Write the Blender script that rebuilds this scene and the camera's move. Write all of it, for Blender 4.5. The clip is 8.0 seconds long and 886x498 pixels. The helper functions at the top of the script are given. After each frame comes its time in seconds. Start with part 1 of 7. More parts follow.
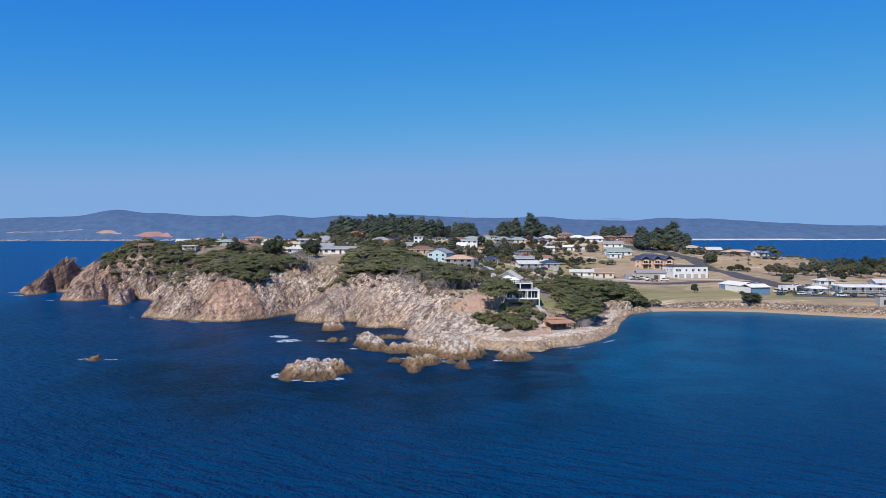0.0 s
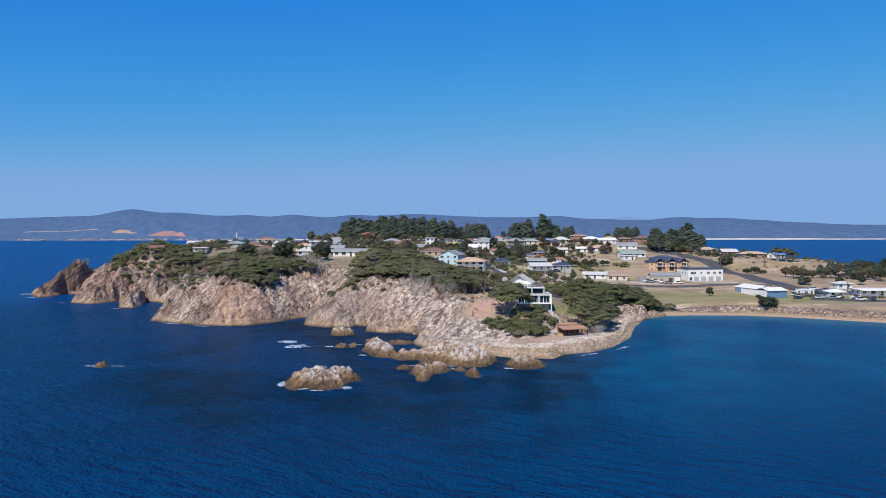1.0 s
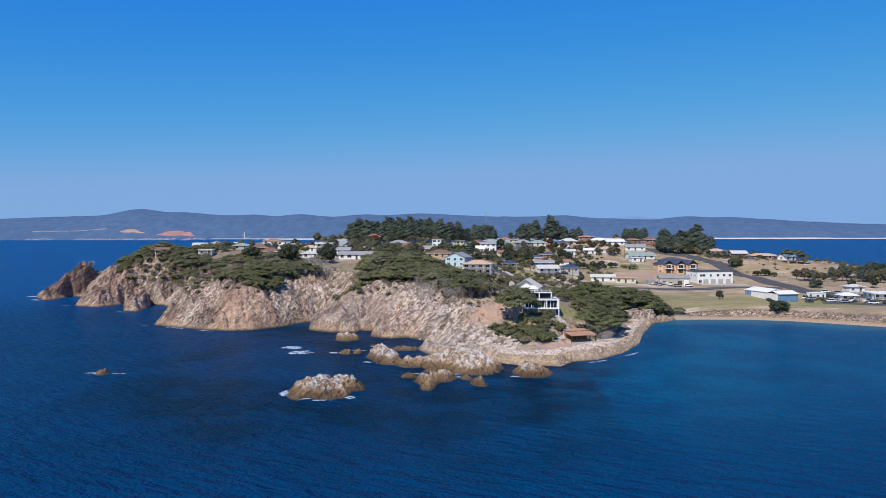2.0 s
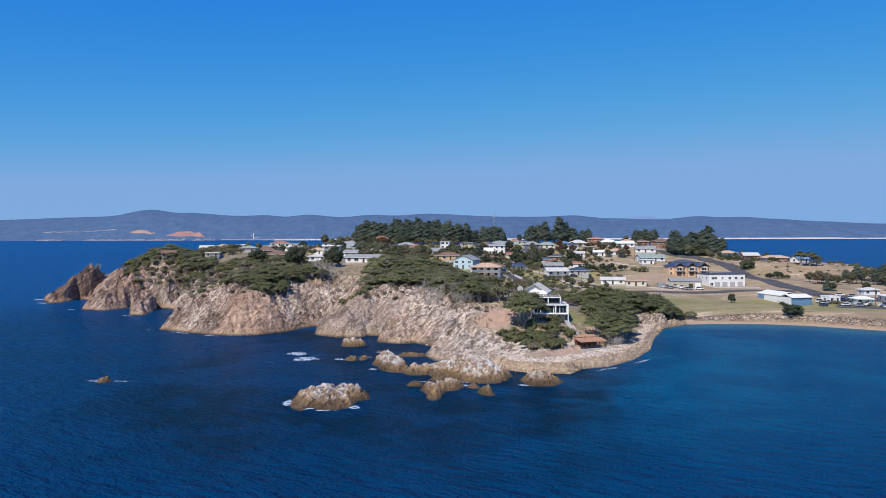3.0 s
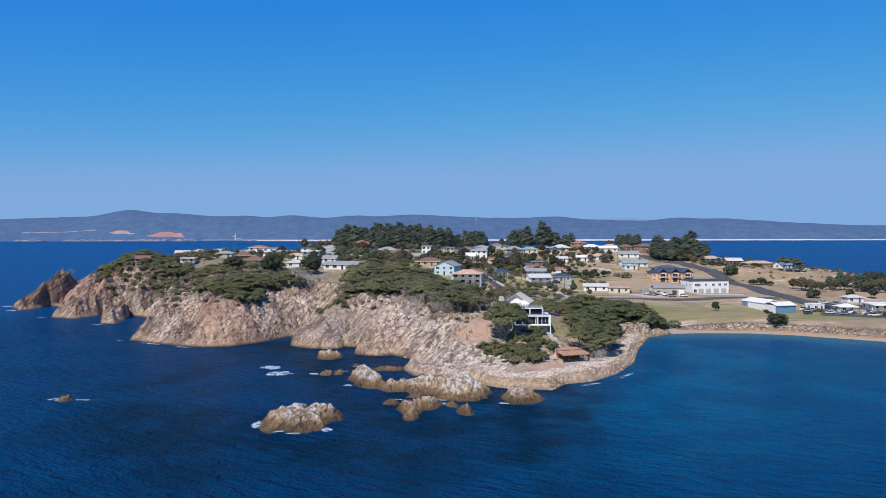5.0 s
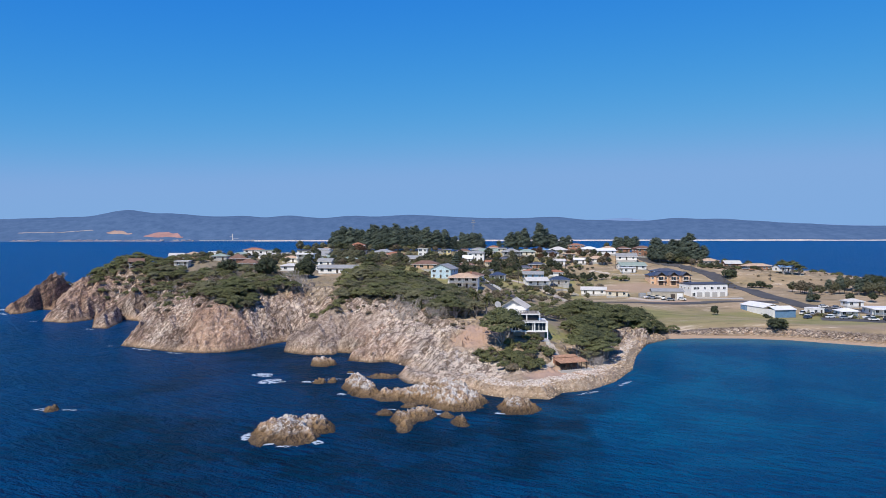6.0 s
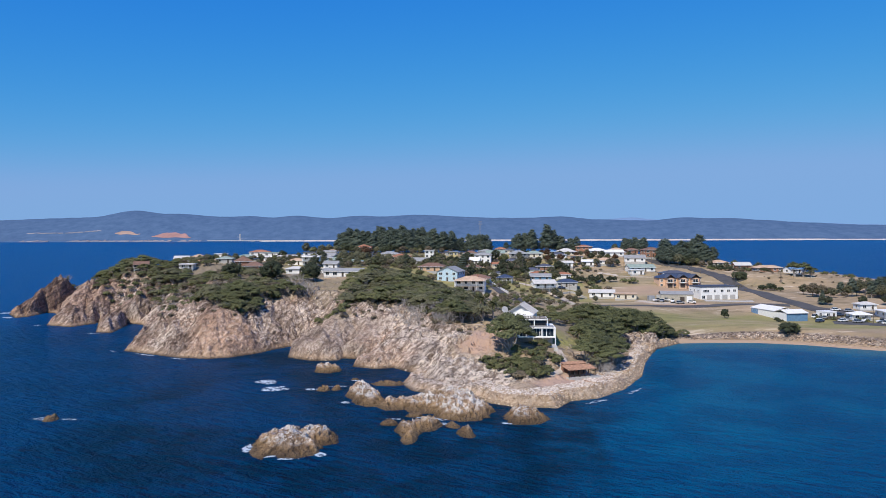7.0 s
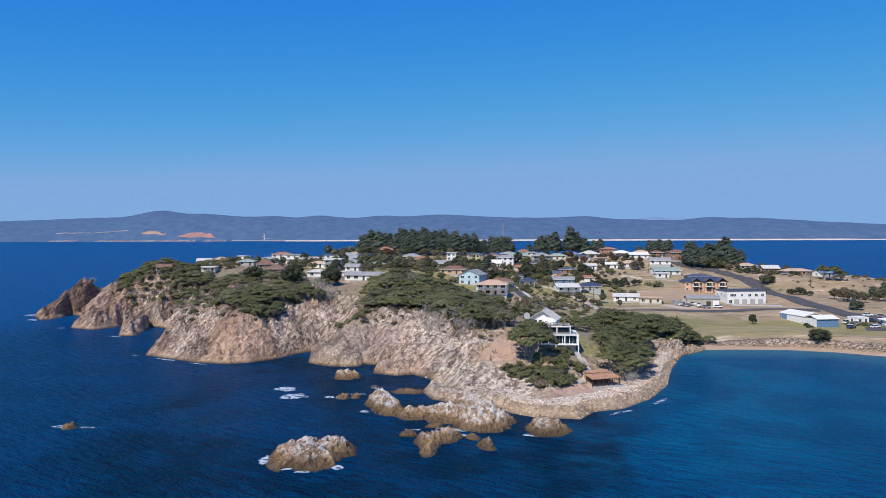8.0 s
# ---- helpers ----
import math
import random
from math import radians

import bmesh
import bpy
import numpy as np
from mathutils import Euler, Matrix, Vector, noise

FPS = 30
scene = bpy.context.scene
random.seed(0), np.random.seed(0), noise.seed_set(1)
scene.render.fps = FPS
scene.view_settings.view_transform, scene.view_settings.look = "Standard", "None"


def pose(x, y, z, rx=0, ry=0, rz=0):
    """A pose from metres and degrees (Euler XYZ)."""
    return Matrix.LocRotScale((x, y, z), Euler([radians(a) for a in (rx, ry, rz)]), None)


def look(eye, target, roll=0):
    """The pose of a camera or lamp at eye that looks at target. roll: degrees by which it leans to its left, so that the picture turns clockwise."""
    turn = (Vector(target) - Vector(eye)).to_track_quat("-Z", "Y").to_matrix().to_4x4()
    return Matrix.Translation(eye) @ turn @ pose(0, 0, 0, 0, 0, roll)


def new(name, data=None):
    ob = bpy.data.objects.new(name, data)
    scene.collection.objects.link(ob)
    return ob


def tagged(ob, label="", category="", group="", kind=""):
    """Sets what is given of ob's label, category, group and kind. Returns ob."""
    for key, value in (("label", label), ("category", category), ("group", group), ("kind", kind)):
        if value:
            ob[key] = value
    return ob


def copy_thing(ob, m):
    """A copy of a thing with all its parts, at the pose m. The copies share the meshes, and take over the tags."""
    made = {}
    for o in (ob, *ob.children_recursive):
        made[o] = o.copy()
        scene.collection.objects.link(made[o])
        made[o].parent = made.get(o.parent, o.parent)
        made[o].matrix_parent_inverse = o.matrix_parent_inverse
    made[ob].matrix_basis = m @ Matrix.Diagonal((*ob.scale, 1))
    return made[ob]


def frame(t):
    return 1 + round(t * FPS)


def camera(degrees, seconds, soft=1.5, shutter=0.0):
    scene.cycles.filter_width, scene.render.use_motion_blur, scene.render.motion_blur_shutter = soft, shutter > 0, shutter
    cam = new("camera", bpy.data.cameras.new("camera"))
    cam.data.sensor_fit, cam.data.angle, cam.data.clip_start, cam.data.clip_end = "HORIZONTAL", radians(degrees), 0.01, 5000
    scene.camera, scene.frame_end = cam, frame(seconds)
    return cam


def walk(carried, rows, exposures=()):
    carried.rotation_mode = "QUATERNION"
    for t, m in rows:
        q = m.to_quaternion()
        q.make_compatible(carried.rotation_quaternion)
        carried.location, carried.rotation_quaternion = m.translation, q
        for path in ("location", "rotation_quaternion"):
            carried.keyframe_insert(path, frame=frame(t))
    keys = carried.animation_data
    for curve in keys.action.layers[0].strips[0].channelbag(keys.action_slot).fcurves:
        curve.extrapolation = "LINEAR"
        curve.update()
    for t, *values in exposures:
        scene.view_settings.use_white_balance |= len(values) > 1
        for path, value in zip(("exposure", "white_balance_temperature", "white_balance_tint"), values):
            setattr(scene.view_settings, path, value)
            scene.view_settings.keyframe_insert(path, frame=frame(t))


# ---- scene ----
cam = camera(60.0, 8.0, soft=0.9)
PATH = [
    (0, (0.466, 1.48, 33.765), (0.413, 3.479, 33.726), -0.1),
    (0.5, (0.985, 3.33, 34.617), (0.928, 5.329, 34.578), -0.1),
    (1, (1.238, 5.155, 35.352), (1.151, 7.152, 35.311), -0.1),
    (1.5, (1.405, 6.859, 36.234), (1.306, 8.856, 36.191), -0.1),
    (3, (2.005, 12.751, 38.384), (1.875, 14.746, 38.341), -0.2),
    (3.5, (2.082, 14.683, 39.051), (1.943, 16.678, 39.008), -0.2),
    (4, (2.509, 16.48, 39.778), (2.399, 18.476, 39.736), -0.1),
    (4.5, (2.699, 18.256, 40.469), (2.606, 20.254, 40.427), -0.1),
    (6, (3.512, 24.108, 42.796), (3.431, 26.106, 42.754), -0.1),
    (6.5, (3.593, 26.166, 43.466), (3.514, 28.164, 43.424), -0.1),
    (7, (3.795, 27.982, 44.277), (3.695, 29.979, 44.234), -0.2),
    (7.5, (3.951, 29.919, 45.31), (3.807, 31.914, 45.265), -0.2),
    (8, (4.278, 31.502, 46.1), (4.118, 33.495, 46.056), -0.2),
]
walk(cam, [(t, look(eye, target, roll)) for t, eye, target, roll in PATH])

# ---- light ----
SUN_FROM = Vector((-0.37, -0.77, 0.97)).normalized()
world = bpy.data.worlds.new("sky")
scene.world = world
world.use_nodes = True
wn, wl = world.node_tree.nodes, world.node_tree.links
sky = wn.new("ShaderNodeTexSky")
sky.sky_type = "NISHITA"
sky.sun_disc = False
sky.sun_elevation = math.asin(SUN_FROM.z)
sky.sun_rotation = math.atan2(SUN_FROM.x, SUN_FROM.y)
sky.altitude, sky.air_density, sky.dust_density, sky.ozone_density = 50, 1.0, 0.0, 4.0
split, join = wn.new("ShaderNodeSeparateColor"), wn.new("ShaderNodeCombineColor")
wl.new(sky.outputs[0], split.inputs[0])
# The clear, strongly blue sky of a dry sea-breeze day: red falls off faster, blue more slowly than in the model sky.
for channel, power, gain, most in ((0, 1.9, 0.12, 2.42), (1, 0.85, 1.05, 4.5), (2, 0.38, 5.0, 8.1)):
    p, g, c = wn.new("ShaderNodeMath"), wn.new("ShaderNodeMath"), wn.new("ShaderNodeMath")
    p.operation, g.operation, c.operation = "POWER", "MULTIPLY", "SMOOTH_MIN"
    p.inputs[1].default_value, g.inputs[1].default_value = power, gain
    c.inputs[1].default_value, c.inputs[2].default_value = most, most * 0.5
    wl.new(split.outputs[channel], p.inputs[0])
    wl.new(p.outputs[0], g.inputs[0])
    wl.new(g.outputs[0], c.inputs[0])
    wl.new(c.outputs[0], join.inputs[channel])
wl.new(join.outputs[0], wn["Background"].inputs[0])
wn["Background"].inputs[1].default_value = 0.09
sun_data = bpy.data.lights.new("sun", "SUN")
sun_data.energy, sun_data.angle, sun_data.color = 4.8, radians(0.55), (1.0, 0.925, 0.815)
sun = new("sun", sun_data)
sun.matrix_world = look(SUN_FROM * 300, (0, 0, 0))
scene.view_settings.exposure = 0.0


# ---- helpers of this scene ----
def fract_noise(x, y, seed=0):
    """Smooth value noise in -1..1 over the plane, for arrays."""
    xi, yi = np.floor(x), np.floor(y)
    fx, fy = x - xi, y - yi
    fx, fy = fx * fx * (3 - 2 * fx), fy * fy * (3 - 2 * fy)

    def h(i, j):
        v = np.sin(i * 127.1 + j * 311.7 + seed * 74.7) * 43758.5453
        return (v - np.floor(v)) * 2 - 1
    return (h(xi, yi) * (1 - fx) + h(xi + 1, yi) * fx) * (1 - fy) + (h(xi, yi + 1) * (1 - fx) + h(xi + 1, yi + 1) * fx) * fy


def blocks(x, y, seed=0):
    """Broken-block relief: each cell of an uneven tiling has its own height and tilt."""
    best, out = np.full(np.shape(x), 1e9), np.zeros(np.shape(x))
    xi, yi = np.floor(x), np.floor(y)
    for dx in (-1, 0, 1):
        for dy in (-1, 0, 1):
            cx, cy = xi + dx, yi + dy

            def h(a, b, c):
                v = np.sin(cx * a + cy * b + c + seed * 31.7) * 43758.5453
                return v - np.floor(v)
            px, py = cx + h(127.1, 311.7, 0.0), cy + h(269.5, 183.3, 1.7)
            q = (x - px) ** 2 + (y - py) ** 2
            near = q < best
            out = np.where(near, h(419.2, 371.9, 4.1) - 0.5 + (x - px) * (h(77.7, 59.1, 2.2) - 0.5) * 0.9 + (y - py) * (h(37.3, 91.3, 5.2) - 0.5) * 0.9, out)
            best = np.where(near, q, best)
    return out


def fbm(x, y, octaves=4, seed=0):
    total, amp = 0, 1.0
    for o in range(octaves):
        total = total + amp * fract_noise(x * 2 ** o + 17.3 * o, y * 2 ** o - 9.1 * o, seed + o)
        amp *= 0.5
    return total / 1.9


def smooth(a, b, v):
    u = np.clip((v - a) / (b - a), 0, 1)
    return u * u * (3 - 2 * u)


def part(name, bm, material, parent=None, label="", smooth_shade=False):
    me = bpy.data.meshes.new(name)
    bm.to_mesh(me)
    bm.free()
    me.materials.append(material)
    if smooth_shade:
        me.polygons.foreach_set("use_smooth", [True] * len(me.polygons))
    ob = new(name, me)
    ob.parent = parent
    if label:
        ob["label"] = label
    return ob


def raw(name, verts, faces, material, parent=None, label="", smooth_shade=False):
    me = bpy.data.meshes.new(name)
    me.from_pydata([tuple(map(float, v)) for v in verts], [], faces)
    me.update()
    me.materials.append(material)
    if smooth_shade:
        me.polygons.foreach_set("use_smooth", [True] * len(me.polygons))
    ob = new(name, me)
    ob.parent = parent
    if label:
        ob["label"] = label
    return ob


def box(bm, x0, x1, y0, y1, z0, z1, bevel=0.0):
    m = Matrix.Translation(((x0 + x1) / 2, (y0 + y1) / 2, (z0 + z1) / 2)) @ Matrix.Diagonal((x1 - x0, y1 - y0, z1 - z0, 1))
    made = bmesh.ops.create_cube(bm, size=1, matrix=m)
    if bevel:
        edges = list({e for v in made["verts"] for e in v.link_edges})
        bmesh.ops.bevel(bm, geom=edges, offset=bevel, segments=1, affect="EDGES")
    return bm


def thing(name, m, label, category, group="", kind=""):
    ob = new(name)
    ob.matrix_world = m
    return tagged(ob, label, category, group, kind)


# ---- materials ----
def material(name, base, rough=0.8, metal=0.0):
    mat = bpy.data.materials.new(name)
    mat.use_nodes = True
    b = mat.node_tree.nodes["Principled BSDF"]
    b.inputs["Base Color"].default_value = (*base, 1)
    b.inputs["Roughness"].default_value = rough
    b.inputs["Metallic"].default_value = metal
    return mat, mat.node_tree.nodes, mat.node_tree.links, b


def noise_node(n, l, scale, detail=4, vector=None, rough=0.55):
    t = n.new("ShaderNodeTexNoise")
    t.inputs["Scale"].default_value, t.inputs["Detail"].default_value, t.inputs["Roughness"].default_value = scale, detail, rough
    if vector:
        l.new(vector, t.inputs["Vector"])
    return t


def ramp(n, l, value, stops):
    r = n.new("ShaderNodeValToRGB")
    e = r.color_ramp.elements
    e[0].position, e[0].color = stops[0][0], (*stops[0][1], 1)
    e[1].position, e[1].color = stops[-1][0], (*stops[-1][1], 1)
    for p, c in stops[1:-1]:
        e.new(p).color = (*c, 1)
    l.new(value, r.inputs[0])
    return r.outputs[0]


def mix(n, l, fac, a, b, blend="MIX"):
    m = n.new("ShaderNodeMix")
    m.data_type, m.blend_type = "RGBA", blend
    for sock, v in ((m.inputs[0], fac), (m.inputs[6], a), (m.inputs[7], b)):
        if isinstance(v, bpy.types.NodeSocket):
            l.new(v, sock)
        elif isinstance(v, tuple):
            sock.default_value = (*v, 1)
        else:
            sock.default_value = v
    return m.outputs[2]


def math_node(n, l, op, a, b=0.0, clamp=False):
    m = n.new("ShaderNodeMath")
    m.operation, m.use_clamp = op, clamp
    for sock, v in ((m.inputs[0], a), (m.inputs[1], b)):
        if isinstance(v, bpy.types.NodeSocket):
            l.new(v, sock)
        else:
            sock.default_value = v
    return m.outputs[0]


def bump(n, l, b, height, strength, distance):
    k = n.new("ShaderNodeBump")
    k.inputs["Strength"].default_value, k.inputs["Distance"].default_value = strength, distance
    l.new(height, k.inputs["Height"])
    l.new(k.outputs[0], b.inputs["Normal"])


def attr(n, name):
    a = n.new("ShaderNodeAttribute")
    a.attribute_name = name
    return a.outputs["Fac"]


def plain(name, base, rough=0.7, metal=0.0, vary=0.12, scale=1.5, grain=0.0):
    """Paint, metal or plaster with soft uneven weathering and a different tone for each object."""
    mat, n, l, b = material(name, base, rough, metal)
    pos = n.new("ShaderNodeTexCoord").outputs["Object"]
    t = noise_node(n, l, scale, 5, pos)
    dark = tuple(c * (1 - vary * 2) for c in base)
    light = tuple(min(1, c * (1 + vary)) for c in base)
    l.new(ramp(n, l, t.outputs[0], [(0.3, dark), (0.7, light)]), b.inputs["Base Color"])
    if grain:
        bump(n, l, b, noise_node(n, l, 9, 4, pos).outputs[0], 0.5, grain)
    return mat


def rock_colour(n, l, pos, height, tide_top=2.8, tide_most=0.6, sway=3.0, ochre=((0.36, 0.23, 0.125), (0.68, 0.50, 0.325)), wet_top=0.9):
    """Pale pink-grey rhyolite, tan stains and dark lichen specks, darker in the low parts of its relief, ochre where
    the tide wets it. Returns colour and relief.
    """
    warp = n.new("ShaderNodeMapping")
    warp.inputs["Rotation"].default_value = (0.5, -0.75, 0.35)
    warp.inputs["Scale"].default_value = (1.0, 1.0, 0.16)
    l.new(pos, warp.inputs["Vector"])
    big = noise_node(n, l, 0.045, 5, pos).outputs[0]
    ribs = noise_node(n, l, 0.95, 7, warp.outputs[0], 0.68).outputs[0]
    fine = noise_node(n, l, 1.1, 9, pos, 0.74).outputs[0]
    mid = noise_node(n, l, 0.16, 6, warp.outputs[0], 0.6).outputs[0]
    c = ramp(n, l, big, [(0.30, (0.44, 0.30, 0.215)), (0.38, (0.52, 0.375, 0.285)), (0.46, (0.57, 0.45, 0.365)), (0.56, (0.63, 0.52, 0.435)), (0.64, (0.60, 0.395, 0.285)), (0.72, (0.46, 0.30, 0.21))])
    c = mix(n, l, ramp(n, l, mid, [(0.50, (0, 0, 0)), (0.66, (1, 1, 1))]), c, (0.74, 0.645, 0.56))
    c = mix(n, l, ramp(n, l, mid, [(0.30, (1, 1, 1)), (0.44, (0, 0, 0))]), c, (0.45, 0.285, 0.20))
    dip = n.new("ShaderNodeMapping")
    dip.vector_type = "TEXTURE"
    dip.inputs["Rotation"].default_value = (0.15, -0.62, 0)
    dip.inputs["Scale"].default_value = (11, 11, 1)
    l.new(pos, dip.inputs["Vector"])
    strata = noise_node(n, l, 0.8, 8, dip.outputs[0], 0.66).outputs[0]
    rust = attr(n, "rust")
    c = mix(n, l, rust, c, mix(n, l, ramp(n, l, strata, [(0.38, (0, 0, 0)), (0.62, (1, 1, 1))]), (0.13, 0.072, 0.048), (0.47, 0.29, 0.20)))
    bands = math_node(n, l, "MULTIPLY", ramp(n, l, strata, [(0.36, (1, 1, 1)), (0.45, (0, 0, 0))]), math_node(n, l, "ADD", math_node(n, l, "MULTIPLY", rust, 0.6), 0.35))
    c = mix(n, l, attr(n, "bleach"), c, mix(n, l, fine, (0.62, 0.52, 0.43), (0.92, 0.85, 0.76)))
    c = mix(n, l, math_node(n, l, "MULTIPLY", attr(n, "tan"), 0.75), c, mix(n, l, mid, (0.42, 0.25, 0.155), (0.74, 0.50, 0.36)))
    # Strata, ribs, flakes and cracks: dark where their relief is low, some pale where high.
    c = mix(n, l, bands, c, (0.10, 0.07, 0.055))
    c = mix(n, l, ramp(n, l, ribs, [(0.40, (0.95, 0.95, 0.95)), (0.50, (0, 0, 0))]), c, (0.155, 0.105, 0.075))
    pale = math_node(n, l, "MULTIPLY", ramp(n, l, fine, [(0.51, (0, 0, 0)), (0.57, (1, 1, 1))]), math_node(n, l, "SUBTRACT", 1.0, math_node(n, l, "MULTIPLY", attr(n, "rust"), 0.85)))
    c = mix(n, l, pale, c, (0.84, 0.735, 0.625))
    lean = n.new("ShaderNodeMapping")
    lean.vector_type = "TEXTURE"
    lean.inputs["Rotation"].default_value = (0.0, 0.75, 0.3)
    lean.inputs["Scale"].default_value = (0.8, 1.2, 3.6)
    l.new(pos, lean.inputs["Vector"])
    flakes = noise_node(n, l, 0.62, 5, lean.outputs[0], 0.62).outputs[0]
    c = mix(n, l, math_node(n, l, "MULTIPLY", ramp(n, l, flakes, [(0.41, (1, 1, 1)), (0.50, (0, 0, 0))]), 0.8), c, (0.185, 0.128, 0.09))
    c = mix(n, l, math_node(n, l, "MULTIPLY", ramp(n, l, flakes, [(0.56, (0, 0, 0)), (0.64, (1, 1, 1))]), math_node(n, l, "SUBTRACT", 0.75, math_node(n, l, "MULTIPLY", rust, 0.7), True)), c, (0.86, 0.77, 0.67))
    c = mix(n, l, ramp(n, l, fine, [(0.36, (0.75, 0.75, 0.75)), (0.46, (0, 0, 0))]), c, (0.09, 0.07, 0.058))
    c = mix(n, l, math_node(n, l, "MULTIPLY", attr(n, "tan"), 0.42), c, mix(n, l, mid, (0.44, 0.27, 0.175), (0.70, 0.49, 0.355)))
    c = mix(n, l, math_node(n, l, "MULTIPLY", attr(n, "boss"), 0.45), c, mix(n, l, fine, (0.25, 0.185, 0.145), (0.52, 0.415, 0.335)))
    tide = n.new("ShaderNodeMapRange")
    tide.inputs[1].default_value, tide.inputs[2].default_value = 0.8, tide_top
    tide.inputs[3].default_value, tide.inputs[4].default_value = 1.0, 0.0
    l.new(math_node(n, l, "ADD", height, math_node(n, l, "MULTIPLY", math_node(n, l, "SUBTRACT", big, 0.5), sway)), tide.inputs[0])
    c = mix(n, l, math_node(n, l, "MULTIPLY", tide.outputs[0], tide_most), c, mix(n, l, fine, *ochre))
    wet = n.new("ShaderNodeMapRange")
    wet.inputs[1].default_value, wet.inputs[2].default_value = 0.1, wet_top
    wet.inputs[3].default_value, wet.inputs[4].default_value = 1.0, 0.0
    l.new(math_node(n, l, "ADD", height, math_node(n, l, "MULTIPLY", math_node(n, l, "SUBTRACT", fine, 0.5), 1.5)), wet.inputs[0])
    c = mix(n, l, math_node(n, l, "MULTIPLY", wet.outputs[0], 0.8), c, (0.055, 0.04, 0.022))
    crack = n.new("ShaderNodeTexVoronoi")
    crack.feature = "DISTANCE_TO_EDGE"
    crack.inputs["Scale"].default_value = 0.75
    stray = n.new("ShaderNodeVectorMath")
    stray.operation = "MULTIPLY_ADD"
    stray.inputs[1].default_value = (3.0, 3.0, 3.0)
    l.new(noise_node(n, l, 0.35, 4, pos).outputs["Color"], stray.inputs[0])
    l.new(warp.outputs[0], stray.inputs[2])
    l.new(stray.outputs[0], crack.inputs["Vector"])
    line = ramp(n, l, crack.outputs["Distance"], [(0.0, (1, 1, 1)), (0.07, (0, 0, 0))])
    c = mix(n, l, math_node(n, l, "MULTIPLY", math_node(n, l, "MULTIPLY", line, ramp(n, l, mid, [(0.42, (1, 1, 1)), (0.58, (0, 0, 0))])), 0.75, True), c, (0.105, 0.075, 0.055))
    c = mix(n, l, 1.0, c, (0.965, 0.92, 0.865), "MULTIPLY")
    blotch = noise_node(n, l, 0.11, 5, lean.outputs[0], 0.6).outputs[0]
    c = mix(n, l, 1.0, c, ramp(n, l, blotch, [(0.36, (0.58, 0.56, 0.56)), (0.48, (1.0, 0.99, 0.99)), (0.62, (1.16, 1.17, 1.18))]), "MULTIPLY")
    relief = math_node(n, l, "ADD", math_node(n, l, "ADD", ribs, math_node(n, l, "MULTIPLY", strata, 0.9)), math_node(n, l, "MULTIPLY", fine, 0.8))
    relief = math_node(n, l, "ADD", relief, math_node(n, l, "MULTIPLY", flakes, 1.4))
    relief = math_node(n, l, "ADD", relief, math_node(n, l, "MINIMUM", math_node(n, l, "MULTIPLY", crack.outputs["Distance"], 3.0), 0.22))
    return c, relief


def rock_material(name):
    mat, n, l, b = material(name, (0.4, 0.34, 0.28), 0.9)
    geo = n.new("ShaderNodeNewGeometry")
    sep = n.new("ShaderNodeSeparateXYZ")
    l.new(geo.outputs["Position"], sep.inputs[0])
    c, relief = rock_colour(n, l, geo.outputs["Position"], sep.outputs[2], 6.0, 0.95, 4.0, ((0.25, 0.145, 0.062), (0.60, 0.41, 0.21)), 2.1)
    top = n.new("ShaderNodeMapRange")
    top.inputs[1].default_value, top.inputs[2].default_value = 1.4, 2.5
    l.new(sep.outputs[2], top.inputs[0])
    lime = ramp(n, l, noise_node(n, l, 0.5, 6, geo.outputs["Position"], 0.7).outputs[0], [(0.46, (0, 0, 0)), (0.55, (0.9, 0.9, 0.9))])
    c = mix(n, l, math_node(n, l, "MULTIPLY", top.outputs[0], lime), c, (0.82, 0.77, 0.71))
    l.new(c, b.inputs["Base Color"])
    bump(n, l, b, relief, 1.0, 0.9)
    return mat


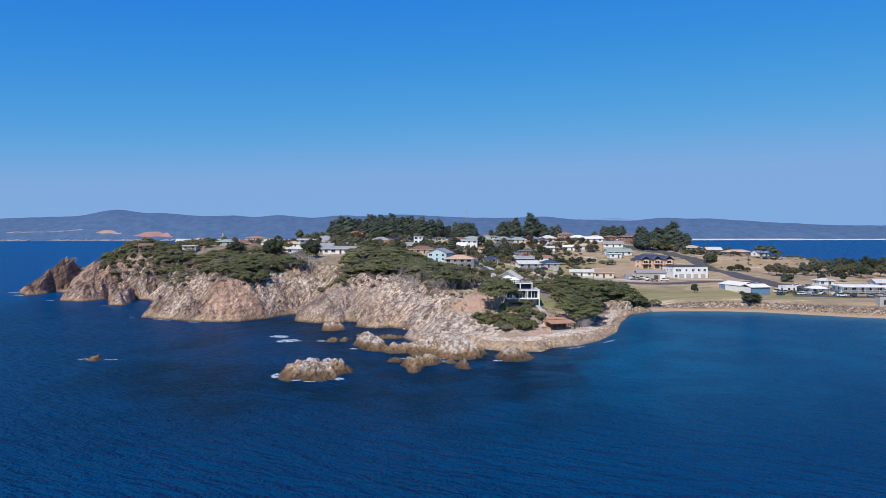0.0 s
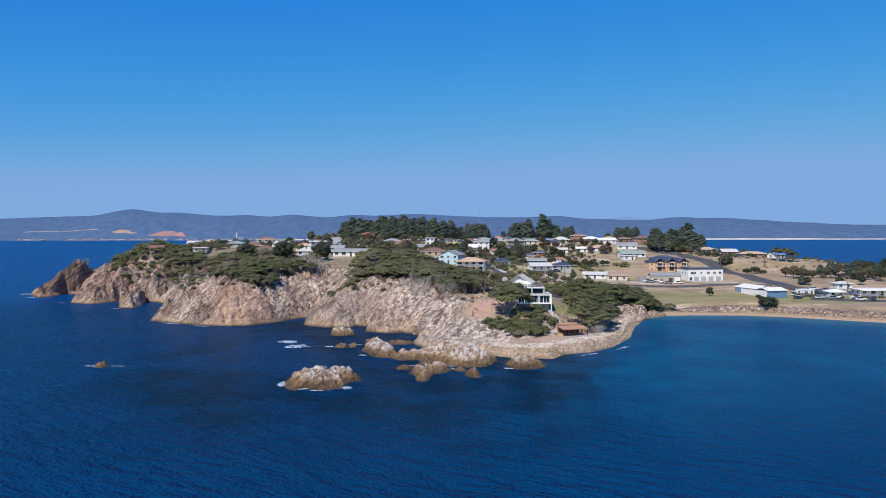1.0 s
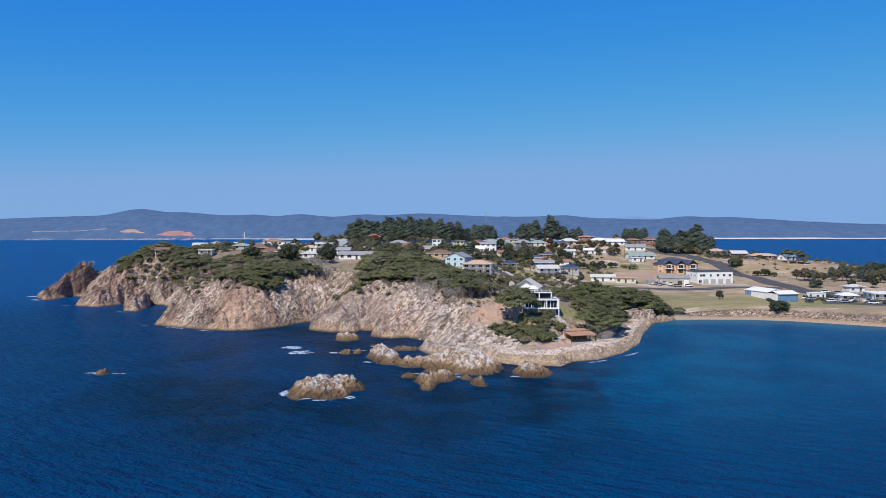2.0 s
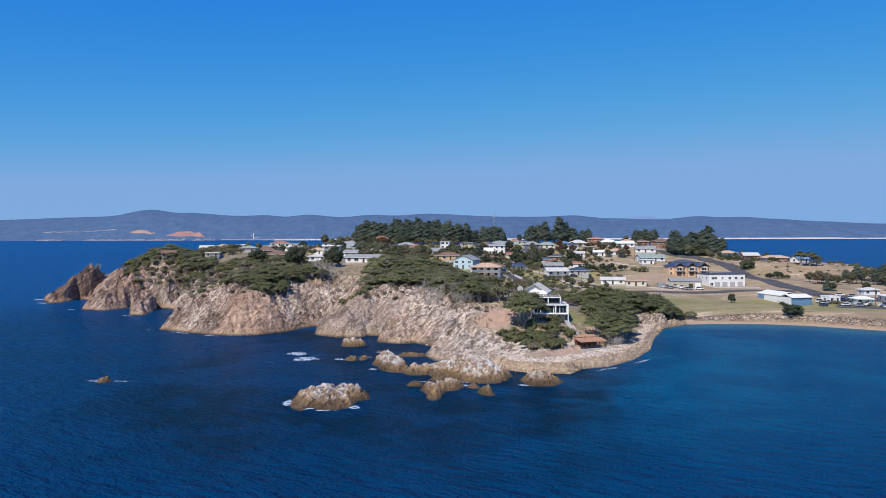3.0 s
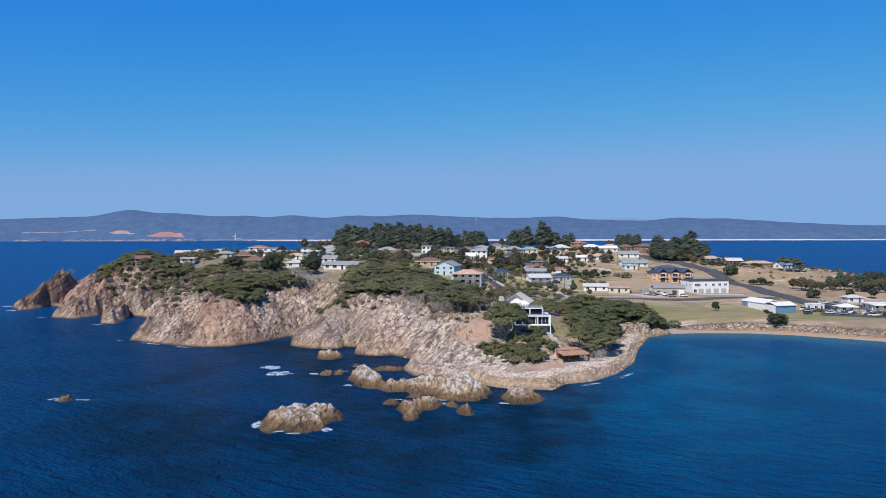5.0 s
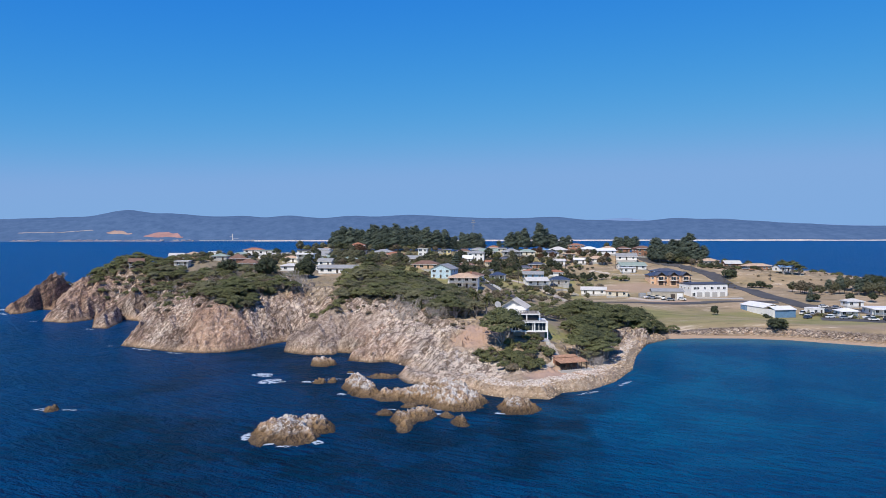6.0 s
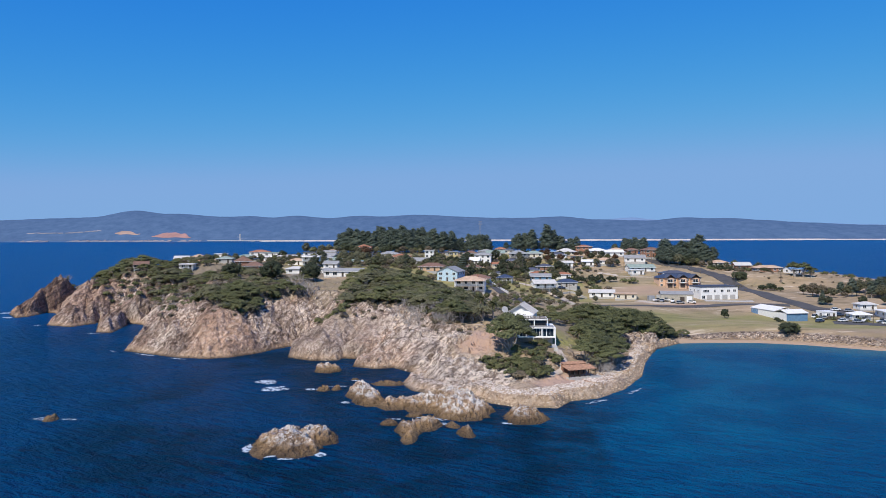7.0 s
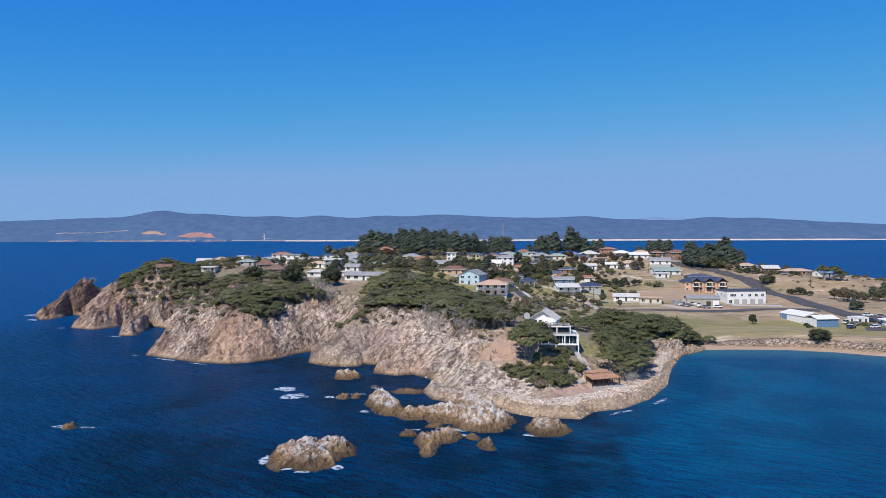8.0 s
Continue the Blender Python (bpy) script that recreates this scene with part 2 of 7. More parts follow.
def land_material():
    mat, n, l, b = material("land", (0.2, 0.18, 0.1), 0.95)
    geo = n.new("ShaderNodeNewGeometry")
    pos = geo.outputs["Position"]
    sep = n.new("ShaderNodeSeparateXYZ")
    l.new(pos, sep.inputs[0])
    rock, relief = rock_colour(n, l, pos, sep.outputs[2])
    a = noise_node(n, l, 0.06, 6, pos).outputs[0]
    f = noise_node(n, l, 0.9, 6, pos, 0.7).outputs[0]
    dry = mix(n, l, f, ramp(n, l, a, [(0.35, (0.225, 0.175, 0.10)), (0.5, (0.37, 0.27, 0.16)), (0.65, (0.45, 0.33, 0.21))]), (0.25, 0.185, 0.11))
    green = mix(n, l, f, ramp(n, l, a, [(0.35, (0.18, 0.18, 0.050)), (0.52, (0.25, 0.225, 0.080)), (0.66, (0.34, 0.275, 0.115))]), (0.235, 0.21, 0.068))
    scrub = mix(n, l, f, (0.14, 0.115, 0.065), (0.30, 0.235, 0.155))
    sand = mix(n, l, f, (0.40, 0.29, 0.20), (0.33, 0.23, 0.15))
    soil = mix(n, l, f, (0.46, 0.31, 0.225), (0.34, 0.23, 0.165))
    streak = n.new("ShaderNodeMapping")
    streak.inputs["Scale"].default_value = (0.05, 0.22, 0.2)
    streak.inputs["Rotation"].default_value = (0, 0, 0.3)
    l.new(pos, streak.inputs["Vector"])
    worn = noise_node(n, l, 1.0, 7, streak.outputs[0], 0.68).outputs[0]
    dry = mix(n, l, ramp(n, l, worn, [(0.56, (0, 0, 0)), (0.66, (0.8, 0.8, 0.8))]), dry, (0.60, 0.49, 0.37))
    dry = mix(n, l, ramp(n, l, worn, [(0.36, (0.75, 0.75, 0.75)), (0.45, (0, 0, 0))]), dry, (0.17, 0.13, 0.07))
    green = mix(n, l, ramp(n, l, worn, [(0.36, (0.7, 0.7, 0.7)), (0.46, (0, 0, 0))]), green, (0.12, 0.125, 0.045))
    c = mix(n, l, attr(n, "green"), dry, green)
    c = mix(n, l, attr(n, "scrub"), c, scrub)
    c = mix(n, l, attr(n, "soil"), c, soil)
    c = mix(n, l, attr(n, "sand"), c, sand)
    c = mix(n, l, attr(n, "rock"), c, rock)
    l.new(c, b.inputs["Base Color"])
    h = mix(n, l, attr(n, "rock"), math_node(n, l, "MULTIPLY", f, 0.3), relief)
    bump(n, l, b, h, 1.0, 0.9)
    return mat


def sea_material():
    mat, n, l, b = material("sea_water", (0.004, 0.03, 0.09), 0.28)
    pos = n.new("ShaderNodeNewGeometry").outputs["Position"]
    warp = n.new("ShaderNodeMapping")
    warp.vector_type = "TEXTURE"
    warp.inputs["Rotation"].default_value = (0, 0, -0.45)
    warp.inputs["Scale"].default_value = (2.4, 1.0, 1.0)
    l.new(pos, warp.inputs["Vector"])
    big = noise_node(n, l, 0.012, 4, pos).outputs[0]
    deep = ramp(n, l, big, [(0.35, (0.0002, 0.043, 0.130)), (0.65, (0.0003, 0.057, 0.166))])
    # Far water is coloured brighter in place of sky reflected at grazing angles.
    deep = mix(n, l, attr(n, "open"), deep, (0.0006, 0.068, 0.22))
    bed = noise_node(n, l, 0.055, 6, pos, 0.62).outputs[0]
    clear = math_node(n, l, "ADD", math_node(n, l, "MULTIPLY", ramp(n, l, bed, [(0.43, (0, 0, 0)), (0.57, (1, 1, 1))]), 0.55), 0.5, True)
    c = mix(n, l, math_node(n, l, "MULTIPLY", attr(n, "shallow"), clear), deep, (0.0004, 0.116, 0.246))
    c = mix(n, l, math_node(n, l, "MULTIPLY", attr(n, "sandy"), 0.85), c, (0.030, 0.150, 0.225))
    dark = math_node(n, l, "ADD", math_node(n, l, "MULTIPLY", ramp(n, l, bed, [(0.45, (1, 1, 1)), (0.56, (0, 0, 0))]), 0.55), 0.5, True)
    c = mix(n, l, math_node(n, l, "MULTIPLY", attr(n, "weed"), dark), c, (0.0003, 0.024, 0.058))
    l.new(c, b.inputs["Base Color"])
    b.inputs["IOR"].default_value = 1.33
    b.inputs["Specular IOR Level"].default_value = 0.012
    b.inputs["Specular Tint"].default_value = (0.05, 0.7, 1.0, 1)
    w1 = noise_node(n, l, 0.40, 5, warp.outputs[0]).outputs[0]
    w2 = noise_node(n, l, 1.4, 4, pos).outputs[0]
    h = math_node(n, l, "ADD", math_node(n, l, "MULTIPLY", w1, 1.5), math_node(n, l, "MULTIPLY", w2, 0.40))
    bump(n, l, b, h, 1.0, 3.0)
    return mat


M_ROCK = rock_material("sea_rock")
M_LAND = land_material()
M_SEA = sea_material()


# ---- land form ----
# Waterline in plan, stretch by stretch, with the width of the rock shelf, its height and the run of the slope behind it.
COAST = [
    ("west", [(-268, 458), (-256, 437), (-242, 420), (-238, 425), (-240, 446), (-228, 440), (-217, 412), (-207, 389), (-191, 382), (-186, 396), (-190, 407), (-181, 388), (-169, 363), (-161, 362), (-167, 388), (-171, 398), (-160, 391), (-148, 366)], 0.0, 1.0, 44.0),
    ("mid", [(-131, 310), (-118, 303), (-106, 296), (-93, 293), (-86, 296), (-79, 305), (-74, 317), (-70, 324)], 0.0, 1.0, 33.0),
    ("bluff", [(-65, 297), (-55, 290), (-46, 291), (-45, 296), (-35, 293), (-39, 279), (-31, 275), (-25, 277), (-18, 268)], 0.0, 1.0, 30.0),
    ("shelf", [(-20, 252), (-16, 241), (-10, 237), (0, 235), (6, 226), (12, 222), (23, 221), (27, 229), (35, 233), (44, 245), (53, 265), (59, 289), (69, 319)], 12.0, 2.4, 22.0),
    ("beach", [(82, 335), (93, 337), (114, 337), (129, 332), (160, 312), (220, 290), (420, 250)], 3.0, 0.8, 10.0),
    ("back", [(420, 640), (300, 600), (235, 585), (200, 620), (120, 660), (0, 690), (-120, 660), (-200, 600), (-258, 520)], 0.0, 1.0, 40.0),
]
# Heights of the open ground above the sea, as a surveyor would note them: x, y, z.
WEST_HEIGHTS = [(-256, 462, 6), (-232, 462, 13.5), (-214, 470, 23), (-205, 432, 17), (-194, 457, 26.5), (-155, 405, 20), (-160, 480, 27.5), (-150, 560, 28.3), (-105, 345, 18), (-100, 400, 23),
                (-110, 480, 25.5), (-100, 560, 29), (-50, 374, 24.3), (-66, 398, 24.3), (-60, 470, 24.5), (-50, 590, 29.5), (-60, 335, 17), (-25, 310, 17), (-20, 420, 17)]
EAST_HEIGHTS = [(0, 285, 11), (0, 390, 14), (20, 470, 16), (30, 590, 29.5), (20, 264, 9), (20, 300, 12), (30, 246, 4.2), (45, 300, 8), (55, 360, 6.5), (60, 425, 8), (80, 350, 4.5), (98, 498, 16.5),
                (106, 520, 19.5), (100, 590, 28.8), (115, 388, 4.6), (137, 432, 8.3), (150, 375, 4), (152, 455, 11.5), (190, 445, 10), (203, 520, 18), (178, 505, 19.5), (150, 550, 22), (180, 365, 4), (260, 380, 4), (260, 500, 13), (300, 560, 10)]


# Gullies cut into the cliffs, from the water inland: x, y to x, y, half width, depth.
CLEFTS = [(-237, 430, -230, 460, 4.5, 11), (-189, 402, -180, 432, 4.5, 8), (-170, 396, -152, 420, 5, 6), (-70, 322, -62, 345, 4, 6), (-45, 296, -42, 315, 2.0, 4), (-108, 297, -100, 330, 2.5, 2)]
# Tilted slabs of rock that run out to sea: tip x, y, z, root x, y, z, slope of the bare upper side, width of the slab, slope of the broken side.
FINS = [(-246, 424, 1.8, -241, 463, 20.5, 0.9, 3.5, 4.0), (-207, 393, 1.2, -214, 446, 19, 0.9, 11, 1.6), (-168, 367, 1.0, -170, 418, 16, 0.9, 5, 2.6), (-190, 388, 1.0, -199, 430, 17, 1.4, 6, 1.8)]
# Rounded bosses at the foot of the bluff: x, y, half length, half width, height, turn.
BOSSES = [(-55, 302, 13, 10, 7.2, -18), (-39, 303, 8.5, 10, 7.6, -10), (-35, 283, 7, 6.5, 3.6, -15), (-25.5, 290, 5.5, 7, 5.4, 10), (-17, 279, 6, 7, 4.5, 0)]


def scrub_line(x):
    """How far south the scrub of the cliff top reaches; below it the rock is bare."""
    return np.interp(x, [-140, -110, -102, -96, -88, -83, -75, -66, -60, -50, -35, -26, -19, -10, 0, 4], [352, 334, 325, 312, 318, 338, 346, 343, 338, 331, 321, 318, 307, 297, 288, 262])


def coast_state(x, y):
    """For arrays of places: distance to the waterline (inland positive), and shelf width, shelf height and run there."""
    ring = [p for _, pts, *_ in COAST for p in pts]
    owner = [k for k, (_, pts, *_) in enumerate(COAST) for _ in pts]
    inside = np.zeros(x.shape, bool)
    near = [np.full(x.shape, 1e9) for _ in COAST]
    for i, (ax, ay) in enumerate(ring):
        bx, by = ring[(i + 1) % len(ring)]
        dx, dy = bx - ax, by - ay
        u = np.clip(((x - ax) * dx + (y - ay) * dy) / (dx * dx + dy * dy), 0, 1)
        d = np.hypot(x - ax - u * dx, y - ay - u * dy)
        near[owner[i]] = np.minimum(near[owner[i]], d)
        if abs(dy) > 1e-9:
            inside ^= ((ay > y) != (by > y)) & (x < ax + (y - ay) * dx / dy)
    d = np.minimum.reduce(near)
    w = [1 / (q + 2.0) ** 3 for q in near]
    total = sum(w)
    mean = lambda c: sum(wi * s[c] for wi, s in zip(w, COAST)) / total
    return np.where(inside, d, -d), mean(2), mean(3), mean(4), near


def open_height(x, y):
    top, total = 0, 0
    for px, py, pz in WEST_HEIGHTS + EAST_HEIGHTS:
        w = 1 / ((x - px) ** 2 + (y - py) ** 2 + 120.0) ** 1.7
        top, total = top + w * pz, total + w
    return top / total


def land_height(x, y, detail=True):
    d, shelf, low, run, near = coast_state(x, y)
    steep = smooth(22, 28, run)
    e = d + 0
    if detail:
        butt = fbm(x / 19, y / 19, 3, 3)
        flute = np.abs(fract_noise((x + 0.55 * y) / 6.5, (y - 0.5 * x) / 13, 5))
        west = 1 - smooth(-175, -140, x)
        e = d + steep * smooth(1, 9, d) * (1 - 0.55 * west - 0.6 * np.exp(-((x + 80) / 11) ** 2)) * (5.0 * butt + 3.6 * (flute - 0.35) + 2.0 * fbm(x / 4.5, y / 4.5, 4, 6))
    top = open_height(x, y)
    u = np.clip((e - shelf) / run, 0, 1)
    rise = 1 - (1 - u) ** 1.9
    z = np.minimum(low, top) * smooth(-0.3, 3.5, e) + np.maximum(top - low, 0) * rise
    if detail:
        for ax, ay, az, bx, by, bz, upper, slab, broken in FINS:
            long = math.hypot(bx - ax, by - ay)
            k = ((x - ax) * (bx - ax) + (y - ay) * (by - ay)) / long ** 2
            q = ((x - ax) * (by - ay) - (y - ay) * (bx - ax)) / long + 1.6 * fbm(x / 8, y / 8, 3, 15)
            drop = np.where(q < 0, -q * upper, np.minimum(q, slab) * 0.5 + np.maximum(q - slab, 0) * broken)
            drop = drop + np.maximum(-k, 0) * long * 0.7 + np.maximum(k - 1, 0) * long * 0.8
            z = np.maximum(z, (az + (bz - az) * np.clip(k, 0, 1) ** 0.9 - drop) * smooth(-0.2, 2.5, d))
        for bx, by, rx, ry, bh, turn in BOSSES:
            c, s = math.cos(radians(turn)), math.sin(radians(turn))
            q = np.hypot(((x - bx) * c + (y - by) * s) / rx, ((y - by) * c - (x - bx) * s) / ry) + 0.10 * fbm(x / 5, y / 5, 3, 16)
            z = np.maximum(z, bh * np.sqrt(np.clip(1 - q ** 2.2, 0, 1)) * smooth(-0.2, 1.2, d))
        cliff = smooth(0, 3, d) * (1 - smooth(0.75, 1.15, u)) * np.maximum(steep, 0.35 * smooth(8, 11, shelf))
        rib = 1 - np.abs(fract_noise((x * 0.9 + y * 0.5) / 3.3, (y * 0.8 - x * 0.45 + 0.8 * z) / 9.0, 9))
        crack = 1 - np.abs(fract_noise((x * 0.85 + y * 0.55) / 1.5, (y - x * 0.4) / 4.0, 10))
        calm = 1 - 0.65 * np.clip(sum(np.exp(-(((x - bx) / rx) ** 2 + ((y - by) / ry) ** 2) ** 2) for bx, by, rx, ry, _, _ in BOSSES), 0, 1)
        cliff = cliff * calm
        z = z + cliff * (1.0 * (rib - 0.6) + 1.0 * (crack - 0.6) + 0.9 * fbm(x / 2.6, y / 2.6, 4, 12))
        z = z + cliff * (1.4 * blocks((x * 0.9 + y * 0.5) / 3.4, (y * 0.8 - x * 0.45) / 6.0, 3) + 0.9 * blocks((x * 0.9 + y * 0.5) / 1.7, (y * 0.8 - x * 0.45) / 3.2, 5))
        dip = (z - 0.62 * west * (0.85 * x + 0.5 * y)) * (1 - 0.15 * west)
        ledge = dip / 2.1 + 0.8 * fbm(x / 11, y / 11, 2, 14)
        z = z + cliff * 0.55 * (np.floor(ledge) + smooth(0.25, 0.75, ledge - np.floor(ledge)) - ledge) * 2.1
        cove = np.exp(-((x - 61) / 12) ** 2 - ((y - 322) / 13) ** 2)
        z = np.maximum(z, smooth(0.25, 0.6, cove) * (1.3 + 3.8 * smooth(0, 4.0, y - 314 - 0.5 * (x - 57) + 3.5 * fbm(x / 5, y / 5, 3, 22))))
        z = z + smooth(0.3, 0.7, cove) * (1.6 * fbm(x / 3, y / 3, 4, 23) + 0.9 * blocks(x / 2.2, y / 3.0, 7))
        z = z + 0.15 * fbm(x / 7, y / 7, 3, 21) * smooth(4, 12, d)
        for ax, ay, bx, by, wide, deep in CLEFTS:
            k = np.clip(((x - ax) * (bx - ax) + (y - ay) * (by - ay)) / ((bx - ax) ** 2 + (by - ay) ** 2), 0, 1)
            q = np.hypot(x - ax - k * (bx - ax), y - ay - k * (by - ay)) / wide
            z = z - deep * (1 - 0.75 * k) * np.exp(-q ** 2) * smooth(1, 6, d)
        z = np.where(d > 3, np.maximum(z, 0.5), z)
    return np.where(d > 0, np.maximum(z, 0.0 * z + 0.02), -0.25 + np.maximum(d, -12) * 0.35)


def ground(x, y):
    return float(land_height(np.array([float(x)]), np.array([float(y)]))[0])


def spaced(a, b, c, d, fine, coarse):
    """Positions from a to d, fine between b and c."""
    return np.concatenate([np.arange(a, b, coarse), np.arange(b, c, fine), np.arange(c, d + coarse, coarse)])


def ellipse(x, y, cx, cy, rx, ry, turn=0, soft=0.35):
    c, s = math.cos(radians(turn)), math.sin(radians(turn))
    u, v = (x - cx) * c + (y - cy) * s, -(x - cx) * s + (y - cy) * c
    r = np.sqrt((u / rx) ** 2 + (v / ry) ** 2) + 0.18 * fbm(x / 9, y / 9, 3, 31)
    return 1 - smooth(1 - soft, 1 + soft, r)


def build_land():
    xs = spaced(-276, -262, 80, 424, 0.7, 2.2)
    ys = np.concatenate([np.arange(205, 345, 0.6), np.arange(345, 480, 1.1), np.arange(480, 702, 2.2)])
    gx, gy = np.meshgrid(xs, ys)
    z = land_height(gx, gy)
    d, shelf, low, run, near = coast_state(gx, gy)
    keep = d > -6
    index = np.full(gx.shape, -1)
    index[keep] = np.arange(keep.sum())
    verts = np.stack([gx[keep], gy[keep], z[keep]], 1)
    a, b, c, e = index[:-1, :-1], index[:-1, 1:], index[1:, 1:], index[1:, :-1]
    ok = (a >= 0) & (b >= 0) & (c >= 0) & (e >= 0)
    faces = np.stack([a[ok], b[ok], c[ok], e[ok]], 1)
    me = bpy.data.meshes.new("ground")
    me.from_pydata(verts.tolist(), [], faces.tolist())
    gz = np.gradient(z, ys, xs)
    slope = np.hypot(gz[0], gz[1])
    beachy = (near[4] < np.minimum(near[3], near[2]))
    rock = np.clip(smooth(0.42, 0.7, slope + 0.18 * fbm(gx / 8, gy / 8, 3, 41)) + (1 - smooth(shelf - 2, shelf + 5, d + 3 * fbm(gx / 10, gy / 10, 3, 42))) * ~beachy, 0, 1)
    rock *= 1 - smooth(-0.2, 0.2, (gy > 400) * 1.0 * (gx > -128))
    bare = (1 - smooth(24, 34, np.minimum(near[2], near[3]) + 5 * fbm(gx / 9, gy / 9, 3, 43))) * (1 - smooth(-6, 3, gx + 5 * fbm(gx / 7, gy / 7, 3, 44))) * (gx > -70)
    rock = np.maximum(rock, bare) * (1 - ellipse(gx, gy, 4, 269, 9, 15)) * (1 - ellipse(gx, gy, 27, 246, 13, 7, 25))
    cliff = (1 - smooth(0.62, 0.95, (d + 5 * fbm(gx / 9, gy / 9, 3, 48)) / run)) * smooth(26, 29, run) * (gy < 470) * (gx < 10)
    rock = np.maximum(rock, cliff)
    front = scrub_line(gx) + 4 * fbm(gx / 6, gy / 6, 3, 56)
    rock = np.maximum(rock, (1 - smooth(-2, 2, gy - front)) * (gx > -140) * (gx < 4))
    rock = rock * (1 - 0.75 * ellipse(gx, gy, -53, 320, 6, 13, 25)) * (1 - ellipse(gx, gy, 4, 269, 9, 15))
    rock = np.maximum(np.maximum(rock, ellipse(gx, gy, 62, 316, 11, 16, -25)), ellipse(gx, gy, 7, 246, 12, 9, 0))
    rock = np.where(beachy, 0.9 * smooth(3.0, 4.0, d) * (1 - smooth(6.0, 7.5, d)), rock)
    sand = np.where(beachy, 1 - smooth(3.2, 4.6, d), 0)
    green = ellipse(gx, gy, 0, 500, 130, 75, 0, 0.5) * smooth(-0.35, 0.25, fbm(gx / 16, gy / 16, 3, 45)) * 1.0 * (gx < 62) + ellipse(gx, gy, 120, 372, 75, 26, -6) * (0.55 + 0.4 * smooth(-0.3, 0.3, fbm(gx / 13, gy / 6, 3, 47))) + ellipse(gx, gy, 28, 285, 10, 12) + 0.3 * ellipse(gx, gy, 0, 470, 150, 60)
    soil = ellipse(gx, gy, 5, 272, 9, 15) + ellipse(gx, gy, 29, 244, 13, 6, 25) + 0.6 * ellipse(gx, gy, 100, 455, 34, 10) + ellipse(gx, gy, 118, 453, 15, 5) + 0.8 * ellipse(gx, gy, 100, 421, 16, 5)
    scrub = np.clip(0.75 * ellipse(gx, gy, 32, 362, 26, 40, 0, 0.5) * smooth(-0.3, 0.2, fbm(gx / 8, gy / 8, 3, 46)) + smooth(11, 20, z) * (gx < -20) * (1 - smooth(430, 470, gy - 25 * (gx < -120))) + ellipse(gx, gy, -63, 334, 9, 16) + ellipse(gx, gy, -35, 350, 60, 40) + ellipse(gx, gy, 55, 310, 30, 26) * 0.9
                    + ellipse(gx, gy, -110, 350, 70, 36), 0, 1) * (1 - ellipse(gx, gy, -58, 374, 22, 8))
    for name, v in (("rock", rock), ("sand", sand), ("tan", np.clip(ellipse(gx, gy, -90, 304, 13, 12, -10) + 0.6 * ellipse(gx, gy, -30, 279, 12, 7) + 0.5 * ellipse(gx, gy, -218, 420, 22, 20), 0, 1)), ("boss", np.clip(sum(ellipse(gx, gy, bx, by, rx, ry, turn, 0.3) for bx, by, rx, ry, _, turn in BOSSES[:2]), 0, 1)), ("green", np.clip(green, 0, 1)), ("soil", np.clip(soil, 0, 1)), ("scrub", scrub), ("bleach", np.clip(0.65 * ellipse(gx, gy, -1, 243, 20, 13) + 0.35 * ellipse(gx, gy, -77, 328, 10, 16, 20) + 0.6 * ellipse(gx, gy, 61, 318, 13, 14, -25) + 0.6 * ellipse(gx, gy, -12, 268, 24, 30) + 0.55 * ellipse(gx, gy, -158, 398, 16, 14) + 0.35 * ellipse(gx, gy, 25, 236, 30, 14, 25), 0, 1)), ("rust", np.clip((1 - smooth(-240, -218, gx)) * 0.6 + (1 - smooth(-200, -150, gx)) * 0.30 + 0.55 * (1 - smooth(-75, -68, gx)) * smooth(-0.35, 0.3, fbm(gx / 14, gy / 14, 3, 49)) + 0.35 * (1 - smooth(-40, -25, gx)) * smooth(-0.2, 0.3, fbm(gx / 9, gy / 9, 3, 50)), 0, 0.95))):
        me.attributes.new(name, "FLOAT", "POINT").data.foreach_set("value", v[keep].astype(np.float32))
    me.materials.append(M_LAND)
    me.polygons.foreach_set("use_smooth", [False] * len(me.polygons))
    tagged(new("ground", me), "rocky headland with cliffs, dry grass and a sandy cove", "headland", kind="structure")


build_land()


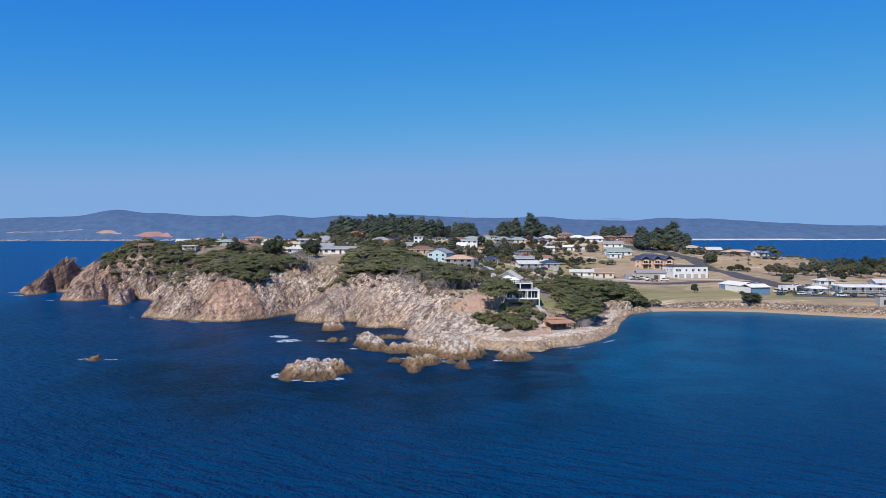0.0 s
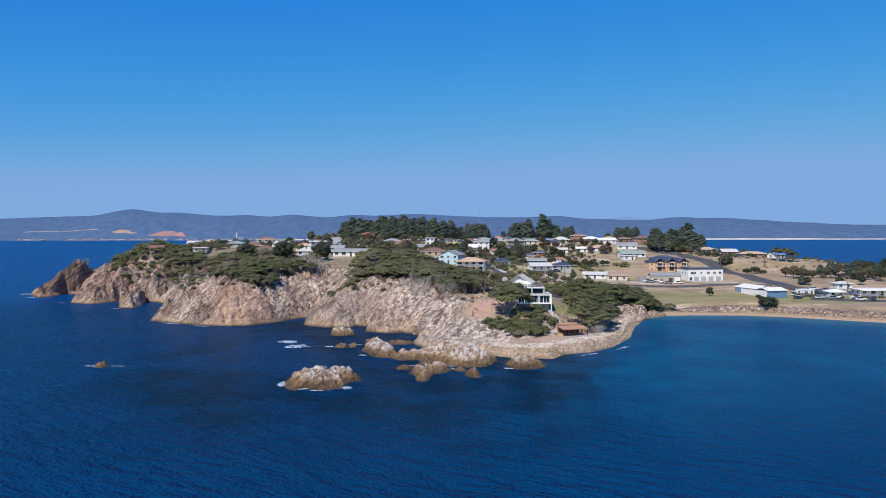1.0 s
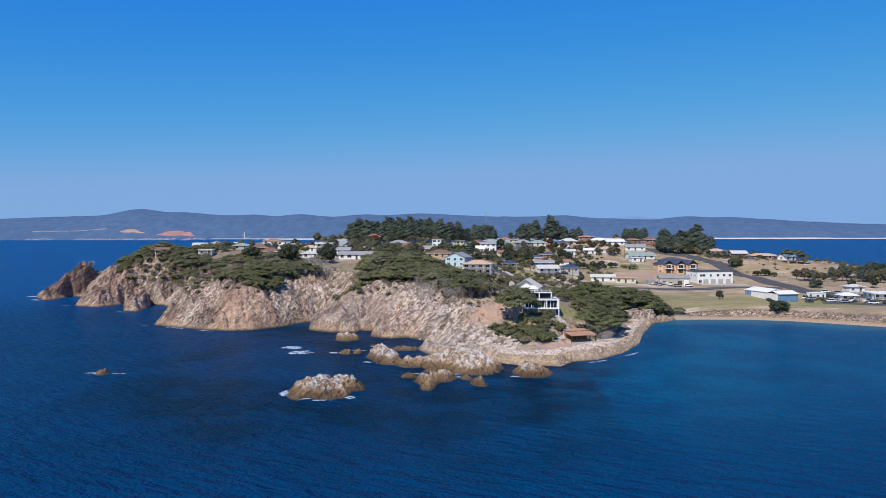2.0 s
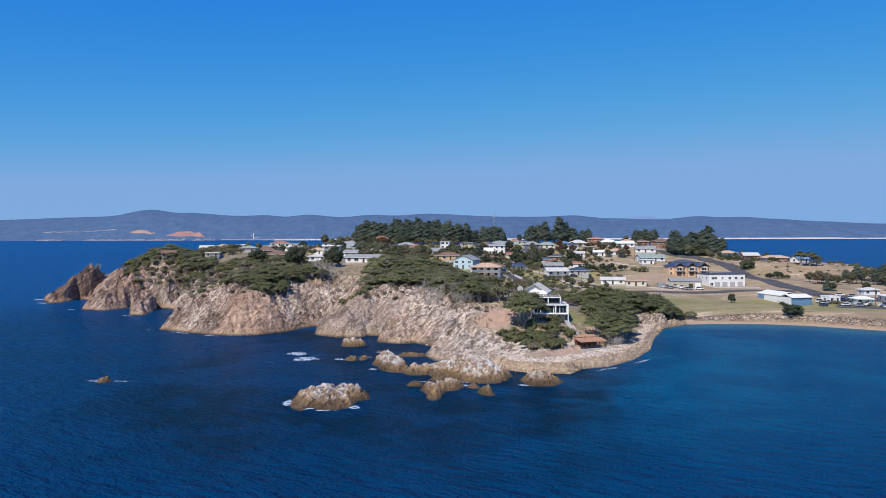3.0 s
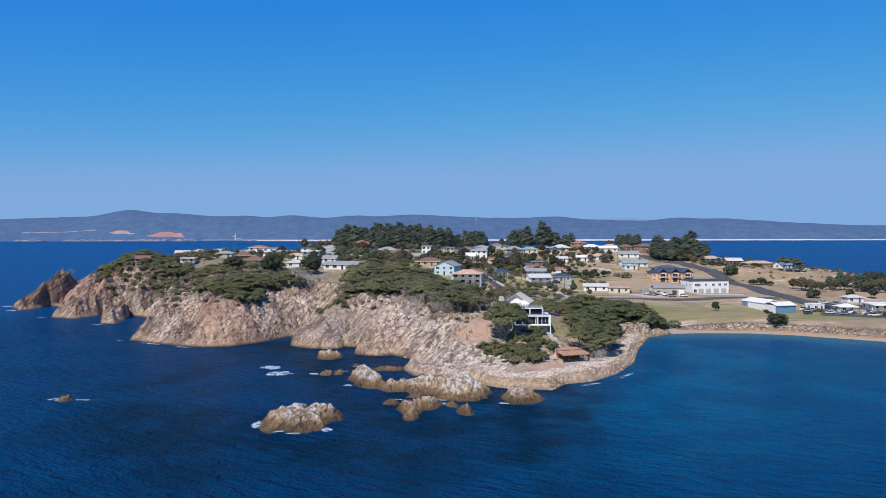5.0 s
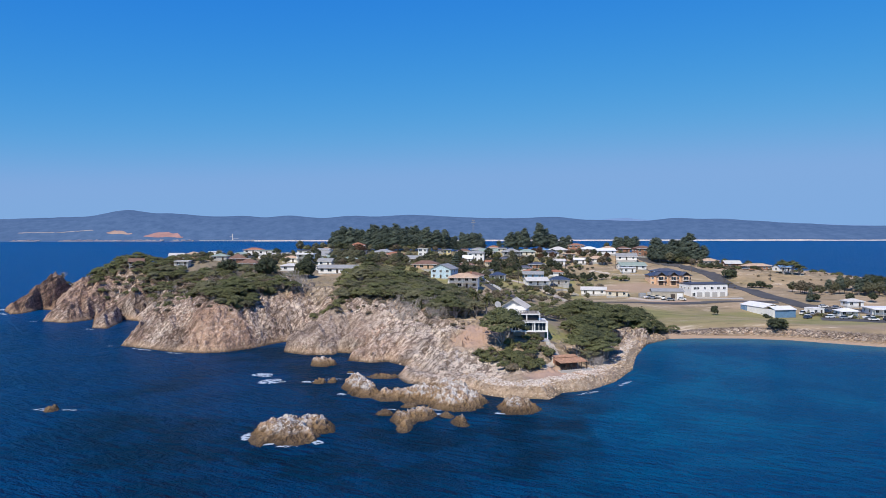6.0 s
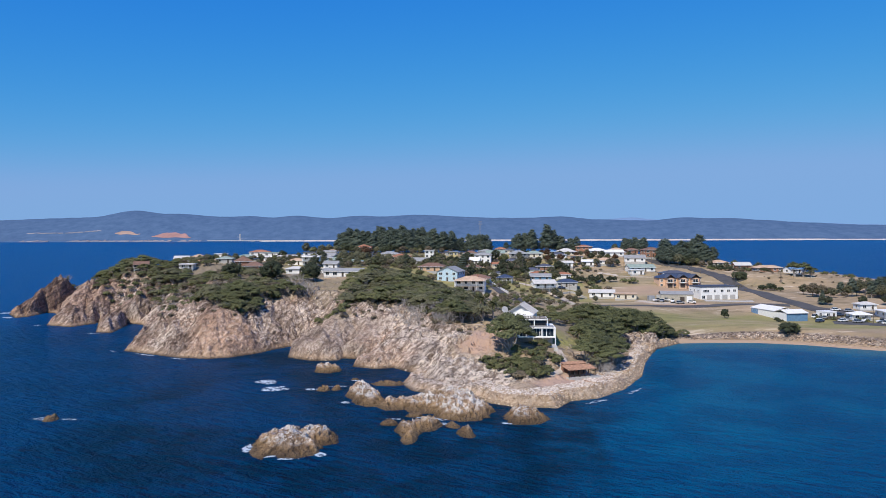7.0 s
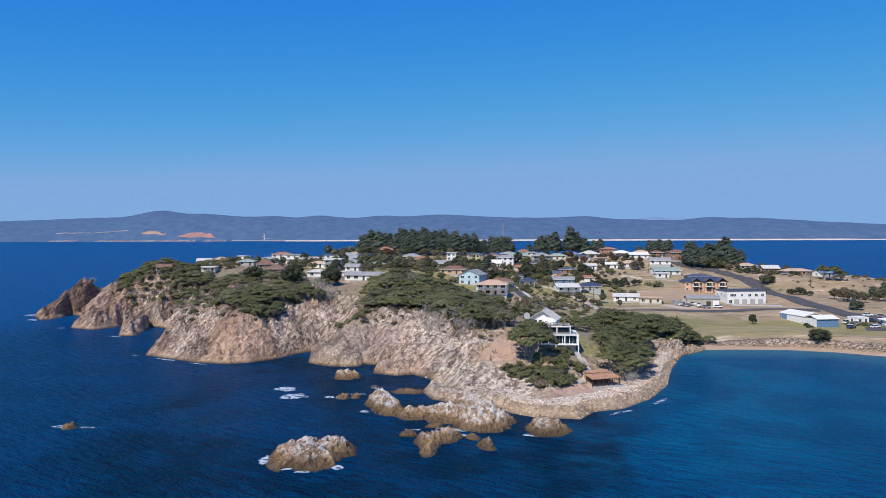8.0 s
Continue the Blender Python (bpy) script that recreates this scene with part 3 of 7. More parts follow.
# ---- sea ----
def build_sea():
    xs = np.concatenate([[-7000, -3000, -1500, -700], np.arange(-400, -160, 6.0), np.arange(-160, 200, 2.5), np.arange(200, 460, 6.0), [700, 1500, 3000, 7000]])
    ys = np.concatenate([[-1500, -600, -200], np.arange(-60, 120, 6.0), np.arange(120, 345, 2.5), np.arange(345, 500, 6.0), [700, 1000, 1600, 2600, 3800, 5200]])
    gx, gy = np.meshgrid(xs, ys)
    d, shelf, low, run, near = coast_state(gx, gy)
    verts = np.stack([gx.ravel(), gy.ravel(), 0 * gx.ravel()], 1)
    w = len(xs)
    faces = [(j * w + i, j * w + i + 1, (j + 1) * w + i + 1, (j + 1) * w + i) for j in range(len(ys) - 1) for i in range(w - 1)]
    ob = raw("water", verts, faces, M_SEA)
    rough = fbm(gx / 40, gy / 40, 4, 51)
    edge = 9 * fbm(gx / 14, gy / 14, 4, 52)
    patchy = smooth(-0.4, 0.3, fbm(gx / 30, gy / 60, 4, 53))
    shallow = smooth(-25, 40, gx + 2 * edge) * (0.55 + 0.45 * patchy) * smooth(95, 235, gy) * (1 - smooth(330, 350, gy)) * (1 - 0.75 * smooth(60, 150, gx) * (1 - smooth(150, 230, gy)))
    shallow = np.clip(np.maximum(shallow, 1.0 - smooth(10, 45, near[4] + edge)), 0, 1)
    belt = (1 - smooth(15, 21, near[3] + edge)) * smooth(-6, 4, gx) + (1 - smooth(4, 30, np.minimum(near[2], near[3]) + 16 * rough)) * (gx < 4)
    bed = 0.9 * ellipse(gx, gy, -26, 205, 60, 66, 0, 0.5) * smooth(-0.4, 0.1, fbm(gx / 22, gy / 30, 3, 55)) * (gx < 30)
    # reef: a broad darkening of the water off the cliffs and point
    reef = 0.45 * (1 - smooth(60, 170, np.minimum(near[1], np.minimum(near[2], near[3])))) * (1 - smooth(0, 40, gx))
    weed = np.clip(0.9 * belt * (1 - smooth(20, 48, gx)) + bed + reef, 0, 0.95) * smooth(8, 26, near[4] + edge)
    # distance mask for the sky reflection painted into the far sea
    far_sheen = smooth(240, 700, gy + 0.5 * np.abs(gx))
    for name, v in (("shallow", shallow), ("weed", weed), ("open", far_sheen), ("sandy", 1 - smooth(3, 24, near[4] + 0.6 * edge))):
        ob.data.attributes.new(name, "FLOAT", "POINT").data.foreach_set("value", v.ravel().astype(np.float32))
    tagged(ob, "deep blue rippled sea, turquoise over the sandy shallows", "sea", kind="structure")


build_sea()


# ---- far shore ----
RIDGE_X = [-4300, -3090, -2890, -2600, -2260, -2150, -2070, -1990, -1890, -1800, -1520, -1320, -1250, -1090, -970, -870, -720, -590, -350, -200, 90, 270, 490, 610, 990, 1090, 1170, 1310, 1420, 1590, 1780, 2140, 4300]
RIDGE_Z = [110, 122, 128, 137, 146, 172, 186, 178, 161, 164, 142, 148, 134, 150, 139, 132, 148, 140, 152, 142, 130, 130, 138, 121, 110, 122, 131, 121, 124, 113, 100, 82, 70]


def ridge_height(x):
    """The skyline of the far hills, softened, with the unevenness of forest on it."""
    z = sum(np.interp(x + o, RIDGE_X, RIDGE_Z) for o in (-40, -20, 0, 20, 40)) / 5
    return z + 2.0 * fbm(x / 60, x * 0 + 8, 4, 64)


def hill_height(x, y):
    k = (y - 4020) / 500
    return ridge_height(x) * (1 - (1 - np.clip(k, 0, 1)) ** 1.6) * (1 - 0.6 * smooth(1.0, 1.8, k)) + 7 * fbm(x / 90, y / 130, 4, 63) * smooth(0.05, 0.3, k) * (1 - smooth(0.8, 1.0, k))


def build_hills():
    # Distance haze is painted in: blue-grey forest colour that also glows.
    mat, n, l, b = material("hazed_forest", (0.06, 0.105, 0.17), 1.0)
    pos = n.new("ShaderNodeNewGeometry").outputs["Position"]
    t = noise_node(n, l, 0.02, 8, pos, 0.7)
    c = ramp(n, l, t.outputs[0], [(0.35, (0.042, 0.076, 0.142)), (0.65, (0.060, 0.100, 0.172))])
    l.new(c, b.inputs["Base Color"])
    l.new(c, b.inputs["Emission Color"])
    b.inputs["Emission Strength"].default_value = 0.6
    b.inputs["Specular IOR Level"].default_value = 0.0
    xs, ys = np.arange(-4200, 4200, 16.0), np.arange(4020, 4860, 40.0)
    gx, gy = np.meshgrid(xs, ys)
    z = hill_height(gx, gy)
    w = len(xs)
    faces = [(j * w + i, j * w + i + 1, (j + 1) * w + i + 1, (j + 1) * w + i) for j in range(len(ys) - 1) for i in range(w - 1)]
    verts = np.stack([gx.ravel(), gy.ravel(), z.ravel() - 1], 1)
    tagged(raw("far_hills", verts, faces, mat, smooth_shade=True), "distant forested hills across the bay, haze painted blue-grey", "hills", kind="structure")
    # a paler range behind, seen over the dips of the first, more haze in its colour
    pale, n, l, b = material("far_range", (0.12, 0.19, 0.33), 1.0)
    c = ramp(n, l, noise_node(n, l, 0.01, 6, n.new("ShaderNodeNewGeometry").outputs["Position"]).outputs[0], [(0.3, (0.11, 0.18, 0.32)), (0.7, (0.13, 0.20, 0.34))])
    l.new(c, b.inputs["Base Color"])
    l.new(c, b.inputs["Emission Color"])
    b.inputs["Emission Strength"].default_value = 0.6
    b.inputs["Specular IOR Level"].default_value = 0.0
    xs = np.arange(-1500, 3000, 25.0)
    top = np.interp(xs, [-1500, 500, 805, 890, 960, 1050, 1300, 1900, 2030, 2130, 2330, 3000], [90, 110, 123, 133, 136, 125, 105, 84, 90, 96, 88, 70]) + 2 * fbm(xs / 70, xs * 0, 3, 66)
    verts = [(x, y, z) for x, h in zip(xs, top) for y, z in ((4880, 0), (4925, h), (4960, 0))]
    faces = [(3 * i + j, 3 * i + 3 + j, 3 * i + 4 + j, 3 * i + 1 + j) for i in range(len(xs) - 1) for j in (0, 1)]
    tagged(raw("far_range", verts, faces, pale, smooth_shade=True), "farther range behind the hills, haze painted pale blue", "hills", kind="structure")
    sand = plain("far_sand", (0.62, 0.54, 0.45), 0.9, scale=0.01)
    xs = np.arange(-1150, 4200, 50.0)
    verts = [(x, y, h) for x in xs for y, h in ((3985, -0.5), (4005, 3.5), (4030, 6.5 - 2 * (x > 1750)))]
    faces = [(3 * i + j, 3 * i + 3 + j, 3 * i + 4 + j, 3 * i + 1 + j) for i in range(len(xs) - 1) for j in (0, 1)]
    tagged(raw("far_beach", verts, faces, sand), "long pale sand beach across the bay", "beach", kind="structure")


build_hills()


# ---- sea rocks ----
def sea_rock(lumps, label="tan weathered sea rock standing in the water"):
    """A craggy rock of a few merged humps (x, y, half length, half width, height, turn), broken into blocks and ribs."""
    cx, cy = sum(p[0] for p in lumps) / len(lumps), sum(p[1] for p in lumps) / len(lumps)
    reach = max(max(abs(p[0] - cx) + p[2], abs(p[1] - cy) + p[3]) * 1.3 + 1 for p in lumps)
    step = 0.2 if reach < 14 else 0.26
    side = np.arange(-reach, reach, step)
    lx, ly = np.meshgrid(side, side)
    x, y = lx + cx, ly + cy
    z = np.full(x.shape, -1.2)
    for px, py, rx, ry, h, turn in lumps:
        rx, ry = rx * 0.93, ry * 0.93
        c, s = math.cos(radians(turn)), math.sin(radians(turn))
        q = np.hypot(((x - px) * c + (y - py) * s) / rx, ((y - py) * c - (x - px) * s) / ry)
        q = q * (1 + 0.22 * fbm(x / 3.4, y / 3.4, 4, 17)) + 0.10 * blocks(x / 1.3, y / 1.9, 18)
        lean = 1 + 0.10 * ((x - px) * 0.5 + (y - py) * 0.8) / max(rx, ry)
        flank = np.clip((1.04 - q) / (0.78 if reach > 7 else 0.5), -0.6, 1)
        z = np.maximum(z, h * lean * np.where(flank > 0, 0.5 * flank + 0.5 * np.sin(flank * 1.57), flank))
    tall = smooth(-0.2, 1.6, z)
    tall = tall * min(1.0, 0.45 + max(p[4] for p in lumps) / 4.5)
    z = z + tall * (0.55 * fbm(x / 2.2, y / 2.2, 4, 19) + 0.95 * blocks((x + 0.4 * y) / 1.3, (y - 0.4 * x) / 2.2, 20) + 0.36 * blocks(x / 0.6, y / 0.8, 22))
    z = z - tall * 0.55 * (1 - np.abs(fract_noise((x + 0.5 * y) / 1.1, (y - 0.5 * x) / 2.6, 23))) ** 4
    ledge = z / 0.7 + 0.9 * fbm(x / 2.5, y / 2.5, 2, 24)
    z = z + tall * 0.6 * (np.floor(ledge) + smooth(0.3, 0.7, ledge - np.floor(ledge)) - ledge) * 0.7
    z = np.maximum(z, -1.0)
    wet = z > -0.95
    live = wet[:-1, :-1] | wet[1:, :-1] | wet[:-1, 1:] | wet[1:, 1:]
    w = len(side)
    index = np.arange(w * w).reshape(w, w)
    quads = np.stack([index[:-1, :-1][live], index[:-1, 1:][live], index[1:, 1:][live], index[1:, :-1][live]], 1)
    kept, quads = np.unique(quads, return_inverse=True)
    verts = np.stack([lx.ravel(), ly.ravel(), z.ravel()], 1)[kept]
    ob = raw("sea_rock", verts, quads.reshape(-1, 4).tolist(), M_ROCK)
    ob.matrix_world = pose(cx, cy, 0)
    return tagged(ob, label, "rock", "rocks off the point")


sea_rock([(-37.2, 185.4, 7.5, 9.2, 3.2, 0), (-32.4, 190.2, 6.0, 6.2, 2.7, 35), (-34.4, 182, 5.8, 6.4, 2.7, 0)], "large craggy tan rock islet with a pale top")
sea_rock([(-28.8, 235.0, 4.4, 7.2, 3.3, 10), (-25.6, 227.5, 4.4, 7.0, 3.1, 20)], "tan knobbly rock standing beside the reef")
sea_rock([(-17.8, 222.0, 5.4, 5.0, 2.2, -25), (-9.5, 221.0, 9.0, 7.2, 3.3, -30), (-1.0, 215.0, 7.4, 9.0, 4.2, -20), (-3.0, 225.0, 8.0, 8.5, 3.3, -10), (-4.0, 233.0, 7.0, 6.0, 2.6, 0)], "long pale rock reef beside the shelf")
sea_rock([(-12.6, 198.0, 3.0, 6.4, 2.0, 8), (-11.7, 191.8, 1.9, 5.0, 1.5, 0), (-8.8, 201.5, 3.4, 5.0, 1.9, -20), (-11.0, 200.0, 3.6, 4.0, 1.6, 0)], "tan forked rock standing in the water")
sea_rock([(-17.6, 203.8, 2.4, 1.9, 0.9, -20)], "small tan rock awash")
sea_rock([(-12.5, 211.5, 2.4, 1.4, 0.8, 0), (-9.0, 210.0, 1.4, 1.0, 0.6, 0)], "low brown rock awash between larger rocks")
sea_rock([(-2.8, 202.3, 1.6, 2.6, 0.9, 25), (0.3, 195.6, 1.9, 3.6, 1.5, 20)], "low brown rock awash")
sea_rock([(14.3, 210.3, 5.2, 7.0, 2.6, 10), (12.8, 207.5, 3.2, 4.0, 2.2, 0)], "rounded tan rock with a white top in the water")
sea_rock([(-45.6, 270.8, 4.3, 4.0, 2.2, 0)], "small brown rock awash")
sea_rock([(-40.6, 241.3, 2.0, 2.2, 1.1, 0), (-37.3, 242.3, 1.5, 2.0, 1.2, 0)], "small brown twin rock awash")
sea_rock([(-98.7, 205, 1.6, 2.2, 1.1, 0)], "lone dark rock awash in white foam")
sea_rock([(-23.5, 250.4, 5.2, 3.0, 1.1, -5)], "flat brown rock awash")
sea_rock([(-34.3, 256.5, 1.3, 1.3, 0.6, 0)], "tiny brown rock awash")


# ---- building materials ----
M_WHITE = plain("white_paint", (0.78, 0.77, 0.74), 0.6, vary=0.06)
M_CREAM = plain("cream_paint", (0.66, 0.60, 0.48), 0.7)
M_PEACH = plain("peach_brick", (0.60, 0.40, 0.26), 0.85)
M_BRICK = plain("red_brick", (0.33, 0.17, 0.11), 0.9)
M_LBLUE = plain("pale_blue_boards", (0.46, 0.60, 0.68), 0.7)
M_BLUEW = plain("blue_steel", (0.13, 0.25, 0.40), 0.5)
M_ORANGE = plain("orange_render", (0.68, 0.46, 0.31), 0.85)
M_BEIGE = plain("beige_steel", (0.42, 0.38, 0.31), 0.6)
M_GREYW = plain("grey_render", (0.42, 0.41, 0.39), 0.85)
M_YELLOW = plain("yellow_boards", (0.62, 0.50, 0.24), 0.7)
M_TRIM = plain("trim_paint", (0.80, 0.80, 0.78), 0.5, vary=0.04)
M_DARK = plain("dark_timber", (0.06, 0.045, 0.035), 0.7)
M_CONC = plain("concrete", (0.45, 0.43, 0.39), 0.9, grain=0.02)
M_TILE = plain("terracotta_tiles", (0.36, 0.155, 0.085), 0.85, vary=0.18, scale=0.8, grain=0.06)
M_TAN = plain("tan_tiles", (0.52, 0.36, 0.24), 0.85, vary=0.12, scale=0.8, grain=0.06)
M_BROWN = plain("brown_tiles", (0.20, 0.115, 0.08), 0.85, vary=0.18, scale=0.8, grain=0.06)
M_GREYR = plain("grey_steel_roof", (0.29, 0.29, 0.28), 0.7, vary=0.1, scale=0.7)
M_PALER = plain("pale_steel_roof", (0.56, 0.535, 0.49), 0.7, vary=0.08, scale=0.7)
M_WHITER = plain("white_steel_roof", (0.74, 0.725, 0.69), 0.65, vary=0.05, scale=0.7)
M_GREENR = plain("green_steel_roof", (0.27, 0.33, 0.275), 0.7, vary=0.1, scale=0.7)
M_NAVY = plain("navy_steel_roof", (0.04, 0.06, 0.105), 0.6, vary=0.12, scale=0.7)
M_SLATE = plain("dark_grey_roof", (0.09, 0.095, 0.11), 0.5, vary=0.15, scale=0.7)
M_GLASS, _n, _l, _b = material("window_glass", (0.02, 0.03, 0.04), 0.06)
_b.inputs["Specular IOR Level"].default_value = 0.8
M_RUBBER = plain("rubber", (0.02, 0.02, 0.02), 0.9)
M_ASPHALT = plain("asphalt", (0.075, 0.072, 0.072), 0.92, vary=0.15, scale=0.15, grain=0.01)
M_GRAVEL = plain("pale_gravel", (0.46, 0.39, 0.31), 0.95, vary=0.12, scale=0.3, grain=0.02)

STORE = {}
TAKEN = []


def shared(key, build, material_):
    if key not in STORE:
        bm = bmesh.new()
        build(bm)
        me = bpy.data.meshes.new(key[0])
        bm.to_mesh(me)
        bm.free()
        me.materials.append(material_)
        STORE[key] = me
    return STORE[key]


def put(name, me, m, parent, label=""):
    ob = new(name, me)
    ob.parent = parent
    ob.matrix_local = m
    if label:
        ob["label"] = label
    return ob


def window(parent, m, w, h):
    """A window facing local -y: frame with a mullion and sill, and a dark pane."""
    def frame_mesh(bm):
        t = 0.09
        box(bm, -w / 2 - t, -w / 2, -0.09, 0.02, -h / 2 - t, h / 2 + t)
        box(bm, w / 2, w / 2 + t, -0.09, 0.02, -h / 2 - t, h / 2 + t)
        box(bm, -w / 2, w / 2, -0.09, 0.02, h / 2, h / 2 + t)
        box(bm, -w / 2 - 0.05, w / 2 + 0.05, -0.15, 0.02, -h / 2 - t - 0.04, -h / 2)
        box(bm, -0.035, 0.035, -0.07, 0.02, -h / 2, h / 2)
    f = put("window", shared(("window_frame", w, h), frame_mesh, M_TRIM), m, parent)
    put("pane", shared(("pane", w, h), lambda bm: box(bm, -w / 2, w / 2, -0.03, 0.01, -h / 2, h / 2), M_GLASS), Matrix(), f, "dark window glass")
    return f


def door(parent, m, w=0.95, h=2.05, mat=None, name="door"):
    d = put(name, shared((name, w, h, (mat or M_DARK).name), lambda bm: (box(bm, -w / 2, w / 2, -0.07, 0.01, 0, h, 0.015), box(bm, -w / 2 + 0.12, w / 2 - 0.12, -0.10, -0.05, h * 0.55, h * 0.92)), mat or M_DARK), m, parent)
    put("handle", shared(("handle", name, w), lambda bm: box(bm, w / 2 - 0.16, w / 2 - 0.10, -0.14, -0.06, 0.95, 1.12), M_GREYR), Matrix(), d)
    return d


def roof_mesh(form, w, d, eave, rise):
    """A roof of real thickness over a w by d plan, eaves at z 0."""
    bm = bmesh.new()
    a, b, t = w / 2 + eave, d / 2 + eave, 0.16
    if form == "flat":
        box(bm, -a, a, -b, b, 0, 0.30, 0.03)
        box(bm, -a + 0.25, a - 0.25, -b + 0.25, b - 0.25, 0.30, 0.34)
        return bm
    along = w >= d
    if form == "hip":
        r = (a - b, 0) if along else (0, b - a)
    else:
        r = (a, 0) if along else (0, b)
    ring = [(-a, -b), (a, -b), (a, b), (-a, b)]
    for z in (0, -t):
        for x, y in ring:
            bm.verts.new((x, y, z))
        bm.verts.new((-r[0], -r[1], rise + z))
        bm.verts.new((r[0], r[1], rise + z))
    v = list(bm.verts)
    if along:
        tops = [(0, 1, 5, 4), (2, 3, 4, 5), (1, 2, 5), (3, 0, 4)]
    else:
        tops = [(1, 2, 5, 4), (3, 0, 4, 5), (0, 1, 4), (2, 3, 5)]
    gable = form == "gable"
    for k, f in enumerate(tops):
        if gable and k > 1:
            continue
        bm.faces.new([v[i] for i in f])
        bm.faces.new([v[i + 6] for i in reversed(f)])
    if gable:
        for k in (2, 3):
            i, j, t2 = tops[k]
            bm.faces.new([v[i], v[i + 6], v[t2 + 6], v[t2]])
            bm.faces.new([v[j], v[t2], v[t2 + 6], v[j + 6]])
        sides = [(0, 1), (2, 3)] if along else [(1, 2), (3, 0)]
    else:
        sides = [(0, 1), (1, 2), (2, 3), (3, 0)]
    for i, j in sides:
        bm.faces.new([v[i + 6], v[j + 6], v[j], v[i]])
    # ridge capping
    if along:
        box(bm, -r[0], r[0], -0.12, 0.12, rise - 0.02, rise + 0.07)
    else:
        box(bm, -0.12, 0.12, -r[1], r[1], rise - 0.02, rise + 0.07)
    bmesh.ops.recalc_face_normals(bm, faces=bm.faces[:])
    return bm


def house(x, y, w, d, turn, wall, roof, label, storeys=1, form="hip", pitch=0.36, veranda=0, chimney=False, eave=0.55, group="houses of the town", name="house", garage=False):
    c, s = math.cos(radians(turn)), math.sin(radians(turn))
    plan = [(x + px * c - py * s, y + px * s + py * c) for px in (-w / 2, w / 2) for py in (-d / 2, d / 2)]
    corners = land_height(*np.array(plan).T).tolist()
    floor = max(sum(corners) / 4 + 0.25, max(corners) - 0.9)
    low = min(corners) - floor - 0.5
    H = 2.55 * storeys
    ob = thing(name, pose(x, y, floor, 0, 0, turn), label, "house", group)
    TAKEN.append((x, y, max(w, d) * 0.62))
    bm = bmesh.new()
    box(bm, -w / 2, w / 2, -d / 2, d / 2, 0, H)
    rise = (min(w, d) / 2 + eave) * pitch
    if form == "gable":
        k = rise / (min(w, d) / 2 + eave) * min(w, d) / 2
        pts = [(-w / 2, -d / 2), (-w / 2, d / 2), (w / 2, -d / 2), (w / 2, d / 2)] if w >= d else [(-w / 2, -d / 2), (w / 2, -d / 2), (-w / 2, d / 2), (w / 2, d / 2)]
        for i in (0, 2):
            p, q = pts[i], pts[i + 1]
            sx, sy = (0.15 if i == 0 else -0.15, 0) if w >= d else (0, 0.15 if i == 0 else -0.15)
            tri = [(p[0], p[1], H), (q[0], q[1], H), ((p[0] + q[0]) / 2, (p[1] + q[1]) / 2, H + k)]
            f = [bm.verts.new(v) for v in tri] + [bm.verts.new((v[0] + sx, v[1] + sy, v[2])) for v in tri]
            for a in ((0, 1, 2), (5, 4, 3), (0, 3, 4, 1), (1, 4, 5, 2), (2, 5, 3, 0)):
                bm.faces.new([f[b] for b in a])
        bmesh.ops.recalc_face_normals(bm, faces=bm.faces[:])
    part("wall", bm, wall, ob)
    part("footing", box(bmesh.new(), -w / 2 + 0.06, w / 2 - 0.06, -d / 2 + 0.06, d / 2 - 0.06, low, 0.0), M_GREYW, ob)
    r = part("roof", roof_mesh(form, w, d, eave, rise), roof, ob)
    r.location.z = H + 0.02 if form != "gable" else H - eave * pitch + 0.17
    a, b, g = w / 2 + eave, d / 2 + eave, r.location.z
    for gx0, gx1, gy0, gy1 in ((-a, a, -b - 0.12, -b), (-a, a, b, b + 0.12)):
        if form != "flat" and (form == "hip" or w >= d):
            part("gutter", box(bmesh.new(), gx0, gx1, gy0, gy1, g - 0.17, g - 0.02), M_TRIM, ob)
    ranks = []
    for st in range(storeys):
        z = st * 2.55 + 1.45
        n = max(2, int(w / 3.4))
        for i in range(n):
            px = -w / 2 + (i + 0.5) * w / n
            if st == 0 and i == n // 2:
                door(ob, pose(px, -d / 2, 0.02))
                if garage:
                    door(ob, pose(px + w / n * 0.95, -d / 2, 0.02), 2.5, 2.2, M_GREYW, "garage_door")
            elif not (garage and st == 0 and i == n // 2 + 1):
                window(ob, pose(px, -d / 2, z), (1.5, 1.9, 1.2)[(i + st) % 3], 1.25)
        m = max(1, int(d / 4.2))
        for side in (-1, 1):
            for i in range(m):
                py = -d / 2 + (i + 0.5) * d / m
                window(ob, pose(side * w / 2, py, z, 0, 0, 90 * side), 1.4, 1.2)
    if veranda:
        zt = 2.55 * (storeys - 1)
        part("deck", box(bmesh.new(), -w / 2, w / 2, -d / 2 - veranda, -d / 2 - 0.01, zt - 0.16, zt - 0.01), M_CONC, ob)
        k = max(3, int(w / 3.2))
        for i in range(k + 1):
            px = -w / 2 + 0.1 + (w - 0.2) * i / k
            part("post", box(bmesh.new(), px - 0.07, px + 0.07, -d / 2 - veranda + 0.03, -d / 2 - veranda + 0.17, low, zt + 2.35), M_TRIM, ob)
        bm = bmesh.new()
        box(bm, -w / 2, w / 2, -d / 2 - veranda + 0.02, -d / 2 - veranda + 0.08, zt + 0.95, zt + 1.03)
        for i in range(int(w / 0.5)):
            px = -w / 2 + 0.25 + i * 0.5
            box(bm, px - 0.02, px + 0.02, -d / 2 - veranda + 0.03, -d / 2 - veranda + 0.07, zt, zt + 0.95)
        part("railing", bm, M_TRIM, ob)
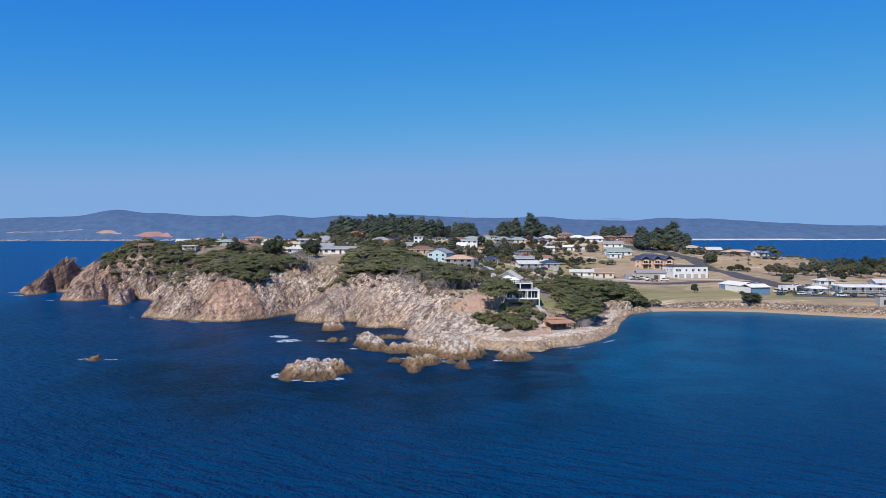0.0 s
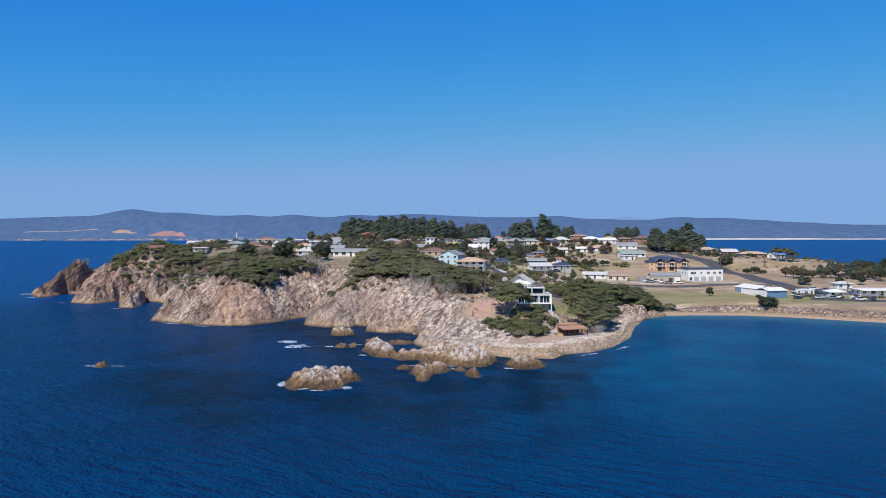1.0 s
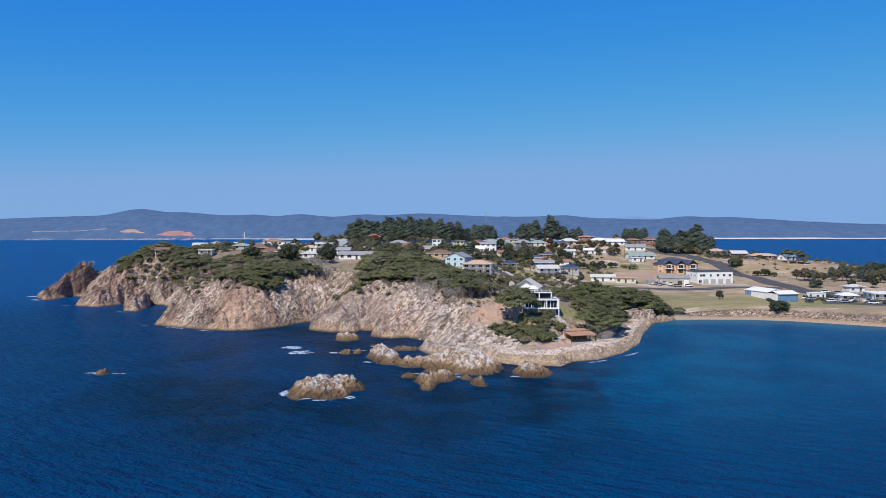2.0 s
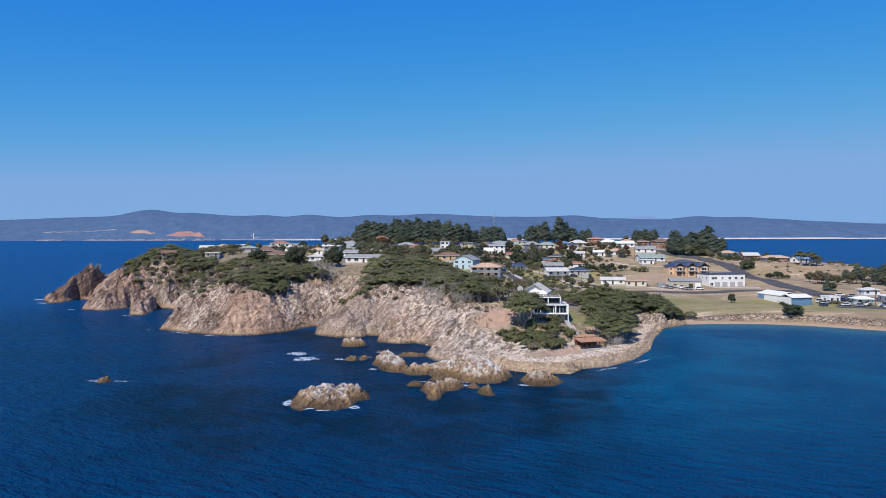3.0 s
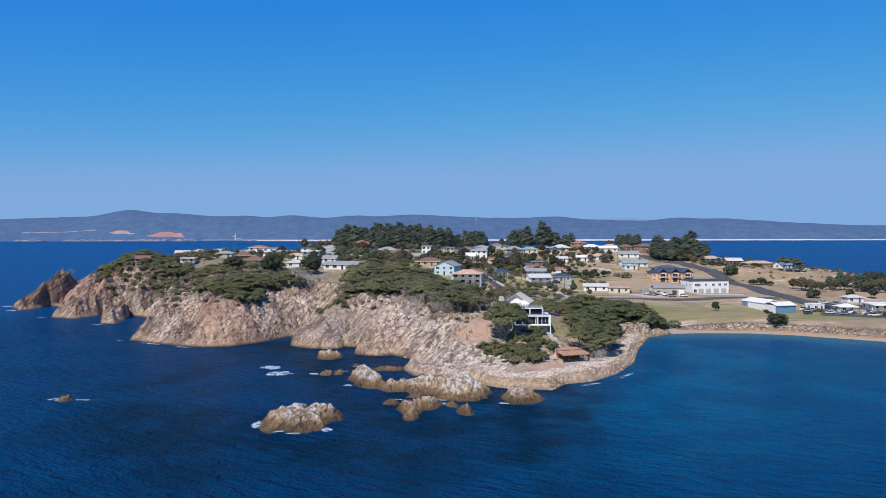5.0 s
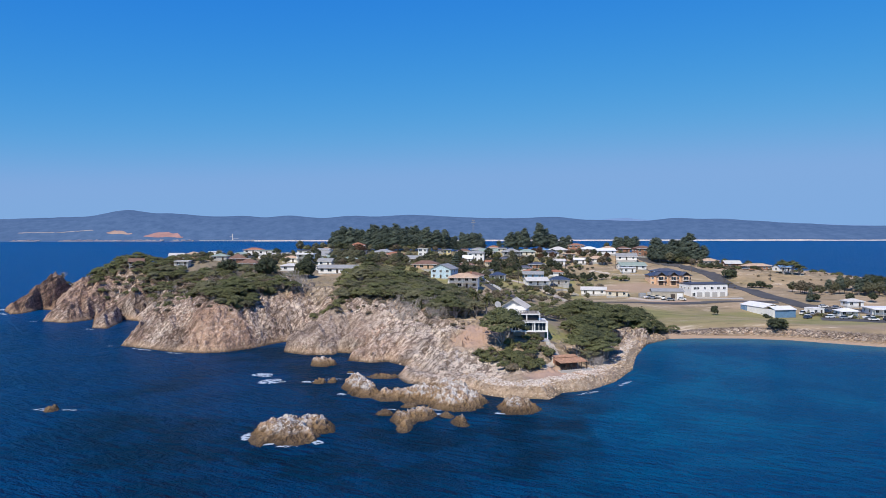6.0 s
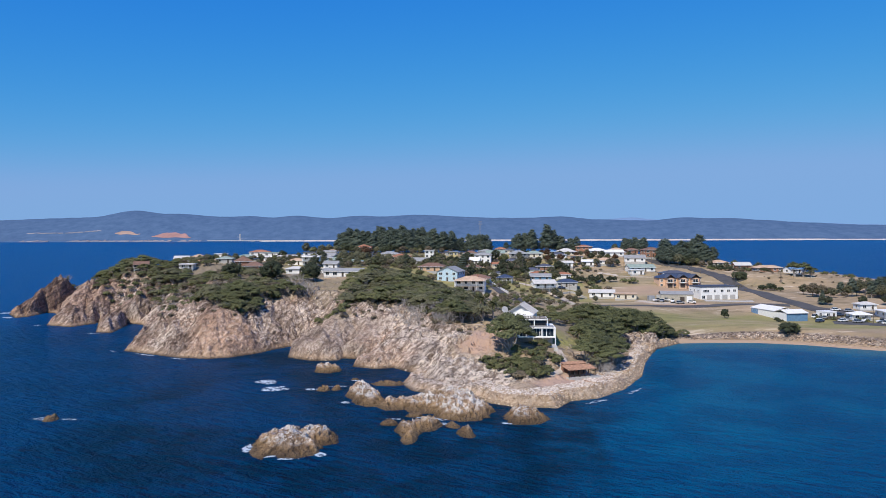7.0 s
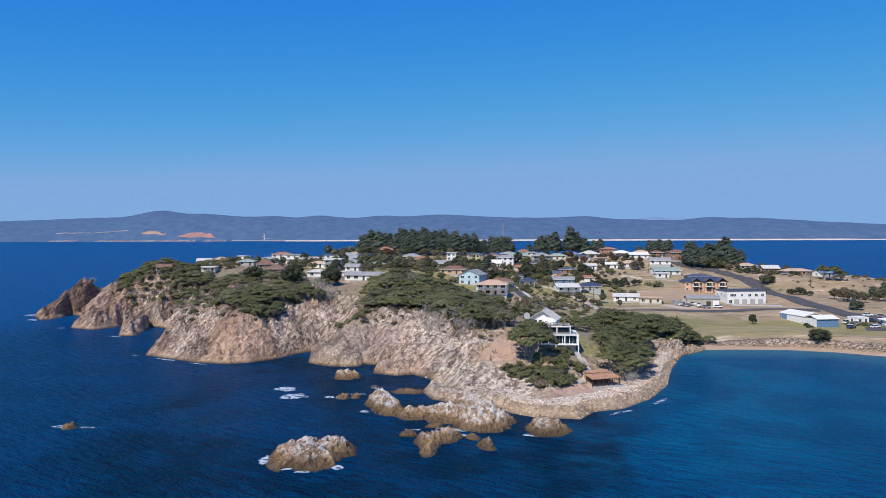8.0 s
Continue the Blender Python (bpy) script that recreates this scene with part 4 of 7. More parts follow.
        part("veranda_roof", box(bmesh.new(), -w / 2 - 0.2, w / 2 + 0.2, -d / 2 - veranda - 0.3, -d / 2 - 0.01, zt + 2.36, zt + 2.50, 0.02), roof, ob)
    if chimney:
        bm = box(bmesh.new(), w * 0.2, w * 0.2 + 0.9, 0.3, 1.1, H - 0.2, H + rise + 0.7)
        box(bm, w * 0.2 - 0.08, w * 0.2 + 0.98, 0.22, 1.18, H + rise + 0.7, H + rise + 0.85)
        part("chimney", bm, M_BRICK, ob)
    return ob


# ---- the town, west to east ----
house(-186.5, 449, 7.5, 6.5, 20, M_DARK, M_BROWN, "dark timber house with brown gable roof above the cliff", 1, "gable", 0.5, 1.6)
house(-160, 449, 7.5, 6.5, 8, M_CREAM, M_PALER, "cream house with full-width balcony and flat roof", 1, "flat", veranda=1.8)
house(-174.5, 477, 8, 6.5, 15, M_WHITE, M_PALER, "white house with pale gable roof among scrub", 1, "gable", 0.45)
house(-166, 482, 9, 7.5, 5, M_PEACH, M_TAN, "peach brick house with tan tiled roof", 1, "hip")
house(-174, 545, 7, 6, 0, M_WHITE, M_WHITER, "small white house at the far edge of the plateau", 1, "flat")
house(-151, 558, 13, 9, 5, M_WHITE, M_TILE, "white house with small pink-red roof", 1, "hip", 0.28)
house(-139, 549, 12, 8, 5, M_WHITE, M_GREENR, "white house with pale green steel roof", 1, "flat")
house(-149, 520, 11.5, 8, 6, M_CREAM, M_GREENR, "cream house with pale green steel roof", 1, "hip", 0.25)
house(-136, 516, 11, 8, 3, M_WHITE, M_WHITER, "low white house with broad flat white roof", 1, "flat", eave=0.9)
house(-124, 515, 10.5, 8, 6, M_WHITE, M_PALER, "white house with pale roof", 1, "hip", 0.3)
house(-116, 524, 11, 8, 0, M_CREAM, M_PALER, "cream house with pale low roof", 1, "flat", eave=0.8)
house(-111, 541, 10, 7, 0, M_WHITE, M_SLATE, "white box-shaped house with dark flat roof edge", 1, "flat", eave=0.7)
house(-95, 470, 9.5, 8, 4, M_WHITE, M_WHITER, "white two-storey house with balconies and flat roof", 2, "flat", veranda=2.0, eave=0.8)
house(-93, 425, 10, 7, 6, M_WHITE, M_PALER, "low white house with pale roof beside a tree", 1, "hip", 0.28)
house(-81, 460, 8, 7, -5, M_WHITE, M_GREYR, "white house with grey roof", 1, "gable", 0.4)
house(-76, 428, 10, 6, 3, M_WHITE, M_PALER, "white house with pale green-grey roof", 1, "flat")
house(-60, 383, 18, 7.5, -4, M_WHITE, M_GREYR, "long white bungalow with grey roof facing a dry lawn", 1, "gable", 0.3, garage=False)
house(-133, 463, 9.5, 9, 20, M_BRICK, M_BROWN, "brown tiled house half hidden by trees", 1, "hip", 0.55)
house(-121, 444, 11, 8.5, 8, M_BRICK, M_BROWN, "red-brown tiled brick house", 1, "hip", 0.45)
house(-146, 471, 9, 8, 5, M_GREYW, M_GREENR, "grey house with green-grey roof", 1, "hip", 0.3)
house(-78, 560, 10, 9, 0, M_PEACH, M_TILE, "house with orange tiled roof under the pines", 2, "hip", 0.4)
house(-58, 545, 12, 9, -4, M_CREAM, M_GREYR, "cream house with grey roof", 1, "hip")
house(-49.5, 533, 12.5, 9, -6, M_CREAM, M_TILE, "house with orange-red tiled roof", 1, "hip", 0.35)
house(-31.5, 549, 6, 7, 0, M_WHITE, M_PALER, "narrow white two-storey house", 2, "flat")
house(-15, 549, 5.5, 7, 0, M_YELLOW, M_GREYR, "narrow yellow two-storey house", 2, "flat")
house(-35.5, 522, 10, 9, -12, M_GREYW, M_GREYR, "house with blue-grey steel roof", 1, "gable", 0.4)
house(-25, 478, 15.5, 10, -4, M_PEACH, M_BROWN, "peach house with brown tiled roof", 1, "hip", 0.38)
house(-13, 452, 11.5, 13.5, -16, M_LBLUE, M_GREYR, "pale blue two-storey house with grey gable roof", 2, "gable", 0.45)
house(-1, 535, 7, 6.5, -8, M_WHITE, M_WHITER, "small white gabled house", 1, "gable", 0.6)
house(5, 541, 11, 8, -6, M_WHITE, M_GREYR, "white house with grey roof", 2, "hip", 0.35)
house(2, 454, 13.5, 9, -6, M_WHITE, M_BROWN, "white house with brown tiled roof and carport", 1, "hip", 0.35, 2.0)
house(-1.5, 406, 14.5, 10, -5, M_WHITE, M_TAN, "white house with tan tiled hip roof and raised deck", 2, "hip", 0.34, 2.4, chimney=True)
house(13.5, 559, 12.5, 8, 0, M_WHITE, M_GREENR, "white house with grey-green roof", 1, "gable", 0.4)
house(18, 598, 8, 7, 0, M_BRICK, M_TILE, "small orange-roofed house below the pines", 1, "hip")
house(29, 556, 12, 9, 4, M_GREYW, M_GREYR, "house with grey hip roof and veranda", 1, "hip", 0.4, 1.6)
house(40, 559, 11.5, 8, -3, M_CREAM, M_GREENR, "cream house with grey-green roof", 1, "hip")
house(52.5, 573, 7, 7, 0, M_CREAM, M_BLUEW, "small house with blue roof", 1, "hip")
house(64, 581, 12, 9, 10, M_CREAM, M_PALER, "house with beige hip roof", 1, "hip", 0.45)
house(79, 600, 12, 9, 0, M_BRICK, M_TILE, "two-storey pink brick house with red roof", 2, "hip", 0.25)
house(86, 580, 12.5, 9, 6, M_WHITE, M_WHITER, "white house with bright white roof", 1, "hip", 0.35)
house(96, 571, 13, 9, 4, M_WHITE, M_WHITER, "white house with broad white roof", 1, "gable", 0.3)
house(108, 556, 13.5, 9, -8, M_WHITE, M_GREYR, "white house with grey-brown gable roof", 1, "gable", 0.4)
house(17, 463, 8.5, 8, -6, M_CREAM, M_NAVY, "small house with dark blue roof and veranda", 1, "hip", 0.4, 1.5)
house(38.5, 480, 12, 9, -8, M_BLUEW, M_GREYR, "blue walled house with grey steel roof", 1, "gable", 0.3)
house(37.5, 449, 12, 9, 10, M_WHITE, M_PALER, "white house with pale gable roof and deck", 1, "gable", 0.35, 2.0)
house(51.5, 460, 11.5, 8, -8, M_GREYW, M_NAVY, "open-sided house with navy steel roof", 1, "hip", 0.4)
house(68.5, 444, 13, 7.5, -10, M_WHITE, M_PALER, "white bungalow with pale green-grey roof", 1, "gable", 0.32)
house(79.5, 436, 11, 8, -8, M_CREAM, M_TAN, "tan walled house with flat tan roof", 1, "flat")
house(44.5, 526, 11, 8, -5, M_BRICK, M_SLATE, "low house with dark roof", 1, "hip", 0.3)
house(60, 540, 8, 6, 0, M_WHITE, M_PALER, "small white house among shrubs", 1, "gable", 0.35)
house(75, 548, 8, 6, 0, M_WHITE, M_WHITER, "small white house behind an old tree", 1, "gable", 0.35)
house(104, 519, 16.5, 9, 8, M_WHITE, M_GREENR, "white house with pale green gable roof", 1, "gable", 0.4)
house(99.5, 508, 8, 6, 8, M_WHITE, M_WHITER, "low white annexe with flat roof", 1, "flat")
house(118.5, 494, 15, 9, 6, M_BRICK, M_SLATE, "low brick house with dark roof behind the terrace", 1, "hip", 0.3)
house(123, 575, 12, 9, 12, M_BRICK, M_BROWN, "brown brick house with tiled roof", 2, "hip")
house(136, 585, 11, 9, 12, M_BRICK, M_TILE, "two-storey terracotta brick house", 2, "hip")
house(146, 553, 11, 8, 20, M_GREYW, M_GREYR, "grey house with steel roof under trees", 1, "gable", 0.3)
house(158.5, 538, 11, 8, 10, M_CREAM, M_TAN, "cream house with pale tan roof on the ridge", 1, "hip", 0.35)
house(171, 531, 10, 8, 0, M_BRICK, M_PALER, "brown house with white gable end on the ridge", 1, "gable", 0.4)
house(183, 520, 17, 8, 4, M_BRICK, M_TAN, "long brown brick house on the dry ridge", 1, "hip", 0.3)
house(191, 500, 8, 7, 20, M_WHITE, M_BLUEW, "small white house with blue roof on the ridge", 1, "gable", 0.5)
house(173, 381, 8, 6, 0, M_WHITE, M_WHITER, "low white building with broad white roof by the car park", 1, "hip", 0.3, 2.0, group="buildings by the shore")
house(195, 385, 20, 11, -4, M_WHITE, M_WHITER, "long white flat-roofed building with posts by the car park", 1, "flat", veranda=3.0, eave=0.9, group="buildings by the shore")
house(214, 394, 14, 10, -4, M_WHITE, M_PALER, "white building with pale roof", 1, "gable", 0.3, group="buildings by the shore")
house(186, 402, 8, 6, 5, M_WHITE, M_PALER, "white house with pale roof behind the car park", 1, "hip", 0.3, group="buildings by the shore")
house(162, 388, 6, 6, 15, M_WHITE, M_WHITER, "small white box-shaped store beside the shed", 1, "flat", eave=0.1, group="buildings by the shore", name="store")


# Smaller houses and outbuildings in the gaps between them
pick = random.Random(11)
FILL = [((-142, -70, 475, 555), 11), ((-20, 60, 490, 575), 9), ((55, 112, 545, 592), 5), ((15, 62, 475, 520), 2)]
WALLS = [(M_WHITE, "white"), (M_CREAM, "cream"), (M_BRICK, "red-brown brick"), (M_GREYW, "grey"), (M_WHITE, "white"), (M_PEACH, "peach brick")]
ROOFS = [(M_GREYR, "grey steel"), (M_BROWN, "brown tiled"), (M_TILE, "red tiled"), (M_TAN, "tan tiled"), (M_GREENR, "grey-green steel"), (M_SLATE, "dark grey")]
for (x0, x1, y0, y1), count in FILL:
    made = 0
    for _ in range(count * 30):
        x, y, w = pick.uniform(x0, x1), pick.uniform(y0, y1), pick.uniform(7, 10.5)
        if made == count or any((x - a) ** 2 + (y - b) ** 2 < (r + w * 0.62) ** 2 for a, b, r in TAKEN):
            continue
        (wm, wn_), (rm, rn_) = pick.choice(WALLS), pick.choice(ROOFS)
        house(x, y, w, w * 0.72, pick.uniform(-15, 15), wm, rm, f"small {wn_} house with {rn_} roof among garden shrubs", 1, pick.choice(("hip", "gable", "hip", "flat")), pick.uniform(0.3, 0.45))
        made += 1


# ---- larger single buildings ----
def big_shed():
    x, y, t, w, d, h = 141.2, 390, 15, 10.6, 26, 3.4
    z = ground(143, 377) + 0.1
    ob = thing("shed", pose(x, y, z, 0, 0, t), "long white steel shed with blue front by the bay", "shed", "buildings by the shore")
    TAKEN.append((x, y, 15))
    bm = bmesh.new()
    box(bm, -w / 2, w / 2, -d / 2, d / 2, -1.5, h)
    part("wall", bm, M_WHITE, ob)
    part("front_cladding", box(bmesh.new(), -w / 2 - 0.01, w / 2 + 0.03, -d / 2 - 0.05, -d / 2 - 0.004, -0.5, h + 0.2), M_BLUEW, ob, "blue steel front")
    part("back_cladding", box(bmesh.new(), -w / 2 - 0.06, -w / 2 - 0.004, d / 2 - 5, d / 2 + 0.02, -0.5, h + 0.2), M_BLUEW, ob, "blue steel corner")
    for k in range(10):
        yy = -d / 2 + 1.2 + k * (d - 2.4) / 9
        part("rib", box(bmesh.new(), -w / 2 - 0.06, -w / 2 - 0.003, yy - 0.06, yy + 0.06, -0.5, h), M_TRIM, ob)
    for k, (y0, y1) in enumerate(((-d / 2 - 0.4, -d / 2 + 8.8), (-d / 2 + 8.86, d / 2 + 0.4))):
        r = part("roof", roof_mesh("gable", w, y1 - y0, 0.25, 1.25 + 0.2 * k), M_WHITER, ob, "white steel roof")
        r.matrix_local = pose(0, (y0 + y1) / 2, h + 0.12 + 0.25 * k)
    for k in range(2):
        door(ob, pose(-3.4 + 6.8 * k, -d / 2 - 0.05, -0.1), 3.6, 3.0, M_BLUEW, "roller_door")


def white_block():
    x, y, t, w, d, h = 127, 443, 12, 21, 13, 6.6
    z = ground(127, 434)
    ob = thing("workshop_building", pose(x, y, z, 0, 0, t), "white two-storey workshop block with dark flat roof and roller doors", "workshop", "")
    TAKEN.append((x, y, 14))
    part("wall", box(bmesh.new(), -w / 2, w / 2, -d / 2, d / 2, -1.5, h), M_WHITE, ob)
    bm = bmesh.new()
    box(bm, -w / 2 - 0.2, w / 2 + 0.2, -d / 2 - 0.2, d / 2 + 0.2, h, h + 0.22)
    box(bm, -w / 2 + 0.3, w / 2 - 0.3, -d / 2 + 0.3, d / 2 - 0.3, h + 0.22, h + 0.5)
    part("roof", bm, M_SLATE, ob, "dark steel roof")
    for k in range(10):
        bx = -w / 2 + 2 + k * 1.9
        part("roof_panel", box(bmesh.new(), bx - 0.8, bx + 0.8, -2.5, 2.5, h + 0.504, h + 0.58), M_NAVY, ob)
    for k, px in enumerate((-8.2, -6.6, -2.6, 1.6, 5.2, 8.6)):
        window(ob, pose(px, -d / 2, 4.7), 1.5 if k != 2 else 1.0, 1.2)
    for k, px in enumerate((-5.5, -1.2, 3.2, 7.6)):
        door(ob, pose(px, -d / 2, -0.1), 2.9, 2.7, M_GREYW, "roller_door")
    window(ob, pose(-8.8, -d / 2, 1.5), 1.6, 1.6)
    for k in range(3):
        window(ob, pose(-w / 2, -4 + 4 * k, 4.7, 0, 0, -90), 1.2, 1.0)


def beige_shed():
    x, y, t, w, d, h = 104.5, 431, -6, 16, 10, 3.6
    z = ground(x, y - 4)
    ob = thing("shed", pose(x, y, z, 0, 0, t), "beige steel shed with low gable roof and open bay", "shed")
    TAKEN.append((x, y, 10))
    part("wall", box(bmesh.new(), -w / 2, w / 2, -d / 2, d / 2, -1, h), M_BEIGE, ob)
    r = part("roof", roof_mesh("gable", w, d, 0.3, 1.3), M_GREYR, ob, "grey steel roof")
    r.location.z = h + 0.1
    door(ob, pose(2.5, -d / 2, -0.05), 2.2, 2.4, M_DARK, "roller_door")
    door(ob, pose(6.0, -d / 2, -0.05), 2.8, 2.8, M_WHITE, "roller_door")
    for k in range(5):
        part("rib", box(bmesh.new(), -w / 2 + 0.4 + k * 1.9, -w / 2 + 0.5 + k * 1.9, -d / 2 - 0.05, -d / 2 - 0.004, -0.5, h), M_BEIGE, ob)


def orange_terrace():
    x, y, t = 115, 470, 6
    z = ground(x, y - 4)
    ob = thing("terrace", pose(x, y, z, 0, 0, t), "orange rendered two-storey terrace with three dark gables", "house")
    TAKEN.append((x, y, 14))
    w, d, h = 24, 9, 5.2
    part("wall", box(bmesh.new(), -w / 2, w / 2, -d / 2, d / 2, -1.5, h), M_ORANGE, ob)
    r = part("roof", roof_mesh("hip", w, d, 0.5, 2.2), M_NAVY, ob, "blue-grey steel roof")
    r.location.z = h + 0.02
    for k in range(3):
        px = -6.6 + 7.2 * k
        g = part("gable", roof_mesh("gable", 4.6, 5.2, 0.4, 2.0), M_SLATE, ob, "dark gable roof")
        g.location = (px, -d / 2 - 0.6, h + 0.15)
        part("bay", box(bmesh.new(), px - 2.2, px + 2.2, -d / 2 - 2.6, -d / 2 - 0.01, -1.5, h), M_ORANGE, ob)
        bm = bmesh.new()
        f = [bm.verts.new(v) for v in ((px - 2.1, -d / 2 - 2.62, h), (px + 2.1, -d / 2 - 2.62, h), (px, -d / 2 - 2.62, h + 1.7), (px - 2.1, -d / 2 - 2.45, h), (px + 2.1, -d / 2 - 2.45, h), (px, -d / 2 - 2.45, h + 1.7))]
        for a in ((0, 1, 2), (5, 4, 3), (0, 3, 4, 1), (1, 4, 5, 2), (2, 5, 3, 0)):
            bm.faces.new([f[b] for b in a])
        part("gable_end", bm, M_DARK, ob, "dark gable end")
        window(ob, pose(px, -d / 2 - 2.6, 3.7), 2.6, 1.7)
        door(ob, pose(px, -d / 2 - 2.6, -0.1), 2.6, 2.3, M_DARK, "garage_door")
        part("balcony", box(bmesh.new(), px - 2.3, px + 2.3, -d / 2 - 3.8, -d / 2 - 2.64, 2.55, 2.72), M_TRIM, ob)
        bm = bmesh.new()
        for q in range(8):
            qx = px - 2.2 + q * 4.4 / 7
            box(bm, qx - 0.03, qx + 0.03, -d / 2 - 3.75, -d / 2 - 3.69, 2.724, 3.6)
        box(bm, px - 2.3, px + 2.3, -d / 2 - 3.78, -d / 2 - 3.66, 3.6, 3.68)
        part("railing", bm, M_DARK, ob)
    for k, px in enumerate((-10.6, -3.0, 4.2, 11.0)):
        window(ob, pose(px, -d / 2, 3.8), 1.2, 1.2)
        window(ob, pose(px, -d / 2, 1.2), 1.2, 1.2)


M_STONE = plain("garden_stone", (0.30, 0.26, 0.21), 0.95, vary=0.25, scale=0.8, grain=0.05)


def rail(x0, x1, y, z, gap=1.5):
    bm = bmesh.new()
    box(bm, x0, x1, y, y + 0.06, z + 0.92, z + 1.0)
    for q in range(int((x1 - x0) / gap) + 1):
        px = x0 + 0.03 + q * gap
        box(bm, px - 0.03, px + 0.03, y + 0.01, y + 0.05, z, z + 0.92)
    return bm


def deck_house():
    """White stepped house cut into the slope: glazed lower storey, open upper deck, roof terrace."""
    ob = thing("deck_house", pose(21.2, 272, 11.1, 0, 0, 0), "white modern stepped house with glazed fronts and roof terrace", "house")
    TAKEN.append((21.5, 277, 8.5))
    part("base_wall", box(bmesh.new(), -5.0, 5.2, 1.6, 9.5, -4.0, -0.32), M_GREYW, ob, "shaded grey undercroft wall")
    part("floor_slab", box(bmesh.new(), -5.8, 5.8, -0.5, 10, -0.3, 0.0, 0.03), M_WHITE, ob)
    # Dark grey wall stands in for the shaded interior between the white slabs.
    part("wall", box(bmesh.new(), -5.5, 5.5, 0.62, 9.6, 0.0, 2.62), M_SLATE, ob)
    part("roof_slab", box(bmesh.new(), -5.9, 5.9, -0.3, 10, 2.64, 3.04, 0.03), M_WHITE, ob)
    for k, px in enumerate((-5.6, -2.6, 1.7, 5.6)):
        part("column", box(bmesh.new(), px - 0.2, px + 0.2, -0.28, 0.12, 0.002, 2.62), M_TRIM, ob)
    for px in (-1.0, 2.0):
        part("column", box(bmesh.new(), px - 0.15, px + 0.15, -0.4, -0.1, -3.6, -0.31), M_TRIM, ob)
    part("column", box(bmesh.new(), 5.75, 6.05, -0.75, -0.45, -4.4, 3.2), M_TRIM, ob, "tall white corner post")
    for k in range(5):
        window(ob, pose(-4.3 + 2.15 * k, 0.6, 1.3), 1.96, 2.36)
    for k in range(2):
        window(ob, pose(5.5, 3 + 3.4 * k, 1.4, 0, 0, 90), 1.8, 1.6)
    # upper storey, set back: a deep deck between slim posts, its shade painted by dark wall and glass
    part("upper_wall", box(bmesh.new(), -4.4, 3.4, 5.4, 11, 3.06, 4.86), M_SLATE, ob)
    part("side_wall", box(bmesh.new(), -4.6, -4.4, 3.2, 11, 3.06, 4.86), M_WHITE, ob)
    part("roof_terrace", box(bmesh.new(), -4.8, 3.9, 2.9, 11.5, 4.88, 5.26, 0.03), M_WHITE, ob)
    for px in (-4.6, -0.5, 3.7):
        part("column", box(bmesh.new(), px - 0.16, px + 0.16, 2.98, 3.3, 3.05, 4.86), M_TRIM, ob)
    # dark sheet put in as the shade of the open deck
    part("glazing", box(bmesh.new(), -4.3, 3.3, 5.3, 5.38, 3.06, 4.85), M_GLASS, ob, "dark glass sheet standing in for the shaded deck opening")
    part("deck_paving", box(bmesh.new(), -5.6, 5.6, -0.05, 5.38, 3.044, 3.056), M_GREYR, ob, "grey paved deck")
    part("railing", rail(-4.8, 3.9, 2.95, 5.26), M_GREYR, ob, "thin grey metal railing")
    part("terrace_paving", box(bmesh.new(), -4.6, 3.7, 3.2, 11.3, 5.264, 5.28), M_STONE, ob, "dark stone terrace floor")
    part("parapet", box(bmesh.new(), -4.7, -0.8, 6.6, 6.8, 5.27, 6.1, 0.02), M_WHITE, ob, "low white terrace screen")
    # stepped paving and stone walls below the house
    part("terrace", box(bmesh.new(), -0.5, 6.2, -4.2, 1.5, -6.0, -2.5, 0.05), M_GREYW, ob, "pale paved terrace")
    part("terrace_wall", box(bmesh.new(), 0.8, 6.4, -6.6, -4.25, -6.5, -3.3, 0.05), M_CONC, ob, "pale stone garden terrace")
    part("terrace_wall", box(bmesh.new(), 2.2, 6.6, -9.0, -6.65, -7.5, -4.2, 0.05), M_CONC, ob, "pale stone garden terrace")
    for k in range(9):
        part("step", box(bmesh.new(), 5.0, 6.35, -4.2 - 0.5 * (k + 1), -4.2 - 0.5 * k, -7.0, -2.6 - 0.19 * (k + 1)), M_CONC, ob)
    # gabled house behind, its gable and deck facing the sea
    base = ground(17.5, 291)
    back = thing("house", pose(17.5, 290.5, base, 0, 0, -12), "white house with cream gable roof and raised deck", "house", "houses of the town")
    TAKEN.append((17.5, 291, 8))
    eaves = 17.2 - base
    part("wall", box(bmesh.new(), -4.4, 4.4, -3.6, 5.0, -2.5, eaves), M_WHITE, back)
    bm = bmesh.new()
    f = [bm.verts.new(v) for v in ((-4.4, -3.6, eaves), (4.4, -3.6, eaves), (0, -3.6, eaves + 2.7), (-4.4, -3.4, eaves), (4.4, -3.4, eaves), (0, -3.4, eaves + 2.7))]
    for a in ((0, 1, 2), (5, 4, 3), (0, 3, 4, 1), (1, 4, 5, 2), (2, 5, 3, 0)):
        bm.faces.new([f[b] for b in a])
    part("gable_end", bm, M_WHITE, back)
    r = part("roof", roof_mesh("gable", 8.8, 9.4, 0.6, 3.1), plain("cream_roof", (0.62, 0.56, 0.45), 0.75, vary=0.08, scale=0.7), back, "cream steel roof")
    r.matrix_local = pose(0, 0.6, eaves - 0.2)
    part("deck", box(bmesh.new(), -4.4, 5.6, -7.4, -3.61, eaves - 2.9, eaves - 2.6), M_CONC, back)
    for px in (-4.2, 0.6, 5.4):
        part("post", box(bmesh.new(), px - 0.09, px + 0.09, -7.3, -7.12, -3.5, eaves - 2.6), M_TRIM, back)
    part("railing", rail(-4.4, 5.6, -7.38, eaves - 2.6), M_TRIM, back)
